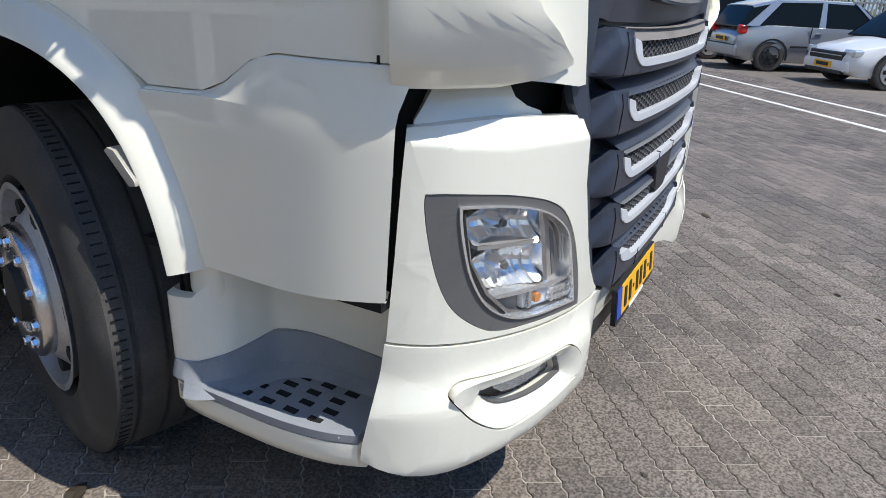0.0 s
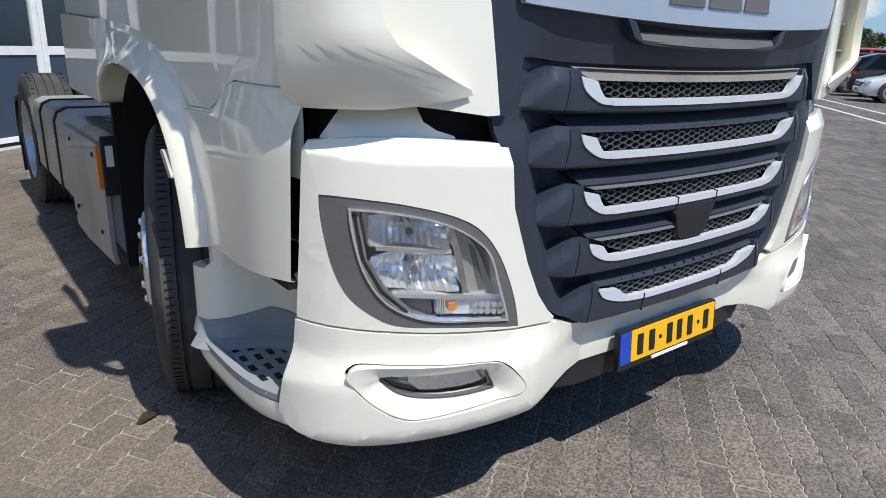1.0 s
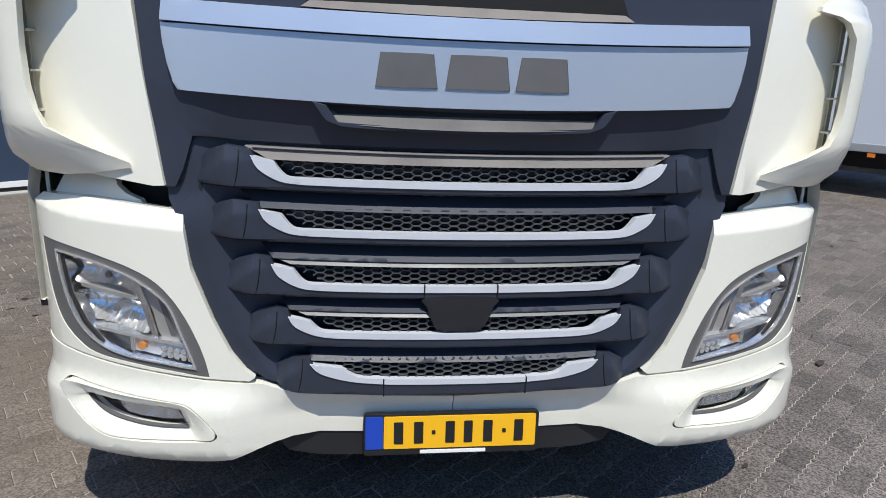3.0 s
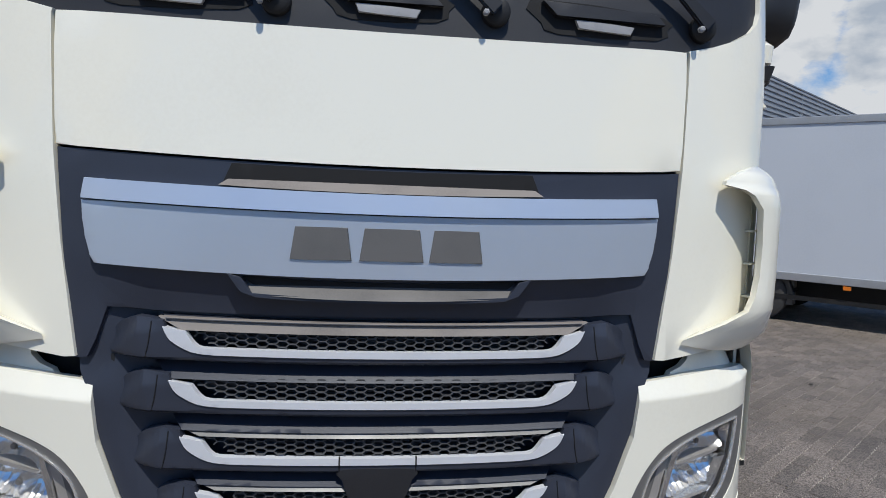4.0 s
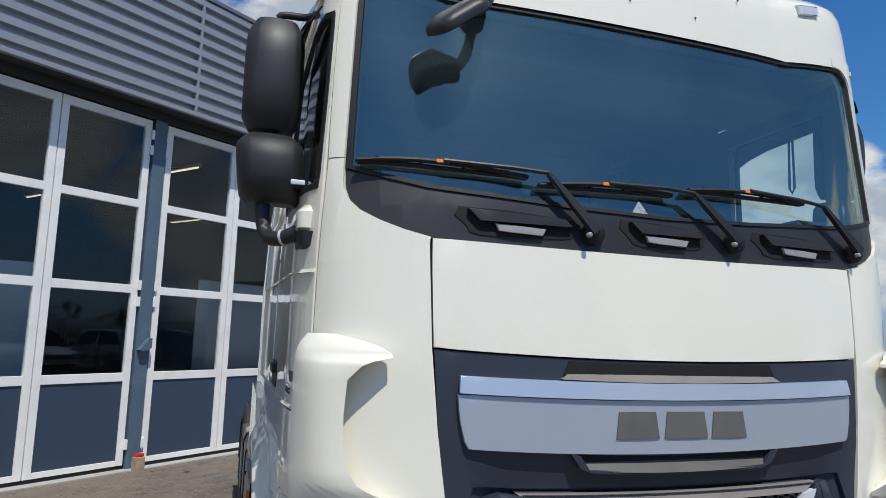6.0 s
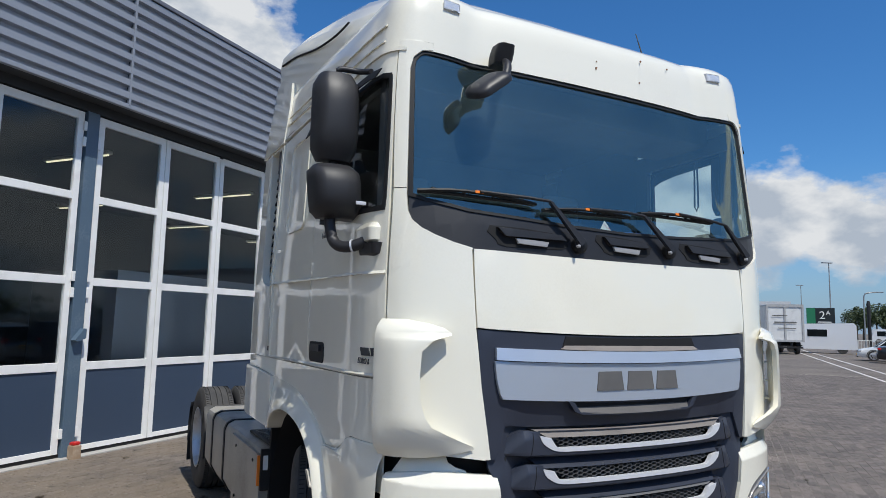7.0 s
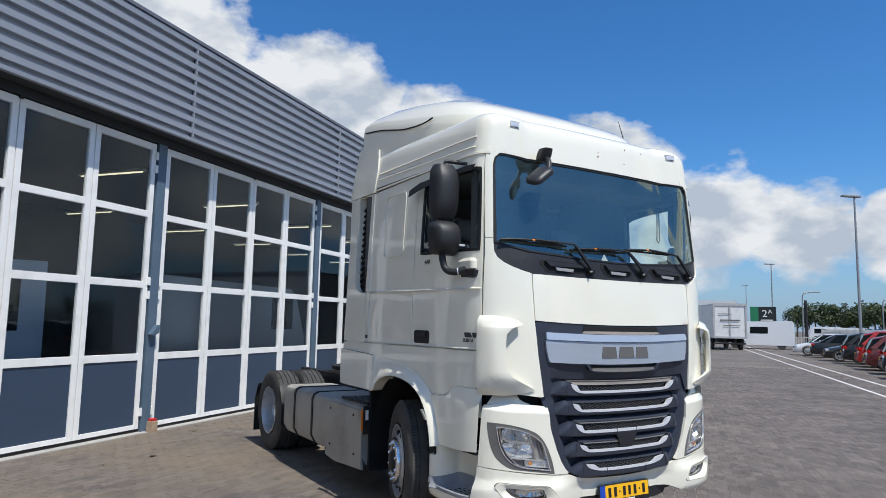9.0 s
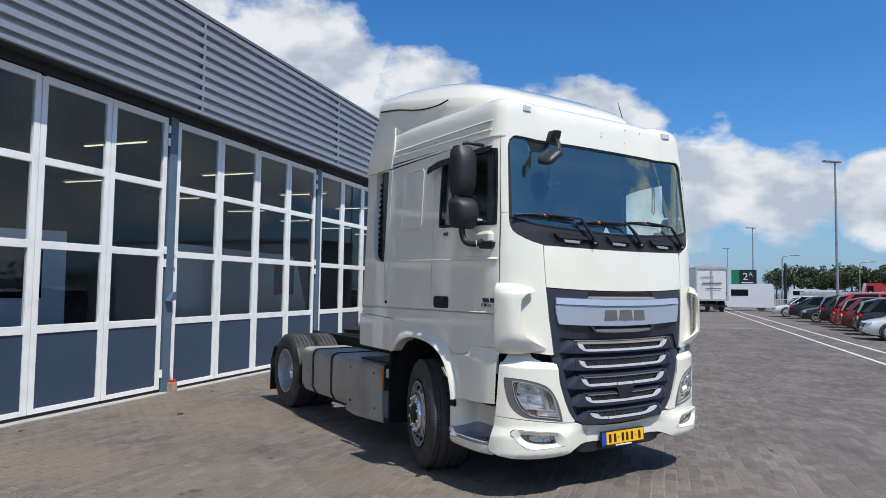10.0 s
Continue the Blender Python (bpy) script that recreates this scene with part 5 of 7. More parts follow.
def build_running_gear():
    for s in (-1, 1):
        build_wheel("front_wheel", s * 1.047, FRONT_AXLE - .01, s, w=0.385, steer=-17.0)
        build_wheel("rear_wheel", s * 1.09, REAR_AXLE, s, dished=True)
        build_wheel("inner_wheel", s * 0.75, REAR_AXLE, s, dished=True)
        # frame rail
        part("frame_rail", boxed(s * .43 - .04, 0.5, .72, s * .43 + .04, 6.0, .98, bevel=.01), CHASSIS, lorry)
        # wheel housing and flap, near-black in place of the shade under the wing
        secs = []
        for u, z in [(1.86, .45)] + arch(.60, .72, 180, 0, 16, 2.40, .52) + [(2.98, .45)]:
            y = u - 1.0
            secs.append([(s * 1.22, y, z), (s * .45, y, z)])
        bm = loft(secs, cap=False, closed=False)
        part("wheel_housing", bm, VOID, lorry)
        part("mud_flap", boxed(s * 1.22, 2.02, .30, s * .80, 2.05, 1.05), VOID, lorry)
        # quarter mudguards before and behind the twin tyres
        for a0, a1 in ((-8, 42), (146, 188)):
            secs = []
            for k in range(9):
                a = radians(a0 + (a1 - a0) * k / 8)
                y, z = REAR_AXLE - .575 * math.cos(a), .50 + .53 * math.sin(a)
                secs.append([(s * 1.26, y, z - .05), (s * 1.255, y, z), (s * 1.22, y, z + .012), (s * .62, y, z + .012), (s * .62, y, z - .01), (s * 1.22, y, z - .012)])
            part("mudguard", loft(secs), CHASSIS, lorry, "black plastic rear mudguard")
        part("rear_flap", boxed(s * 1.25, 5.62, .16, s * .62, 5.64, .62), CHASSIS, lorry)
    part("axle", lathe([(-.95, .06), (.95, .06)], 16), CHASSIS, lorry).matrix_world = pose(0, REAR_AXLE, .5)
    part("front_axle", lathe([(-.95, .05), (.95, .05)], 16), CHASSIS, lorry).matrix_world = pose(0, FRONT_AXLE, .48)
    for y in (2.7, 4.2, 5.9):
        part("cross_member", boxed(-.40, y - .06, .75, .40, y + .06, .93), CHASSIS, lorry)
    # fuel tank on the near side
    sec = lambda y: [(-1.26 + a, y, .61 + b) for a, b in ((.0, .20), (.02, .25), (.07, .275), (.60, .275), (.60, -.30), (.14, -.30), (.05, -.27), (.0, -.18))]
    tank = part("fuel_tank", loft([sec(y) for y in (2.10, 2.13, 4.31, 4.34)]), TANK, lorry, "dusty grey painted fuel tank with straps")
    skirt = [(-1.272, 2.09, .84), (-1.272, 2.09, .36), (-1.262, 2.09, .30), (-1.262, 2.75, .27), (-1.272, 2.95, .30), (-1.272, 3.05, .84)]
    bm = bmesh.new()
    f = [bm.verts.new(p) for p in skirt]
    g = [bm.verts.new((p[0] + .02, p[1], p[2])) for p in skirt]
    bm.faces.new(f)
    bm.faces.new(g[::-1])
    for k in range(6):
        bm.faces.new((f[k], f[(k + 1) % 6], g[(k + 1) % 6], g[k]))
    part("tank_skirt", bm, TANK, tank)
    for y, z in ((2.25, .42), (2.28, .78), (2.85, .42), (2.85, .78), (2.95, .36)):
        bm = lathe([(-1.278, .011), (-1.268, .011)], 10)
        bmesh.ops.translate(bm, verts=bm.verts[:], vec=(0, y, z))
        part("skirt_bolt", bm, CHASSIS, tank)
    for y in (3.40, 3.97):
        st = [[(q[0] - (.008 if q[0] < -1.0 else 0), yy, q[2] + (.008 if q[2] > .61 else -.008)) for q in sec(y)] for yy in (y - .022, y + .022)]
        part("tank_strap", loft(st), CHASSIS, tank)
    part("tank_tread", boxed(-1.20, 2.12, .886, -.80, 2.75, .905, bevel=.006), CHASSIS, tank, "black chequered step plate")
    for i in range(9):
        for j in range(5):
            part("stud", boxed(-1.17 + j * .08, 2.17 + i * .06, .905, -1.13 + j * .08, 2.195 + i * .06, .912), GREYP, tank)
    amb = part("side_reflector", boxed(-1.296, 2.052, .66, -1.275, 2.062, .85, bevel=.003), ORANGE, lorry, "orange side reflector on a black bracket")
    part("bracket", boxed(-1.277, 2.035, .63, -1.205, 2.06, .89, bevel=.006), CHASSIS, amb)
    part("sticker", boxed(-1.262, 2.031, .76, -1.232, 2.034, .85), FRAMEW, amb, "small white sticker")
    # fifth wheel and catwalk
    fw = part("fifth_wheel", lathe([(.98, .02), (1.0, .45), (1.05, .46), (1.06, .40), (1.06, .03)], 40, "Z"), CHASSIS, lorry, "greasy black fifth wheel coupling")
    fw.matrix_world = pose(0, 4.75, 0.02)
    part("catwalk", boxed(-.60, 2.75, .985, .60, 3.9, 1.01), CHASSIS, lorry)
    part("cable_hose", tube(catmull([(-.55, 2.65, 1.55), (-.45, 2.95, 1.12), (-.30, 3.4, 1.06), (0, 3.9, 1.10), (.2, 4.2, 1.05)], 6), .018, 8), CHASSIS, lorry)
    part("far_tank", boxed(.70, 2.2, .34, 1.24, 4.0, .88, bevel=.05), TANK, lorry)
    part("cab_back", boxed(-1.21, 2.42, 1.12, 1.21, 2.47, 3.0), WHITE, lorry)
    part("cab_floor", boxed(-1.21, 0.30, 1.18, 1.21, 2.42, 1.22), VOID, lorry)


def build_step(s):
    """White step housing beside the bumper with a grey perforated tread."""
    path = catmull([(1.248, .325, 0), (1.275, .40, 0), (1.292, .52, 0), (1.298, .68, 0), (1.297, .76, 0), (1.288, .808, 0), (1.262, .828, 0)], 4)
    rise = lambda y: 0.012 * max(0.0, (y - .5) / .4)
    sec = []
    for x, y, _ in path:
        r = rise(y)
        sec.append([(s * x, y, .432 + r), (s * (x + .002), y, .40 + r), (s * (x - .006), y, .372 + r), (s * (x - .03), y, .355 + r), (s * (x - .07), y, .355 + r), (s * (x - .07), y, .425 + r)])
    st = part("step_housing", loft(sec), WHITE, lorry, "white entry step housing with grey tread")
    # curved white wall behind the tread, from the wheel to the bumper
    wall = catmull([(1.262, .830, 0), (1.286, .818, 0), (1.290, .792, 0), (1.276, .752, 0), (1.235, .708, 0), (1.17, .680, 0), (1.11, .655, 0), (1.076, .60, 0), (1.064, .51, 0), (1.06, .40, 0), (1.06, .29, 0)], 5)
    n = len(wall)
    bm = bmesh.new()
    rows = []
    for k, (x, y, _) in enumerate(wall):
        t = k / (n - 1)
        top = .672 + (.10 * max(0.0, min(1.0, (t - .30) / .2)))
        rows.append([bm.verts.new((s * x, y, z)) for z in (.40, .46, .56, top - .006, top)] + [bm.verts.new((s * (x - .03), y + .01, top)), bm.verts.new((s * (x - .035), y + .012, .40))])
    for r0, r1 in zip(rows, rows[1:]):
        for k in range(len(r0) - 1):
            bm.faces.new((r0[k], r0[k + 1], r1[k + 1], r1[k]))
    bmesh.ops.recalc_face_normals(bm, faces=bm.faces[:])
    part("step_wall", bm, WHITE, st)
    x0, x1 = sorted((s * .95, s * 1.23))
    # near-black slab standing in for the shade over the step
    part("step_top_shade", boxed(x0, .28, .745, x1, .95, .765), VOID, st)
    # grey tread pan: floor with a raised rear brim
    out = [(x - .004, y) for x, y, _ in path[1:-7]]
    inn = [(x + .004, y - .004) for x, y, _ in wall[8:]]
    bm = bmesh.new()
    ring = [(s * x, y) for x, y in out] + [(s * x, y) for x, y in inn]
    a = [bm.verts.new((x, y, .446)) for x, y in ring]
    b = [bm.verts.new((x, y, .425)) for x, y in ring]
    bm.faces.new(a)
    bm.faces.new(b[::-1])
    for k in range(len(ring)):
        bm.faces.new((a[k], a[(k + 1) % len(ring)], b[(k + 1) % len(ring)], b[k]))
    bmesh.ops.recalc_face_normals(bm, faces=bm.faces[:])
    tread = part("tread_pan", bm, STEPG, st, "grey perforated plastic tread")
    bm = bmesh.new()
    rows = []
    for k, (x, y, _) in enumerate(wall):
        t = k / (n - 1)
        h = float(np.interp(t, (0, .30, .45, .58, .8, 1), (.508, .510, .528, .548, .535, .52)))
        rows.append([bm.verts.new(q) for q in ((s * (x + .045 if t > .2 else x + .004), y - .045 * min(1.0, t * 4), .447), (s * (x + .016), y - .016 * min(1.0, t * 4), .47), (s * (x + .005), y - .006, h), (s * (x - .004), y, h + .004))])
    for r0, r1 in zip(rows, rows[1:]):
        for k in range(3):
            bm.faces.new((r0[k], r0[k + 1], r1[k + 1], r1[k]))
    bmesh.ops.recalc_face_normals(bm, faces=bm.faces[:])
    part("tread_brim", bm, STEPG, tread)
    rim = [[(s * (x + .001), y, .436 + rise(y)), (s * (x + .001), y, .455 + rise(y)), (s * (x - .022), y, .457 + rise(y)), (s * (x - .026), y, .440 + rise(y))] for x, y, _ in path[:-7]]
    part("tread_rim", loft(rim), STEPG, tread)
    for i in range(4):
        for j in range(4):
            cx, cy = 1.240 - i * .040, .648 - j * .068 - (.012 if i % 2 else 0)
            a0, a1 = sorted((s * (cx - .0085), s * (cx + .0085)))
            part("tread_hole", boxed(a0, cy - .017, .441, a1, cy + .017, .4478), VOID, tread, smooth=0)
    x0, x1 = sorted((s * 1.268, s * 1.258))
    for j in range(18):
        part("grip_rib", boxed(x0, .70 - j * .02, .445, x1, .702 - j * .02, .449), STEPG, tread, smooth=0)
    x0, x1 = sorted((s * 1.13, s * 1.256))
    part("wing_foot", boxed(x0, .70, .64, x1, .80, .80, bevel=.04, seg=4), WHITE, st)


VANE = [(1.732, 0, 1.16), (1.715, .38, 1.06), (1.698, .66, 1.005), (1.680, .82, .972), (1.668, .88, .968), (1.655, .93, 1.02), (1.64, .97, 1.05), (1.60, 1, 1.068), (1.5, 1, 1.074), (1.40, 1, 1.070), (1.34, 1, 1.055), (1.30, 1, 1.03), (1.265, .96, .985), (1.235, .88, .925), (1.212, .74, .872), (1.200, .55, .868), (1.190, .35, .92), (1.178, .16, .99), (1.168, 0, 1.08)]


def build_wing_vane(s):
    """Air vane that stands proud of the cab corner, its slot open towards the front."""
    bm = bmesh.new()
    outer, inner = [], []
    for z, f, e in VANE:
        e += .018 if f == 1 else 0.0
        lip = 0.074 * f * max(0.10, min(1.0, (e - .86) / .17))
        back = 1.262
        prof = [(back + .012, .046 * f + .004), (back - .01, .054 * f + .004), (1.225, .060 * f + .004)]
        for k in range(1, 6):
            u = 1.225 + (e - 1.225) * k / 5
            o = .060 * f + (lip - .060 * f) * (k / 5) + .014 * f * math.sin(math.pi * k / 5)
            prof.append((u, o + .004))
        outer.append([bm.verts.new(skin(s * u, z, o)) for u, o in prof])
        ip = [(e + .012, max(.003, lip - .022)), (e + .05, max(.002, lip - .030)), (1.16, .020 * f), (1.22, .032 * f), (back + .012, .038 * f)]
        inner.append([bm.verts.new(skin(s * u, z, o)) for u, o in ip])
    for g in (outer, inner):
        for r0, r1 in zip(g, g[1:]):
            for k in range(len(r0) - 1):
                bm.faces.new((r0[k], r0[k + 1], r1[k + 1], r1[k]))
    for i in range(len(VANE) - 1):
        bm.faces.new((outer[i][-1], inner[i][0], inner[i + 1][0], outer[i + 1][-1]))
    bmesh.ops.recalc_face_normals(bm, faces=bm.faces[:])
    vane = part("air_vane", bm, WHITE, lorry, "white corner air vane with an open slot")
    part("slot", panel([(1.160, 1.27), (1.215, 1.25), (1.215, 1.655), (1.160, 1.645)], 0.003, .006, flip=s, bevel=0), SLOTC, vane, "dark cream ribbed slot behind the vane")
    for z in (1.33, 1.43, 1.53):
        part("slot_rib", panel([(1.13, z), (1.20, z), (1.20, z + .006), (1.13, z + .006)], 0.026, .026, flip=s, bevel=0), SLOTC, vane)


build_cab_skin()
build_windscreen()
build_roof()
for s_ in (-1, 1):
    build_side(s_)
    build_headlamp(s_)
    build_step(s_)
    build_wing_vane(s_)
build_bumper()
build_grille()
build_plate()
build_running_gear()


# ---- cab fittings ----
def build_mirrors(s):
    X, Y = s * 1.352, 0.55
    arm = tube(catmull([(s * 1.22, .40, 2.085), (s * 1.30, .46, 2.05), (s * 1.345, .53, 2.07), (s * 1.362, .56, 2.15), (s * 1.362, .57, 2.25)], 6), .026, 14)
    m = part("mirror", arm, COWL, lorry, "matt black twin mirror on a bent arm")

    def shell(z0, z1, w, d, lean):
        secs = []
        n = 9
        for i in range(n):
            t = i / (n - 1)
            z = z0 + (z1 - z0) * t
            f = (1 - abs(2 * t - 1) ** 5) ** 0.5 * .16 + .84
            if i in (0, n - 1):
                f = .74
            ww, dd = w * f * (1 - .06 * lean * (1 - t)), d * (.55 + .45 * (1 - abs(2 * t - 1) ** 3))
            out = []
            for k in range(20):
                a = 2 * math.pi * k / 20
                c, sn = math.cos(a), math.sin(a)
                px = ww / 2 * math.copysign(abs(c) ** .48, c)
                py = dd * (abs(sn) ** .75) * (-1 if sn < 0 else .12)
                out.append((X + px - s * .02 * (1 - t) * lean, Y + .05 + py + abs(px) * .10, z))
            secs.append(out)
        return loft(secs)
    part("upper_shell", shell(2.455, 2.875, .215, .135, 0), COWL, m)
    lo = part("lower_shell", shell(2.185, 2.435, .245, .15, 1), COWL, m)
    for zc, h, w in ((2.665, .37, .17), (2.31, .20, .185)):
        part("mirror_glass", boxed(X - w / 2, Y + .070, zc - h / 2, X + w / 2, Y + .074, zc + h / 2, bevel=.002), principled("mirror_silver", (0.8, 0.82, 0.84), 0.03, 1.0), m)
    part("mirror_post", tube([(X, Y + .03, 2.40), (X, Y + .03, 2.48)], .024, 12), COWL, m)
    part("top_stay", tube(catmull([(X, Y + .03, 2.86), (X - s * .01, Y + .02, 2.905), (X - s * .10, Y - .0, 2.905), (s * 1.22, .47, 2.885)], 5), .014, 10), COWL, m)
    part("mirror_mark", boxed(X - s * .10 - .025, Y - .093, 2.245, X - s * .10 + .025, Y - .083, 2.262, bevel=.003), SATIN, lo)
    foot = loft([[(s * (1.188 + a), .42 + b, z) for a, b in rounded(w, d, .03, 4)] for z, w, d in ((2.06, .10, .16), (2.075, .14, .20), (2.13, .145, .205), (2.155, .10, .16))])
    part("mirror_foot", foot, WHITE, m)
    part("foot_base", loft([[(s * (1.188 + a), .40 + b, z) for a, b in rounded(w, d, .02, 4)] for z, w, d in ((2.005, .08, .13), (2.015, .115, .175), (2.062, .135, .195))]), COWL, m)
    part("clamp", tube([(s * 1.288, .447, 2.054), (s * 1.294, .452, 2.053)], .029, 12), SATIN, m)


def build_front_mirror():
    """Downward mirror on a short arm over the windscreen's near corner."""
    secs = [[(-.66 + a, .235 + b - .012 * k, 2.945 + .028 * k) for a, b in rounded(.105 - .010 * abs(k - 1.5), .10, .03, 4)] for k in range(4)]
    m = part("front_mirror", loft(secs), COWL, lorry, "black front mirror on an arm over the windscreen")
    part("neck", tube(catmull([(-.66, .20, 2.955), (-.67, .15, 2.92), (-.70, .12, 2.85), (-.75, .11, 2.815)], 4), .021, 10), COWL, m)
    tilt = Matrix.Translation((-.805, .10, 2.79)) @ Matrix.Rotation(radians(-38), 4, "Y") @ Matrix.Rotation(radians(22), 4, "X")
    secs = []
    for z, k in ((-.024, .93), (-.020, 1.0), (.0, .98), (.013, .86), (.022, .62), (.026, .34)):
        secs.append([tuple(tilt @ Vector((a * k, b * k, z))) for a, b in rounded(.225, .150, .055, 6)])
    part("mirror_shell", loft(secs), COWL, m)
    glass = loft([[tuple(tilt @ Vector((a, b, z))) for a, b in rounded(.195, .122, .045, 6)] for z in (-.027, -.023)])
    part("mirror_glass", glass, principled("dark_mirror", (0.10, 0.10, 0.11), 0.05, 1.0), m)


def build_wipers():
    for (pu, pz), (eu, ez), (t0, z0), (t1, z1) in (((-.30, 2.095), (-.475, 2.285), (-1.12, 2.285), (-.54, 2.268)), ((.285, 2.105), (.10, 2.268), (-.50, 2.245), (.02, 2.257)), ((.91, 2.113), (.73, 2.28), (.10, 2.286), (.645, 2.287))):
        hub = lathe([(0.0, .040), (.025, .038), (.032, .030), (.034, .004)], 20, "Y")
        bmesh.ops.rotate(hub, verts=hub.verts[:], cent=(0, 0, 0), matrix=Matrix.Rotation(math.pi, 3, "Z"))
        bmesh.ops.translate(hub, verts=hub.verts[:], vec=skin(pu, pz, -.012))
        w = part("wiper", hub, BLACK, lorry, "black windscreen wiper arm and blade")
        a, b = skin(pu, pz, .03), skin(eu, ez, .045)
        bm = bmesh.new()
        side = (b - a).cross(Vector((0, -1, 0))).normalized()
        q0 = [a + side * .021, a - side * .021, b - side * .009, b + side * .009]
        f = [bm.verts.new(p + Vector((0, -.008, 0))) for p in q0] + [bm.verts.new(p + Vector((0, .012, 0))) for p in q0]
        for ix in ((0, 1, 2, 3), (4, 7, 6, 5), (0, 4, 5, 1), (1, 5, 6, 2), (2, 6, 7, 3), (3, 7, 4, 0)):
            bm.faces.new([f[i] for i in ix])
        bmesh.ops.recalc_face_normals(bm, faces=bm.faces[:])
        bmesh.ops.bevel(bm, geom=bm.edges[:], offset=.004, segments=2, affect="EDGES")
        part("arm", bm, COWL, w)
        nut = lathe([(0, .009), (.014, .009), (.017, .005)], 6, "Y")
        bmesh.ops.rotate(nut, verts=nut.verts[:], cent=(0, 0, 0), matrix=Matrix.Rotation(math.pi, 3, "Z"))
        bmesh.ops.translate(nut, verts=nut.verts[:], vec=skin(pu - .035, pz - .012, .03))
        part("nut", nut, PLATEG, w)
        mid = ((t0 + t1) / 2, (z0 + z1) / 2)
        part("rod", tube([skin(eu, ez, .047), skin((eu * 2 + mid[0]) / 3, (ez * 2 + z1) / 3 + .012, .044), skin(mid[0], mid[1] + .022, .036)], .0075, 8), COWL, w)
        n = 9
        pts = [(t0 + (t1 - t0) * k / (n - 1), z0 + (z1 - z0) * k / (n - 1)) for k in range(n)]
        part("blade", tube([skin(u, z, .006) for u, z in pts], .009, 6), BLACK, w)
        part("bow", tube([skin(u, z + .018 * math.sin(math.pi * k / (n - 1)), .022) for k, (u, z) in enumerate(pts)], .0085, 6), BLACK, w)
        for k in range(1, n - 1, 2):
            part("claw", tube([skin(pts[k][0], pts[k][1], .010), skin(pts[k][0], pts[k][1] + .018, .024)], .008, 6), BLACK, w)
        part("wear_tag", panel(rect_uz(mid[0], mid[1] + .020, .045, .012, .003), .034, .012, bevel=.002), ORANGE, w, "orange wear tag")


def build_grabs():
    """Three grab-handle pockets in the cowl, each with a chrome-lit foot rest."""
    for c, w, sx in ((-.575, .40, 1), (-.02, .33, 1), (.585, .40, -1)):
        pocket = smooth_poly([(c - w / 2, 2.155), (c + w / 2, 2.135), (c + w / 2 + .012, 2.10), (c + w / 2 - .02, 2.068), (c - w / 2 + .08, 2.062), (c - w / 2 + .03, 2.09)], 2)
        # flat black sheet in place of the pocket's own shade
        g = part("grab_pocket", panel(pocket, -0.009, .004, bevel=.001), VOID, lorry, "black grab-handle pocket in the cowl")
        bar = [(c - w / 2 + .03, 2.146), (c + w / 2 - .03, 2.133), (c + w / 2 - .005, 2.108), (c - w / 2 + .07, 2.108)]
        part("grab_bar", panel(bar, 0.012, .03, bevel=.008), COWL, g)
        part("grab_plate", panel([(c - .075, 2.103), (c + .10, 2.095), (c + .088, 2.072), (c - .065, 2.079)], 0.006, .012, bevel=.003), PLATEG, g, "pale scuffed metal foot plate")


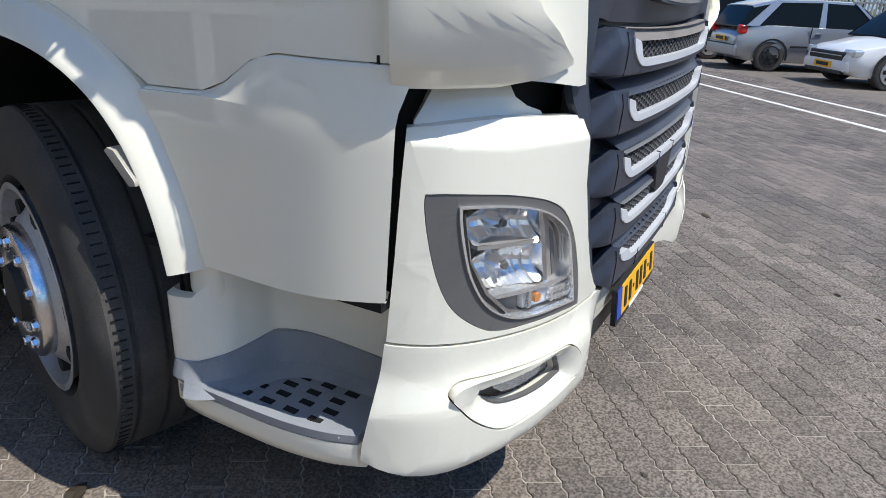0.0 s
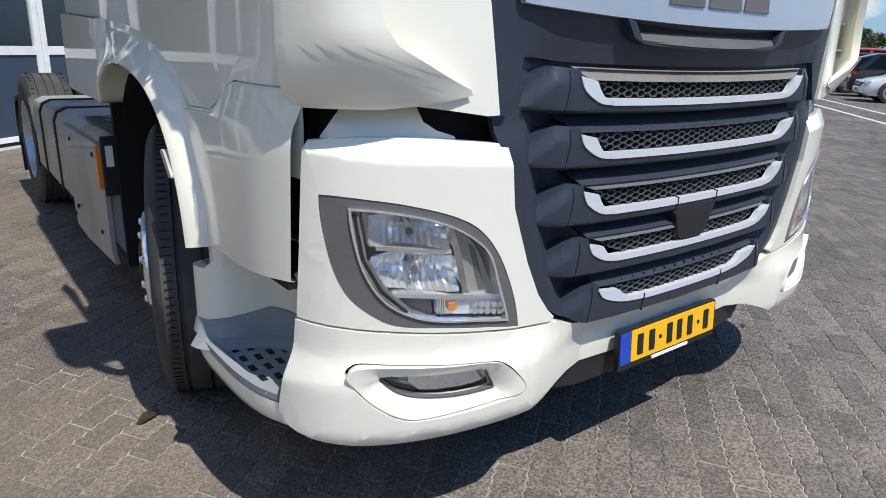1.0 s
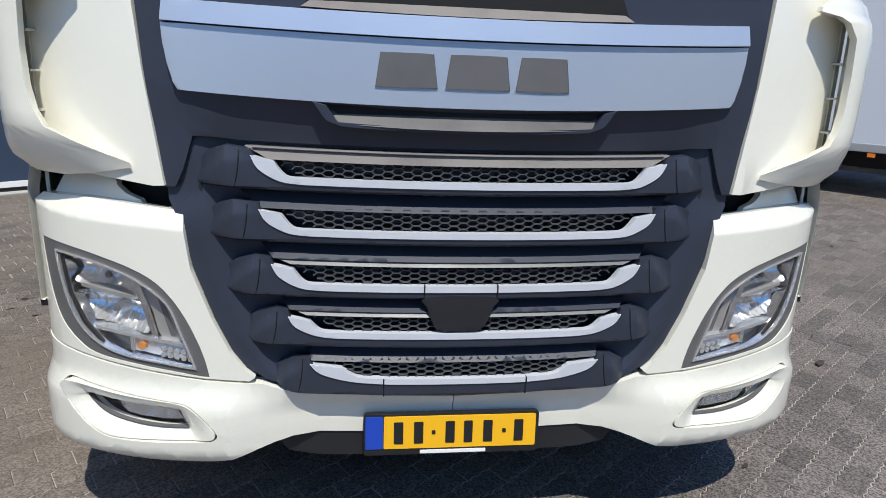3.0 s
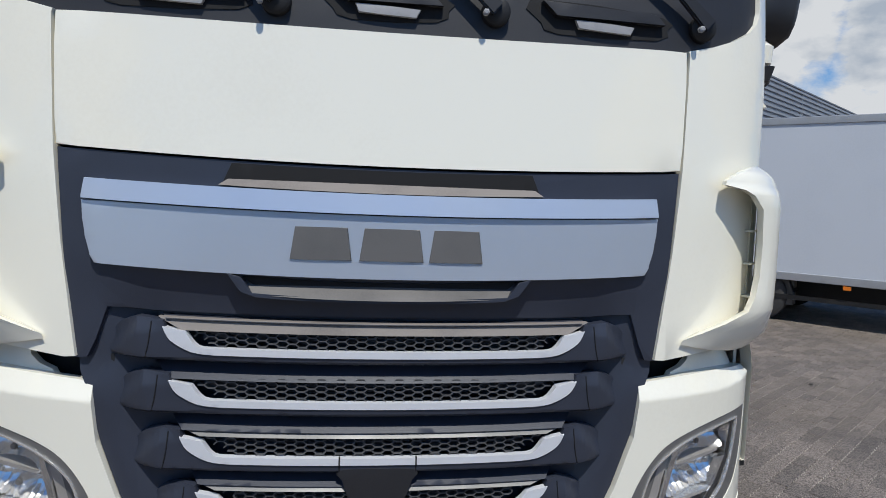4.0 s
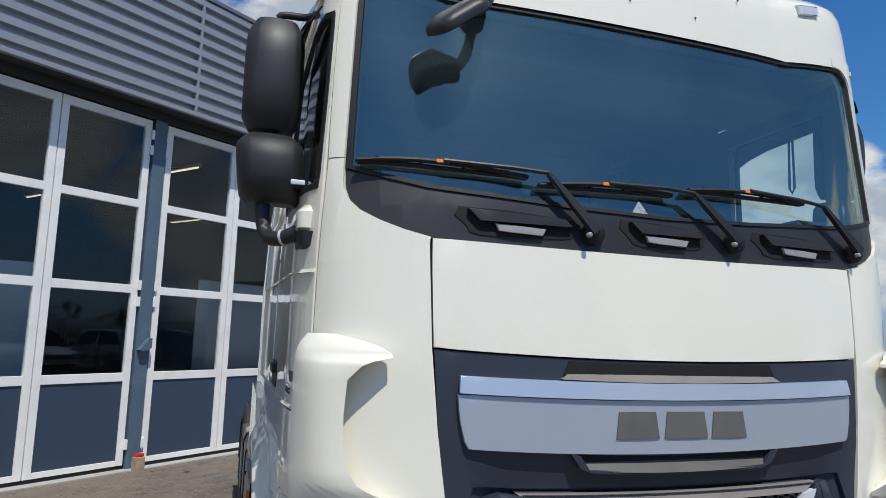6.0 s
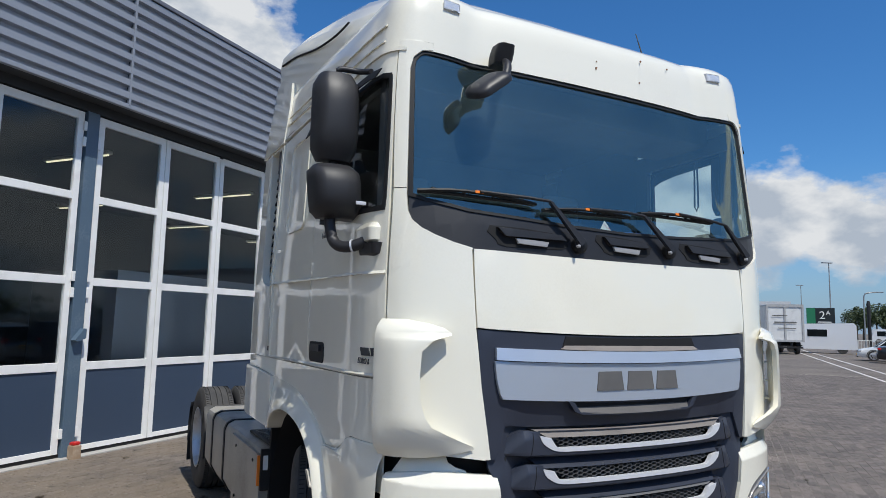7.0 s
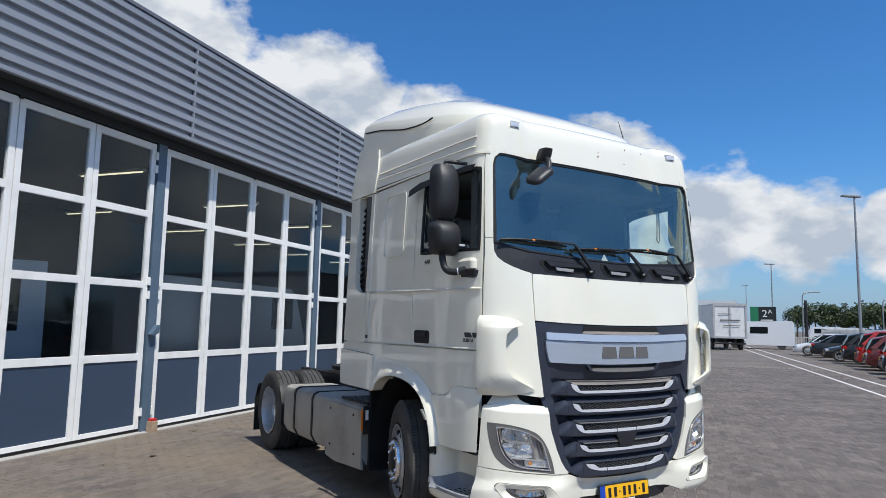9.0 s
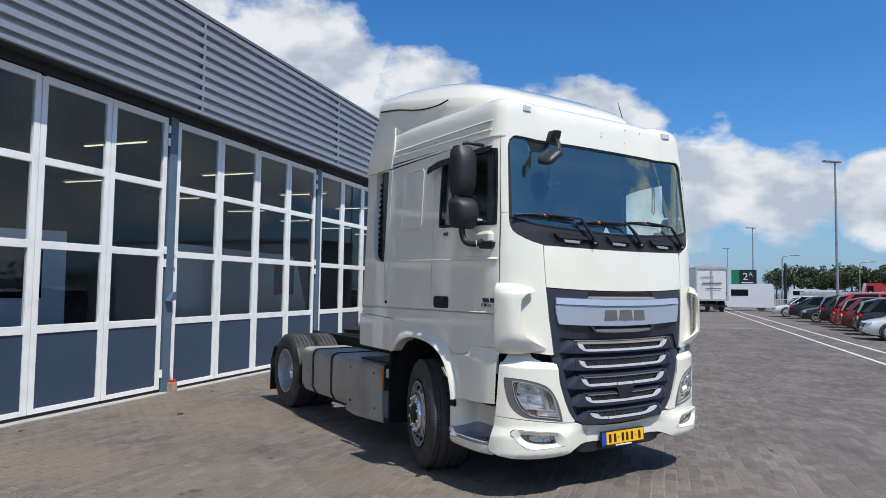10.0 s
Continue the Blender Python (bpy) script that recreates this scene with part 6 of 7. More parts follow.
def build_interior():
    liner = thing("cab_trim", "dark grey cab interior trim behind the windscreen", "vehicle interior", kind="structure")
    part("rear_wall", boxed(-1.17, 2.30, 1.2, 1.17, 2.34, 3.15), LINER, liner)
    part("headliner", boxed(-1.12, .45, 3.02, 1.12, 2.3, 3.05), LINER, liner)
    part("top_locker", boxed(-1.10, .50, 2.86, 1.10, .95, 3.02, bevel=.03), LINER, liner)
    for s in (-1, 1):
        a, b = sorted((s * 1.16, s * 1.19))
        part("bunk_side", boxed(a, 1.22, 1.2, b, 2.3, 3.05), LINER, liner)
        part("pillar_trim", boxed(min(s * 1.145, s * 1.175), .40, 2.2, max(s * 1.145, s * 1.175), .47, 2.95, bevel=.012), LINER, liner)
    dash = thing("dashboard", "pale grey dashboard top under the windscreen", "dashboard")
    pale = worn("dash_pale", (0.60, 0.63, 0.63), (0.50, 0.53, 0.53), 0.6)
    part("dash_top", loft([[(x, .16 + .10 * abs(x) ** 2, 2.12), (x, .20 + .10 * abs(x) ** 2, 2.165), (x, .55, 2.175), (x, .62, 2.12), (x, .62, 1.7), (x, .3, 1.7)] for x in np.linspace(-1.14, 1.14, 13)]), pale, dash)
    part("cluster_hood", boxed(.25, .45, 2.14, .95, .70, 2.235, bevel=.03), LINER, dash)
    wheel = thing("steering_wheel", "dark steering wheel behind the dashboard", "steering wheel")
    rim = bmesh.new()
    pts = [(.6 + .225 * math.cos(a), .86 + .20 * math.sin(a) * .55, 2.14 + .20 * math.sin(a) * .84) for a in [2 * math.pi * k / 36 for k in range(37)]]
    part("rim", tube(pts, .017, 8, rim), BLACK, wheel)
    part("spoke", tube([(.38, .86, 2.14), (.6, .90, 2.10), (.82, .86, 2.14)], .02, 8), BLACK, wheel)
    for x in (-.6, .6):
        seat = thing("cab_seat", "dark grey high-backed cab seat", "seat", "cab seats")
        part("backrest", boxed(x - .25, 1.30, 1.75, x + .25, 1.48, 2.42, bevel=.06, seg=3), LINER, seat)
        part("cushion", boxed(x - .26, .90, 1.60, x + .26, 1.42, 1.78, bevel=.05, seg=3), LINER, seat)
        part("headrest", boxed(x - .15, 1.33, 2.43, x + .15, 1.45, 2.63, bevel=.05, seg=3), LINER, seat)
    cloth = worn("blue_cloth", (0.03, 0.07, 0.25), (0.02, 0.05, 0.18), 0.8)
    ob = link_mesh("cloth", boxed(.10, .19, 2.166, .27, .30, 2.205, bevel=.012), cloth)
    tagged(ob, "folded blue cloth lying on the dashboard", "cloth")
    tri = bmesh.new()
    v = [tri.verts.new(p) for p in ((-.10, .185, 2.166), (.02, .185, 2.166), (-.04, .20, 2.25))]
    w = [tri.verts.new((p.co.x, p.co.y + .004, p.co.z)) for p in v]
    tri.faces.new(v)
    tri.faces.new(w[::-1])
    for k in range(3):
        tri.faces.new((v[k], v[(k + 1) % 3], w[(k + 1) % 3], w[k]))
    pn = link_mesh("pennant", tri, worn("pennant_mix", (0.7, 0.66, 0.6), (0.45, 0.12, 0.10), 0.6, scale=30, lo=.4, hi=.6))
    tagged(pn, "small white and red pennant standing on the dashboard", "pennant")
    box_ = link_mesh("dash_box", boxed(.70, .20, 2.166, .86, .29, 2.245, bevel=.01), COWL)
    tagged(box_, "small black device on the dashboard", "device")
    st = link_mesh("window_strap", tube([(1.12, .62, 2.80), (1.12, .615, 2.50), (1.12, .63, 2.475), (1.12, .645, 2.50), (1.12, .64, 2.80)], .006, 6), BLACK)
    tagged(st, "black strap loop hanging in the side window", "strap")


for s_ in (-1, 1):
    build_mirrors(s_)
build_front_mirror()
build_wipers()
build_grabs()
build_interior()


# ---- cars, fences and the far yard ----
GLASSCAR = principled("car_glass", (0.008, 0.011, 0.012), 0.08, 0, 0, 0.12)
CARTRIM = principled("car_trim", (0.015, 0.015, 0.016), 0.5)
ALLOY = principled("alloy", (0.55, 0.56, 0.58), 0.3, 0.8)
TAIL = principled("tail_red", (0.55, 0.015, 0.012), 0.15)
HEADL = principled("head_clear", (0.75, 0.78, 0.8), 0.08, 0.6)


def car_paint(name, col, metal=0.3):
    return principled(name, col, 0.3, metal, 0.8)


PAINTS = {
    "silver": car_paint("silver_car_paint", (0.38, 0.39, 0.41), 0.6), "white": car_paint("white_car_paint", (0.75, 0.76, 0.78), 0.0),
    "black": car_paint("black_car_paint", (0.012, 0.013, 0.016)), "navy": car_paint("navy_car_paint", (0.015, 0.02, 0.045)),
    "red": car_paint("red_car_paint", (0.45, 0.02, 0.018), 0.1), "maroon": car_paint("maroon_car_paint", (0.14, 0.018, 0.02), 0.2),
    "graphite": car_paint("graphite_car_paint", (0.055, 0.055, 0.06), 0.4),
}


def build_car(paint, label, L=4.0, W=1.70, H=1.47, hatch=True, dark_wheels=False):
    """A car about the origin, nose towards -y."""
    car = thing("car", label, "car", "parked cars")
    body_mat = PAINTS[paint]
    y0, y1 = -L / 2, L / 2
    belt = H * .62
    # stations: y fraction, bottom z, hood/belt z, half width factor
    st = [(0.0, .30, .50, .72), (.015, .24, .60, .84), (.06, .20, .68, .93), (.16, .19, .76, .985), (.27, .18, belt, 1.0), (.45, .18, belt + .01, 1.0), (.65, .18, belt + .02, 1.0), (.80, .19, belt + .03, .99), (.93, .21, belt + .03 if hatch else belt + .02, .95), (.985, .24, .72 if hatch else belt - .02, .88), (1.0, .32, .58, .76)]
    secs = []
    for f, zb, zt, wf in st:
        y = y0 + L * f
        w = W / 2 * wf
        half = [(w * .90, zb), (w * .97, zb + .10), (w, zb + (zt - zb) * .45), (w * .985, zb + (zt - zb) * .72), (w * .94, zt - .02), (w * .88, zt), (w * .5, zt + .035), (0, zt + .05)]
        secs.append([(x, y, z) for x, z in half] + [(-x, y, z) for x, z in half[-2::-1]])
    part("body", loft(secs), body_mat, car, smooth=50)
    # greenhouse
    cs = [(.20, belt - .06, .02, .80), (.33, belt - .02, .80, .77), (.40, belt, .97, .75), (.58, belt, 1.0, .75), (.80 if hatch else .70, belt, .96, .74), (.93 if hatch else .80, belt, .72 if hatch else .6, .74), (.985 if hatch else .92, belt - .05, .05, .78)]
    g = []
    for f, zb, hf, wf in cs:
        y = y0 + L * f
        zt = zb + (H - .035 - belt) * hf
        wt = W / 2 * (wf + .10 * (1 - hf))
        g.append([(W / 2 * .92, y, zb), (W / 2 * .90, y, zb + .02), (wt, y, zt - .01), (wt * .85, y, zt + .012), (0, y, zt + .02), (-wt * .85, y, zt + .012), (-wt, y, zt - .01), (-W / 2 * .90, y, zb + .02), (-W / 2 * .92, y, zb)])
    part("window_band", loft(g), GLASSCAR, car, smooth=30)
    # roof skin and pillars in body colour
    r = []
    for f, zb, hf, wf in cs[1:6]:
        y = y0 + L * f
        zt = zb + (H - .035 - belt) * hf
        wt = W / 2 * (wf + .10 * (1 - hf)) + .006
        r.append([(wt, y, zt - .03), (wt * .985, y, zt + .008), (wt * .85, y, zt + .028), (0, y, zt + .036), (-wt * .85, y, zt + .028), (-wt * .985, y, zt + .008), (-wt, y, zt - .03), (0, y, zt - .03)])
    part("roof", loft(r[1:5]), body_mat, car, smooth=50)
    for s in (-1, 1):
        for f0, f1, fw in ((.24, .385, .05), (.56, .555, .07), (.93 if hatch else .82, .80 if hatch else .70, .13)):
            yb, yt = y0 + L * f0, y0 + L * f1
            zt = H - .05
            a = [(s * W / 2 * .925, yb - fw, belt), (s * W / 2 * .925, yb + fw, belt), (s * W / 2 * .775, yt + fw * .7, zt), (s * W / 2 * .775, yt - fw * .7, zt)]
            bm = loft([a, [(x - s * .03, y, z) for x, y, z in a]])
            part("pillar", bm, body_mat, car)
        part("door_mirror", boxed(s * W * .53 - .09, y0 + L * .33, belt, s * W * .53 + .09, y0 + L * .33 + .1, belt + .13, bevel=.03), body_mat, car)
        part("door_seam", boxed(s * W / 2 * .99 - .012, y0 + L * .36, .38, s * W / 2 * .99 + .012, y0 + L * .36 + .008, belt), CARTRIM, car)
        part("door_seam", boxed(s * W / 2 * .99 - .012, y0 + L * .62, .38, s * W / 2 * .99 + .012, y0 + L * .62 + .008, belt), CARTRIM, car)
        part("rub_strip", boxed(s * W / 2 - .012, y0 + L * .28, .50, s * W / 2 + .012, y0 + L * .72, .54, bevel=.006), CARTRIM, car)
        part("door_handle", boxed(s * W / 2 - .02, y0 + L * .56, .78, s * W / 2 + .02, y0 + L * .60, .805, bevel=.008), body_mat, car)
        a0, a1 = sorted((s * W * .25, s * W * .44))
        part("headlight", boxed(a0, y0 + .04, .53, a1, y0 + .24, .655, bevel=.035, seg=3), HEADL, car)
        a0, a1 = sorted((s * W * .345, s * W * .452))
        part("tail_light", boxed(a0, y1 - .20, .74, a1, y1 - .035, .92 if hatch else .86, bevel=.035, seg=3), TAIL, car)
        for f in (.185, .815):
            wy = y0 + L * f
            bm = lathe([(-.10, .20), (-.105, .28), (-.09, .31), (.09, .31), (.105, .28), (.10, .20)], 28)
            bmesh.ops.translate(bm, verts=bm.verts[:], vec=(s * (W / 2 - .115), wy, .31))
            wh = part("wheel", bm, RUBBER, car)
            o = s * (W / 2 - .005)
            bm = lathe([(o - s * .05, .205), (o, .215), (o, .195), (o - s * .03, .19), (o - s * .02, .05), (o, .045), (o, .002)], 28)
            bmesh.ops.translate(bm, verts=bm.verts[:], vec=(0, wy, .31))
            rim = part("rim", bm, CARTRIM if dark_wheels else ALLOY, wh)
            for k in range(6):
                a = 2 * math.pi * k / 6
                bm = lathe([(o - s * .028, .038), (o - s * .018, .036)], 10)
                bmesh.ops.translate(bm, verts=bm.verts[:], vec=(0, wy + .125 * math.cos(a), .31 + .125 * math.sin(a)))
                part("rim_gap", bm, VOID, rim)
            arch_ = lathe([(s * (W / 2 - .01), .36), (s * (W / 2 + .004), .36), (s * (W / 2 + .004), .325), (s * (W / 2 - .01), .325)], 28)
            bmesh.ops.translate(arch_, verts=arch_.verts[:], vec=(0, wy, .31))
            bmesh.ops.bisect_plane(arch_, geom=arch_.verts[:] + arch_.edges[:] + arch_.faces[:], plane_co=(0, 0, .24), plane_no=(0, 0, 1), clear_inner=True)
            part("wheel_arch", arch_, CARTRIM, car)
    part("front_bumper", boxed(-W * .40, y0 - .02, .26, W * .40, y0 + .12, .46, bevel=.05), body_mat, car)
    part("grille", boxed(-W * .31, y0 - .012, .45, W * .31, y0 + .14, .60, bevel=.03, seg=3), CARTRIM, car)
    part("grille_bar", boxed(-W * .29, y0 - .020, .53, W * .29, y0 + .05, .545, bevel=.005), ALLOY, car)
    part("lower_intake", boxed(-W * .34, y0 - .03, .22, W * .34, y0 + .05, .29, bevel=.02), CARTRIM, car)
    part("rear_bumper", boxed(-W * .43, y1 - .14, .28, W * .43, y1 + .03, .54, bevel=.05), body_mat, car)
    part("rear_trim", boxed(-W * .42, y1 - .1, .50, W * .42, y1 + .034, .525, bevel=.006), CARTRIM, car)
    for y, sgn in ((y0, -1), (y1, 1)):
        yy = y + sgn * (.035 if sgn > 0 else .025)
        a, b = sorted((yy, yy + sgn * .012))
        zc = .37 if sgn < 0 else .62
        part("plate", boxed(-.26, a - .0, zc - .055, .26, b, zc + .055), YELLOW, car)
        part("plate_bar", boxed(-.19, min(a, b) - .004, zc - .03, .19, max(a, b) + .004, zc + .03), INK, car)
    return car


def park(paint, label, s, n, out, **k):
    """out: True when the nose points to the lane."""
    c = build_car(paint, label, **k)
    L = k.get("L", 4.0)
    c.matrix_world = YARD @ pose(s, n - L / 2, 0, 0, 0, 172 if out else -8)


park("white", "small white hatchback parked nose towards the lane", 6.2, -15.0, True)
park("silver", "silver-grey three-door hatchback with black wheels, tail to the lane", 9.0, -14.6, False, dark_wheels=True, H=1.46, W=1.65)
park("graphite", "dark grey hatchback parked with its tail to the lane", 11.7, -14.8, False, H=1.5)
park("white", "white crossover car parked nose to the lane", 19.1, -14.3, True, L=4.2, H=1.6, W=1.8)
park("black", "black hatchback parked tail to the lane", 22.1, -14.8, False, H=1.5)
park("maroon", "dark red hatchback parked tail to the lane", 25.0, -14.9, False, H=1.52)
park("red", "bright red tall car in the parking row", 27.8, -15.2, False, H=1.7, L=4.3)
park("black", "black off-road car parked tail to the lane", 30.7, -15.2, False, H=1.6, L=4.2)
park("black", "black small car with bright alloy wheels", 33.6, -14.9, True, L=3.8, H=1.42)
park("black", "black saloon car parked tail to the lane", 38.2, -15.0, False, hatch=False, L=4.6, H=1.44)
park("white", "white saloon car parked nose to the lane", 41.3, -14.5, True, hatch=False, L=4.5, H=1.44)

FENCEW = worn("fence_white", (0.62, 0.62, 0.60), (0.48, 0.48, 0.46), 0.5)


def build_fence():
    """Pale steel palisade behind the cars, panel by panel."""
    slat = boxed(-.035, -.01, .12, .035, .01, 1.75, bevel=.004)
    me = bpy.data.meshes.new("slat")
    slat.to_mesh(me)
    slat.free()
    me.materials.append(FENCEW)
    for k in range(-4, 25):
        s0 = k * 2.75
        p = thing("fence_panel", "pale steel palisade fence panel with pointed slats", "fence", "yard fence")
        p.matrix_world = YARD @ pose(s0, -21.0, 0)
        part("post", boxed(-.05, -.05, 0, .05, .05, 1.8, bevel=.006), FENCEW, p)
        for z in (.45, 1.45):
            part("rail", boxed(.05, .012, z, 2.70, .05, z + .05), FENCEW, p)
        if 1 <= k <= 12:
            for i in range(18):
                o = new("slat", me)
                o.parent = p
                o.matrix_local = pose(.14 + i * .148, 0, 0)
        else:
            bm = bmesh.new()
            for i in range(18):
                box(bm, .105 + i * .148, -.01, .12, .175 + i * .148, .01, 1.75)
            tagged(part("slats", bm, FENCEW, p), kind="stuff")
    # low white barrier across the far end of the yard
    for k in range(14):
        b = thing("barrier_panel", "low white tubular barrier panel", "barrier", "far barrier")
        b.matrix_world = YARD @ pose(60, -8 - k * 2.0, 0, 0, 0, -90)
        part("top_rail", tube([(0, 0, 1.0), (2.0, 0, 1.0)], .03, 6), FENCEW, b)
        part("low_rail", tube([(0, 0, .25), (2.0, 0, .25)], .025, 6), FENCEW, b)
        bm = bmesh.new()
        for i in range(10):
            box(bm, i * .2, -.012, .25, i * .2 + .03, .012, 1.0)
        tagged(part("infill", bm, FENCEW, b), kind="stuff")


build_fence()


def leaf_material(name, a, b):
    m = principled(name, a, 0.6)
    nt = m.node_tree
    g = nt.nodes.new("ShaderNodeNewGeometry")
    r = nt.nodes.new("ShaderNodeValToRGB")
    r.color_ramp.elements[0].color, r.color_ramp.elements[1].color = (*a, 1), (*b, 1)
    nt.links.new(g.outputs["Random Per Island"], r.inputs[0])
    nt.links.new(r.outputs[0], nt.nodes["Principled BSDF"].inputs["Base Color"])
    return m


LEAF = leaf_material("foliage", (0.018, 0.035, 0.010), (0.07, 0.10, 0.03))
BARK = worn("bark", (0.10, 0.08, 0.06), (0.05, 0.04, 0.03), 0.9)
SHRUB = leaf_material("shrub_leaf", (0.05, 0.08, 0.02), (0.17, 0.20, 0.08))


def leaves(bm, rng, c, rad, n, size):
    for _ in range(n):
        d = Vector((rng.gauss(0, 1), rng.gauss(0, 1), rng.gauss(0, 1))).normalized() * rad * rng.random() ** .4
        p = Vector(c) + Vector((d.x, d.y, d.z * .85))
        a, b = Vector((rng.uniform(-1, 1), rng.uniform(-1, 1), rng.uniform(-.6, 1))).normalized(), Vector((rng.uniform(-1, 1), rng.uniform(-1, 1), rng.uniform(-1, 1))).normalized()
        k = size * rng.uniform(.6, 1.3)
        vs = [bm.verts.new(p + a * k * i + b * k * j) for i, j in ((-1, -.5), (.4, -.7), (1, .3), (-.2, .8))]
        bm.faces.new(vs)


def build_trees():
    rng = random.Random(5)
    base = Vector((-4.49, -3.97, 0))
    for k in range(22):
        az = radians(59.7 + k * .42 + rng.uniform(-.1, .1))
        d = 165 + rng.uniform(-8, 8)
        p = base + Vector((math.sin(az), math.cos(az), 0)) * d
        h = rng.uniform(6.2, 7.8)
        t = thing("tree", "dense green broadleaf tree in a distant row", "tree", "distant trees")
        t.matrix_world = Matrix.Translation(p)
        part("trunk", tube([(0, 0, 0), (.1, 0, h * .35), (0, .1, h * .6)], [.22, .16, .08], 7), BARK, t)
        bm = bmesh.new()
        for _ in range(13):
            c = (rng.uniform(-1.9, 1.9), rng.uniform(-1.5, 1.5), h * rng.uniform(.40, .92))
            leaves(bm, rng, c, rng.uniform(.8, 1.3), 90, .22)
        part("crown", bm, LEAF, t, smooth=0)
    # taller trees added out of view beyond the fence, to darken the panes' reflections
    for k in range(12):
        h = rng.uniform(4.6, 6.0)
        t = thing("tree", "unseen dark green tree added to darken the pane reflections", "tree", "trees behind fence")
        t.matrix_world = YARD @ pose(-34 + k * 3.2 + rng.uniform(-.5, .5), -27 + rng.uniform(-1, 1), 0)
        part("trunk", tube([(0, 0, 0), (.1, 0, h * .35), (0, .1, h * .6)], [.18, .13, .06], 7), BARK, t)
        bm = bmesh.new()
        for _ in range(9):
            leaves(bm, rng, (rng.uniform(-1.5, 1.5), rng.uniform(-1.0, 1.0), h * rng.uniform(.2, .86)), rng.uniform(.9, 1.4), 60, .26)
        part("crown", bm, LEAF, t, smooth=0)
    # shrubs behind the palisade
    for k in range(16):
        s = -2 + k * 1.9
        t = thing("shrub", "leafy green shrub behind the palisade fence", "shrub", "shrubs behind fence")
        t.matrix_world = YARD @ pose(s, -23.2 + rng.uniform(-.5, .5), 0)
        part("stem", tube([(0, 0, 0), (0, .05, .9)], [.06, .03], 6), BARK, t)
        bm = bmesh.new()
        for _ in range(6):
            leaves(bm, rng, (rng.uniform(-.9, .9), rng.uniform(-.5, .5), rng.uniform(.6, 2.2)), rng.uniform(.5, .9), 70, .12)
        part("crown", bm, SHRUB, t, smooth=0)


build_trees()


def build_lamps():
    steel = worn("galvanised", (0.30, 0.31, 0.32), (0.24, 0.25, 0.26), 0.5, 0.4)
    for x, y, h, yaw in ((45.2, 20.5, 11.1, -20), (82.1, 49.9, 10.5, -20), (120.3, 79.3, 10.5, -20)):
        l = thing("street_lamp", "tall grey steel street lamp with flat heads", "street lamp", "yard lamps")
        l.matrix_world = pose(x, y, 0, 0, 0, yaw)
        part("mast", tube([(0, 0, 0), (0, 0, h)], [.11, .06], 10), steel, l)
        part("head", boxed(-1.0, -.18, h, .45, .18, h + .13, bevel=.04), steel, l)
    for az, d, h, sx in ((60.15, 95, 6.3, 1), (65.2, 110, 6.0, 1)):
        x, y = -4.49 + d * math.sin(radians(az)), -3.97 + d * math.cos(radians(az))
        l = thing("street_lamp", "slim grey street lamp with a curved arm", "street lamp", "yard lamps")
        l.matrix_world = pose(x, y, 0, 0, 0, -40)
        part("mast", tube(catmull([(0, 0, 0), (0, 0, h * .8), (.1, 0, h * .96), (.5, 0, h), (1.6, 0, h + .1)], 5), .08, 8), steel, l)
        part("head", boxed(1.4, -.12, h + .02, 2.1, .12, h + .15, bevel=.03), steel, l)
    x, y = -4.49 + 72 * math.sin(radians(60.35)), -3.97 + 72 * math.cos(radians(60.35))
    c = thing("signal_post", "thick black post with a lamp on top", "post")
    c.matrix_world = pose(x, y, 0)
    part("column", tube([(0, 0, 0), (0, 0, 4.0)], .14, 12), CHASSIS, c)
    part("cap_lamp", tube([(0, 0, 4.0), (0, 0, 4.45)], [.19, .10], 10), CHASSIS, c)


build_lamps()


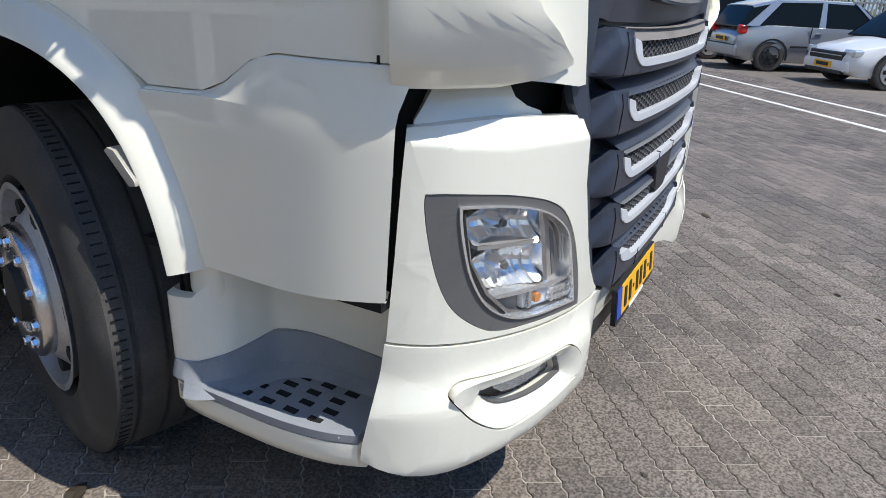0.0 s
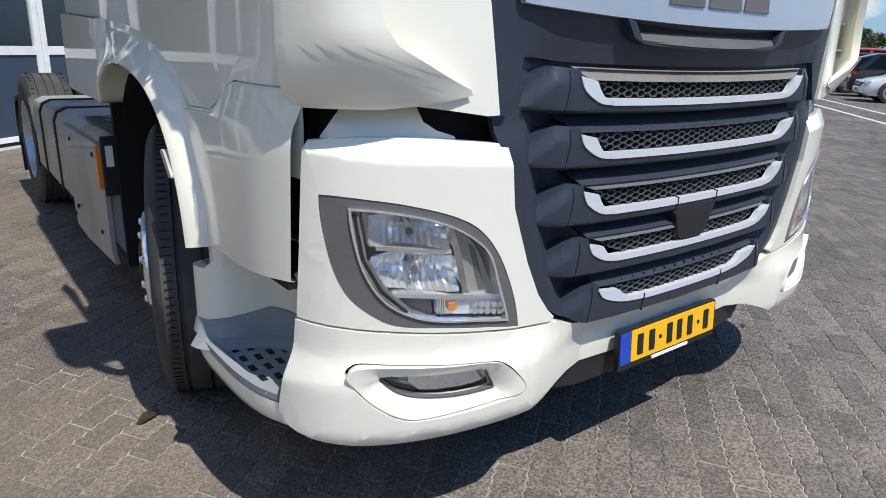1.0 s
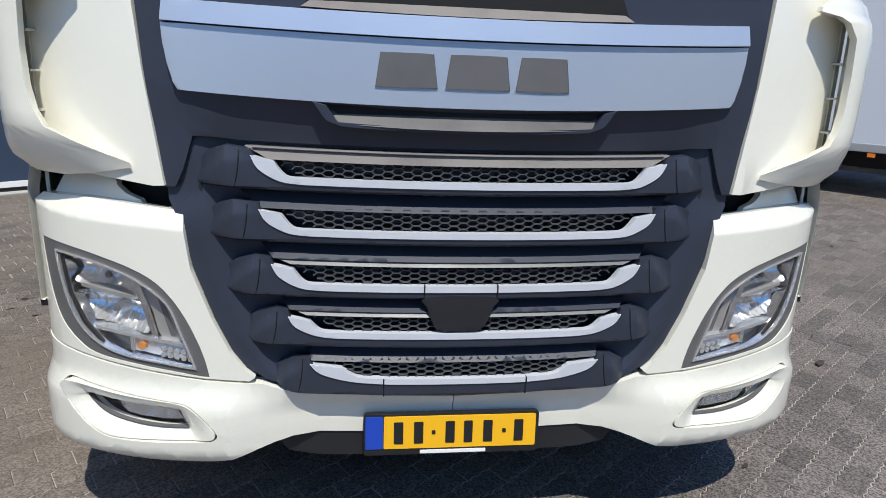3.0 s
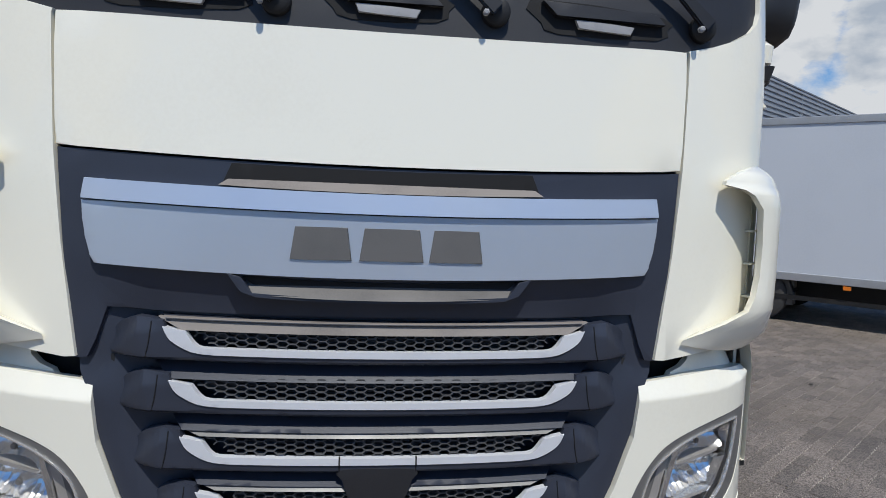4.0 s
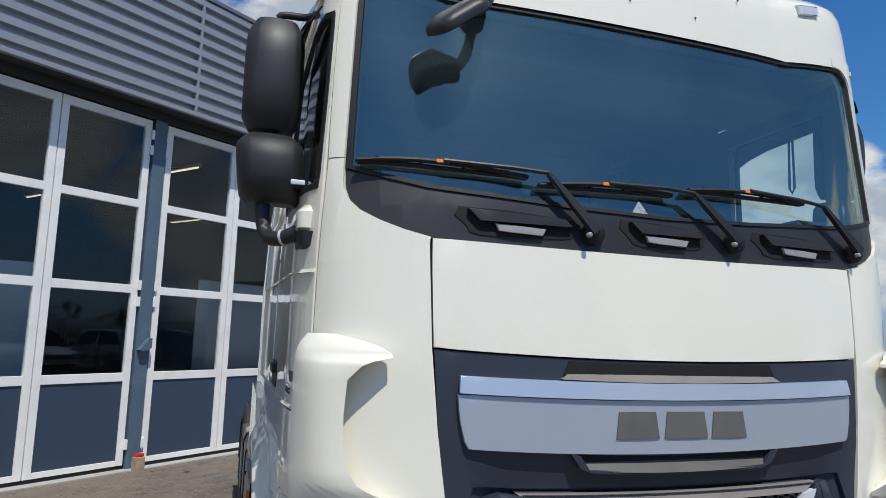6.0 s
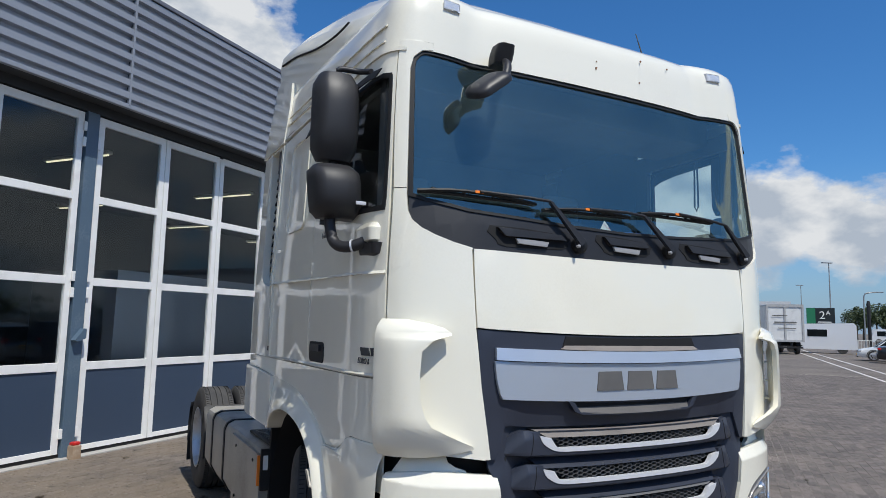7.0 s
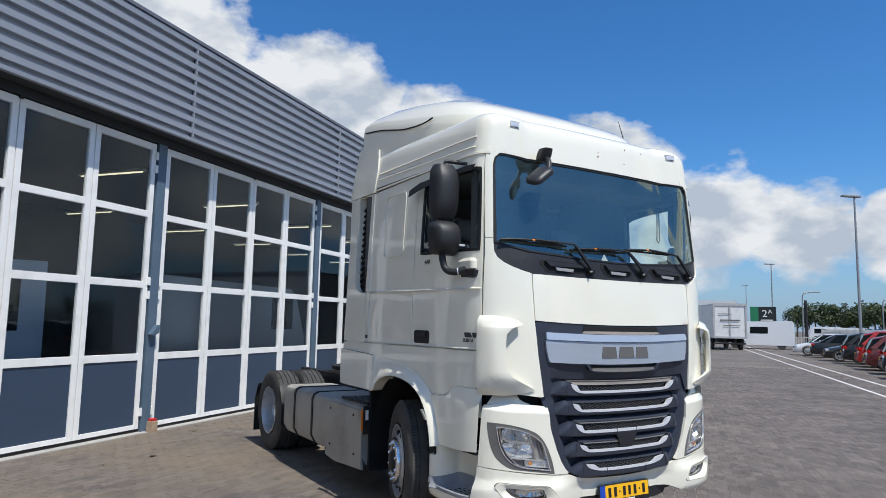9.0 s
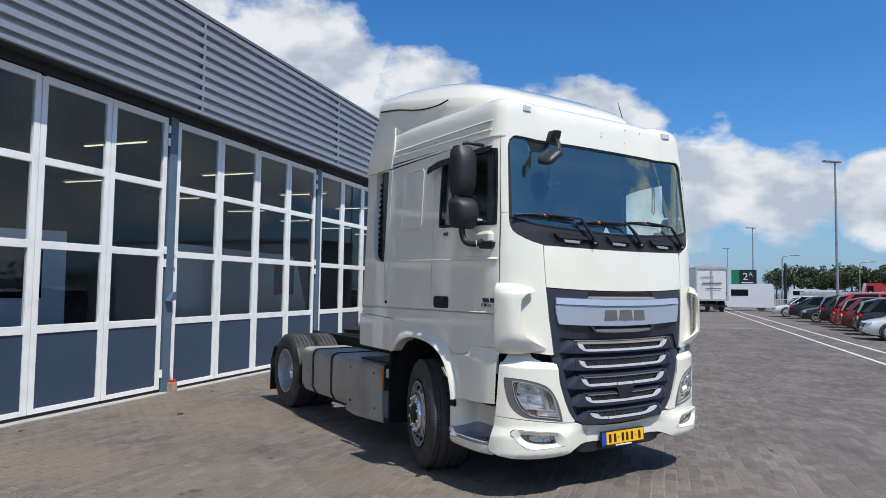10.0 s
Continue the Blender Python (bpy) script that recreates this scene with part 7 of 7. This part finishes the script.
def box_lorry(name, label, L, W, z0, z1, mat, wheels, rwheel, bars=False):
    t = thing(name, label, "lorry")
    part("cargo_box", boxed(-W / 2, 0, z0, W / 2, L, z1, bevel=.03), mat, t)
    edge = worn("box_edge", (0.45, 0.46, 0.48), (0.36, 0.37, 0.38), 0.4, 0.4)
    part("top_rail", boxed(-W / 2 - .015, -.01, z1 - .09, W / 2 + .015, L + .01, z1 + .012, bevel=.01), edge, t)
    part("bottom_rail", boxed(-W / 2 - .012, -.01, z0 - .05, W / 2 + .012, L + .01, z0 + .06, bevel=.01), edge, t)
    for sx in (-1, 1):
        part("chassis_rail", boxed(sx * .38 - .05, .1, z0 - .38, sx * .38 + .05, L, z0 - .05), CHASSIS, t)
        part("under_rail", boxed(sx * W * .47 - .03, .4, z0 - .32, sx * W * .47 + .03, L * .9, z0 - .26), CHASSIS, t)
        part("box_bracket", boxed(sx * W * .40 - .10, L * .3, z0 - .42, sx * W * .40 + .10, L * .3 + .6, z0 - .06, bevel=.02), GREYP, t)
        for y in wheels:
            bm = lathe([(-.12, rwheel * .55), (-.13, rwheel * .85), (-.10, rwheel), (.10, rwheel), (.13, rwheel * .85), (.12, rwheel * .55)], 32)
            bmesh.ops.translate(bm, verts=bm.verts[:], vec=(sx * (W / 2 - .17), y, rwheel))
            w = part("wheel", bm, RUBBER, t)
            o = sx * (W / 2 - .04)
            bm = lathe([(o, rwheel * .56), (o, rwheel * .50), (o - sx * .03, rwheel * .46), (o - sx * .01, rwheel * .24), (o + sx * .03, rwheel * .20), (o + sx * .03, .003)], 28)
            bmesh.ops.translate(bm, verts=bm.verts[:], vec=(0, y, rwheel))
            rm = part("rim", bm, ALLOY, w)
            for k in range(8):
                a = 2 * math.pi * k / 8
                bm = lathe([(o - sx * .03, rwheel * .07), (o - sx * .012, rwheel * .065)], 8)
                bmesh.ops.translate(bm, verts=bm.verts[:], vec=(0, y + rwheel * .36 * math.cos(a), rwheel + rwheel * .36 * math.sin(a)))
                part("rim_hole", bm, VOID, rm)
            secs = []
            for k in range(9):
                a = radians(10 + 160 * k / 8)
                secs.append([(sx * (W / 2 - .02), y + (rwheel + .09) * math.cos(a), rwheel + (rwheel + .09) * math.sin(a)), (sx * (W / 2 - .32), y + (rwheel + .09) * math.cos(a), rwheel + (rwheel + .09) * math.sin(a))])
            part("mudguard", loft([q + [(p[0], p[1], p[2] + .015) for p in q[::-1]] for q in secs]), CHASSIS, t)
    return t


def build_lorries():
    grey = worn("box_grey_white", (0.62, 0.65, 0.70), (0.57, 0.60, 0.65), 0.4, 0, 0.2, 1.0, 40)
    a = box_lorry("box_lorry", "pale grey box lorry parked beside the workshop", 6.4, 2.2, .66, 2.86, grey, (2.35,), .36)
    # tail to the south-east, at right angles to the workshop
    a.matrix_world = pose(8.05, 6.11, 0, 0, 0, 42)
    part("side_lamp", boxed(-1.12, 1.2, .55, -1.08, 1.29, .60), ORANGE, a)
    white = worn("box_white", (0.70, 0.70, 0.69), (0.55, 0.55, 0.54), 0.5)
    b = box_lorry("delivery_lorry", "white delivery lorry with rear doors and faded lettering", 7.0, 2.5, .95, 3.55, white, (1.3, 5.5), .45)
    b.matrix_world = YARD @ pose(48.0, -11.1, 0, 0, 0, -79)
    frame_ = worn("door_frame_grey", (0.42, 0.42, 0.42), (0.30, 0.30, 0.30), 0.5)
    for x0, x1 in ((-1.25, -1.12), (1.12, 1.25), (-.06, .06)):
        part("door_frame", boxed(x0, -.05, .95, x1, .0, 3.55), frame_, b)
    for z0, z1 in ((.90, 1.05), (3.4, 3.6)):
        part("door_beam", boxed(-1.25, -.045, z0, 1.25, 0, z1), frame_, b)
    for x, z, w, h in ((-.35, 2.75, 1.0, .10), (0, 2.25, 1.5, .16), (.1, 1.85, 1.2, .10)):
        part("lettering_bar", boxed(x - w / 2, -.056, z, x + w / 2, -.05, z + h * .6), GREYP, b)
    part("under_guard", boxed(-1.15, 0, .45, 1.15, .08, .58, bevel=.01), CHASSIS, b)
    # white van beyond
    v = thing("van", "white high-roofed panel van seen from the side", "van")
    v.matrix_world = YARD @ pose(54.4, -13.7, 0, 0, 0, -96)
    prof = [(-2.7, .35), (-2.75, .9), (-2.55, 1.1), (-2.0, 1.25), (-1.45, 2.05), (-1.2, 2.3), (2.6, 2.4), (2.75, 2.2), (2.78, .45), (2.6, .32)]
    bm = loft([[(x * (1 if abs(y) < .9 else .985), y, z - (0 if abs(y) < .9 else .03) * (z > 1.4)) for x, z in prof] for y in (-.98, -.9, .9, .98)])
    part("body", bm, PAINTS["white"], v)
    for s in (-1, 1):
        part("cab_window", boxed(-1.75, s * .985 - .01, 1.30, -.95, s * .985 + .01, 1.85, bevel=.008), GLASSCAR, v)
        part("side_window", boxed(-.6, s * .985 - .01, 1.30, .75, s * .985 + .01, 1.85, bevel=.008), GLASSCAR, v)
        for x in (-1.75, 1.75):
            bm = lathe([(-.1, .2), (-.1, .34), (.1, .34), (.1, .2)], 20, "Y", cap=True)
            bmesh.ops.translate(bm, verts=bm.verts[:], vec=(x, s * .86, .34))
            part("wheel", bm, RUBBER, v)
    # sign board on a hall front
    sg = thing("sign_board", "dark green and black sign board with a white number", "sign")
    x, y = -4.49 + 95 * math.sin(radians(57.45)), -3.97 + 95 * math.cos(radians(57.45))
    sg.matrix_world = pose(x, y, 0, 0, 0, -57)
    part("board", boxed(-1.5, 0, 1.2, 1.5, .15, 4.5), principled("sign_black", (0.012, 0.018, 0.02), 0.5), sg)
    for px in (-1.2, 1.2):
        part("post", boxed(px - .08, .02, 0, px + .08, .14, 1.25), GREYP, sg)
    part("green_band", boxed(-1.48, -.02, 2.3, -.55, 0, 4.46), principled("sign_green", (0.02, 0.20, 0.09), 0.5), sg)
    for txt, dx, z, sz in (("2", .15, 3.2, 1.3), ("A", .85, 3.65, .75)):
        cu = bpy.data.curves.new("digit", "FONT")
        cu.body, cu.size, cu.extrude = txt, sz, .01
        cu.materials.append(FRAMEW)
        o = new("digit", cu)
        o.parent = sg
        o.matrix_local = pose(dx - .3, -.03, z, 90, 0, 0)
    for z, w in ((2.75, 1.4), (2.45, .9)):
        part("text_bar", boxed(-.3, -.02, z, -.3 + w, 0, z + .12), FRAMEW, sg)
    # hall behind the delivery lorry
    h = thing("far_hall", "low white hall behind the delivery lorry", "building", kind="structure")
    h.matrix_world = pose(-4.49 + 150 * math.sin(radians(53.6)), -3.97 + 150 * math.cos(radians(53.6)), 0, 0, 0, -53.6)
    part("wall", boxed(-5, 0, 0, 5.2, 14, 7.4), worn("hall_white", (0.62, 0.63, 0.64), (0.5, 0.5, 0.51), 0.6), h)
    # machines beyond the barrier
    base = Vector((-4.49, -3.97, 0))
    for az, d, mat, lab, dims in ((66.0, 105, "red", "red lorry cab parked beyond the barrier", (2.4, 2.2, 3.0)), (67.6, 108, "yellow", "yellow construction machine beyond the barrier", (4.5, 2.4, 2.6)), (64.6, 98, "blue", "blue container beside the parked vehicles", (2.0, 2.0, 1.9)), (63.2, 100, "white", "white van parked beyond the barrier", (4.2, 2.0, 2.0)), (61.6, 102, "white", "white van parked beyond the barrier", (4.2, 2.0, 2.1))):
        p = base + Vector((math.sin(radians(az)), math.cos(radians(az)), 0)) * d
        m_ = {"red": PAINTS["red"], "yellow": principled("machine_yellow", (0.65, 0.35, 0.02), 0.5), "blue": principled("container_blue", (0.03, 0.06, 0.2), 0.5), "white": PAINTS["white"]}[mat]
        t = thing("far_vehicle", lab, "vehicle")
        t.matrix_world = Matrix.Translation(p) @ pose(0, 0, 0, 0, 0, -az + 10)
        a_, b_, c_ = dims
        part("body", loft([[(-a_ / 2, -b_ / 2, .5), (a_ / 2, -b_ / 2, .5), (a_ / 2, -b_ / 2, c_ * .95), (a_ * .3, -b_ / 2, c_), (-a_ * .38, -b_ / 2, c_), (-a_ / 2, -b_ / 2, c_ * .55)], [(-a_ / 2, b_ / 2, .5), (a_ / 2, b_ / 2, .5), (a_ / 2, b_ / 2, c_ * .95), (a_ * .3, b_ / 2, c_), (-a_ * .38, b_ / 2, c_), (-a_ / 2, b_ / 2, c_ * .55)]]), m_, t)
        part("window", boxed(-a_ * .36, -b_ / 2 - .02, c_ * .6, -a_ * .05, -b_ / 2, c_ * .88), GLASSCAR, t)
        for sx in (-.32, .32):
            bm = lathe([(-.15, .2), (-.15, .45), (.15, .45), (.15, .2)], 16, "Y", cap=True)
            bmesh.ops.translate(bm, verts=bm.verts[:], vec=(sx * a_, -b_ / 2 + .1, .45))
            part("wheel", bm, RUBBER, t)


build_lorries()


def build_workshop_things():
    # canister at the post's foot
    c = thing("canister", "worn cardboard-brown canister with a red cap", "canister")
    c.matrix_world = YARD @ pose(-.245, -.16, 0)
    part("can", boxed(-.058, -.055, 0, .058, .055, .17, bevel=.015), worn("can_brown", (0.36, 0.25, 0.16), (0.5, 0.4, 0.3), 0.6, scale=12), c)
    part("cap", boxed(-.045, -.04, .17, .05, .042, .21, bevel=.012), REDP, c)
    # wedge bracket on the post
    w = bmesh.new()
    pts = [(-.02, 0), (.10, .14), (.13, .14), (.13, .02), (.02, -.02)]
    a = [w.verts.new((x, -.11, z)) for x, z in pts]
    b = [w.verts.new((x, -.03, z)) for x, z in pts]
    w.faces.new(a)
    w.faces.new(b[::-1])
    for k in range(5):
        w.faces.new((a[k], a[(k + 1) % 5], b[(k + 1) % 5], b[k]))
    ob = link_mesh("post_bracket", w, POSTBLUE)
    ob.matrix_world = YARD @ pose(-.295, 0, 1.42)
    tagged(ob, "small light blue steel wedge on the workshop post", "bracket")
    # white vehicles standing in the hall, side on to the doors
    for s, n, rz, L in ((-2.85, 2.3, -90, 1.9), (6.6, 2.5, 90, 5.0), (-10.5, 2.4, -90, 2.1)):
        t = thing("parked_cab", "grey panel van standing inside the workshop" if L > 3 else "white delivery cab standing inside the workshop", "lorry", "lorries in the hall")
        t.matrix_world = YARD @ pose(s, n, 0, 0, 0, rz)
        prof = [(0, .5), (0, 1.2), (.10, 1.35), (.48, 2.25), (.75, 2.42), (L, 2.46), (L + .02, .6)]
        part("body", loft([[(x, y, z) for y, z in prof] for x in (-1.0, -.93, .93, 1.0)]), PAINTS["silver" if L > 3 else "white"], t)
        g = [(-.86, .085, 1.38), (.86, .085, 1.38), (.82, .43, 2.18), (-.82, .43, 2.18)]
        part("windscreen", loft([g, [(x, y + .03, z) for x, y, z in g]]), GLASSCAR, t)
        part("side_window", boxed(-1.012, .62, 1.45, -.99, 1.5, 2.18, bevel=.01), GLASSCAR, t)
        part("side_window", boxed(.99, .62, 1.45, 1.012, 1.5, 2.18, bevel=.01), GLASSCAR, t)
        part("bumper", boxed(-1.0, -.06, .4, 1.0, .12, .75, bevel=.04), CARTRIM, t)
        for sx in (-1, 1):
            bm = lathe([(-.12, .25), (-.12, .45), (.12, .45), (.12, .25)], 20, cap=True)
            bmesh.ops.translate(bm, verts=bm.verts[:], vec=(sx * .88, 1.2, .45))
            part("wheel", bm, RUBBER, t)


build_workshop_things()


def build_litter():
    """Dry leaf scraps and crumbs blown about the yard in front of the doors."""
    rng = random.Random(23)
    bm = bmesh.new()
    for _ in range(260):
        s, n = rng.uniform(-11, 4), -0.3 - 8.5 * rng.random() ** 1.4
        r = rng.uniform(.008, .022) * (2.0 if rng.random() < .15 else 1.0)
        a = rng.uniform(0, 6.28)
        ring = []
        for k in range(6):
            q = a + k * math.pi / 3
            ring.append(bm.verts.new((s + r * math.cos(q) * rng.uniform(.7, 1.6), n + r * math.sin(q) * rng.uniform(.4, .9), .0145 + rng.uniform(0, .35) * r)))
        tip = bm.verts.new((s, n, .0148 + .3 * r))
        for k in range(6):
            bm.faces.new((ring[k], ring[(k + 1) % 6], tip))
    ob = link_mesh("leaf_litter", bm, leaf_material("dry_leaf", (0.022, 0.016, 0.010), (0.16, 0.12, 0.07)), None, "", 0)
    ob.matrix_world = YARD
    tagged(ob, "scattered dry leaf scraps lying on the pavers", "litter", kind="stuff")


build_litter()


# ---- pavers near the lorry ----
def sett_material():
    m = principled("sett", (0.22, 0.21, 0.2), 0.85)
    nt = m.node_tree
    b = nt.nodes["Principled BSDF"]
    co = nt.nodes.new("ShaderNodeTexCoord")
    geo = nt.nodes.new("ShaderNodeNewGeometry")
    inf = nt.nodes.new("ShaderNodeObjectInfo")
    add = nt.nodes.new("ShaderNodeMath")
    add.operation = "ADD"
    nt.links.new(geo.outputs["Random Per Island"], add.inputs[0])
    nt.links.new(inf.outputs["Random"], add.inputs[1])
    fr = nt.nodes.new("ShaderNodeMath")
    fr.operation = "FRACT"
    nt.links.new(add.outputs[0], fr.inputs[0])
    ramp = nt.nodes.new("ShaderNodeValToRGB")
    ramp.color_ramp.elements[0].color, ramp.color_ramp.elements[1].color = (0.112, 0.100, 0.094, 1), (0.194, 0.170, 0.157, 1)
    nt.links.new(fr.outputs[0], ramp.inputs[0])
    sp = nt.nodes.new("ShaderNodeTexNoise")
    sp.inputs["Scale"].default_value, sp.inputs["Detail"].default_value = 120.0, 4.0
    big = nt.nodes.new("ShaderNodeTexNoise")
    big.inputs["Scale"].default_value, big.inputs["Detail"].default_value = 0.8, 8.0
    wp = nt.nodes.new("ShaderNodeVectorMath")
    wp.operation = "ADD"
    nt.links.new(geo.outputs["Position"], wp.inputs[0])
    for n in (sp, big):
        nt.links.new(wp.outputs[0], n.inputs["Vector"])
    col = ramp.outputs[0]
    for n, lo, hi, c0, c1 in ((sp, .38, .64, (0.36, 0.35, 0.35, 1), (1.60, 1.57, 1.53, 1)), (big, .35, .68, (0.78, 0.77, 0.76, 1), (1.15, 1.12, 1.06, 1))):
        r = nt.nodes.new("ShaderNodeValToRGB")
        r.color_ramp.elements[0].position, r.color_ramp.elements[1].position = lo, hi
        r.color_ramp.elements[0].color, r.color_ramp.elements[1].color = c0, c1
        nt.links.new(n.outputs["Fac"], r.inputs[0])
        mx = nt.nodes.new("ShaderNodeMix")
        mx.data_type, mx.blend_type = "RGBA", "MULTIPLY"
        mx.inputs[0].default_value = 1.0
        nt.links.new(col, mx.inputs[6])
        nt.links.new(r.outputs[0], mx.inputs[7])
        col = mx.outputs[2]
    nt.links.new(dusty(nt, geo.outputs["Position"], col), b.inputs["Base Color"])
    bp = nt.nodes.new("ShaderNodeBump")
    bp.inputs["Strength"].default_value, bp.inputs["Distance"].default_value = 0.6, 0.004
    nt.links.new(sp.outputs["Fac"], bp.inputs["Height"])
    nt.links.new(bp.outputs[0], b.inputs["Normal"])
    return m


SETT = sett_material()
SAND = worn("joint_sand", (0.40, 0.36, 0.30), (0.09, 0.08, 0.07), 0.9, 0, 0, 2.2, 30, 0.002, 0.45, 0.72)
PL, PW, PH = 0.200, 0.1055, 0.013


def sett_outline(gap):
    """Interlocking block: toothed long sides, slightly skewed ends."""
    n = 8
    tooth = lambda k: 0.0042 * (1 if k % 2 else -1)
    top = [(-PL / 2 + gap + (PL - 2 * gap) * k / n + (.006 if k in (0, n) else 0), PW / 2 - gap + tooth(k)) for k in range(n + 1)]
    bot = [(-PL / 2 + gap + (PL - 2 * gap) * k / n - (.006 if k in (0, n) else 0), -PW / 2 + gap + tooth(k)) for k in range(n + 1)]
    return bot + top[::-1]


def sett_faces(low=False):
    """low: the plainer block for the stretches farther off."""
    if low:
        b = [(-PL / 2 + .003, -PW / 2 + .003), (PL / 2 - .009, -PW / 2 + .003), (PL / 2 - .003, PW / 2 - .003), (-PL / 2 + .009, PW / 2 - .003)]
        a = [(x + (.002 if x > 0 else -.002), y + (.002 if y > 0 else -.002)) for x, y in b]
        verts = [(x, y, .007) for x, y in a] + [(x, y, PH) for x, y in b]
        return verts, [(4, 5, 6, 7)] + [(k, (k + 1) % 4, 4 + (k + 1) % 4, 4 + k) for k in range(4)]
    a, b = sett_outline(.0018), sett_outline(.0052)
    n = len(a)
    verts = [(x, y, .002) for x, y in a] + [(x, y, PH - .003) for x, y in a] + [(x, y, PH) for x, y in b]
    faces = [tuple(range(2 * n, 3 * n))]
    for k in range(n):
        j = (k + 1) % n
        faces += [(k, j, n + j, n + k), (n + k, n + j, 2 * n + j, 2 * n + k)]
    return verts, faces


def build_pavers():
    S0, S1, N0, N1 = -15.0, 24.0, -14.2, -.16
    bm = bmesh.new()
    lo = [bm.verts.new((s, n, .0005)) for s, n in ((S0 - .04, N0 - .04), (S1 + .04, N0 - .04), (S1 + .04, N1 + .01), (S0 - .04, N1 + .01))]
    hi = [bm.verts.new((s, n, .0092)) for s, n in ((S0, N0), (S1, N0), (S1, N1), (S0, N1))]
    bm.faces.new(hi)
    for k in range(4):
        bm.faces.new((lo[k], lo[(k + 1) % 4], hi[(k + 1) % 4], hi[k]))
    for f in bm.faces:
        f.material_index = 0 if len(f.verts) == 4 and all(v in hi for v in f.verts) else 1
    bed = link_mesh("pavement", bm, [SAND, PAVER], None, "", 0)
    bed.matrix_world = YARD
    tagged(bed, "sandy joint bed under grey interlocking concrete pavers", "pavement", kind="structure")
    fine, plain = sett_faces(), sett_faces(True)
    me = bpy.data.meshes.new("paver")
    me.from_pydata(fine[0], [], fine[1])
    me.materials.append(SETT)
    rng = random.Random(11)
    av, af = [], []
    rows = int((N1 - N0) / PW)
    cols = int((S1 - S0) / PL)
    for r in range(rows):
        n = N0 + (r + .5) * PW
        for c in range(cols):
            s = S0 + (c + .5 + .5 * (r % 2)) * PL
            if s > S1 - PL * .5:
                continue
            dz, tx, ty = rng.uniform(-.0016, .0012), rng.uniform(-.006, .006), rng.uniform(-.010, .010)
            if -5.0 < s < -2.0 and -8.45 < n < -6.35:
                o = new("paver", me)
                o.parent = bed
                o.matrix_local = pose(s, n, dz, math.degrees(ty), math.degrees(tx), 0)
                continue
            verts, faces = fine if -9.0 < s < 3.5 and -11.0 < n < -3.2 else plain
            k = len(av)
            av += [(s + x, n + y, z + dz + tx * x + ty * y) for x, y, z in verts]
            af += [tuple(k + i for i in f) for f in faces]
    rest = bpy.data.meshes.new("pavers")
    rest.from_pydata(av, [], af)
    rest.materials.append(SETT)
    ob = new("pavers", rest)
    ob.parent = bed
    ob["kind"] = "stuff"


build_pavers()
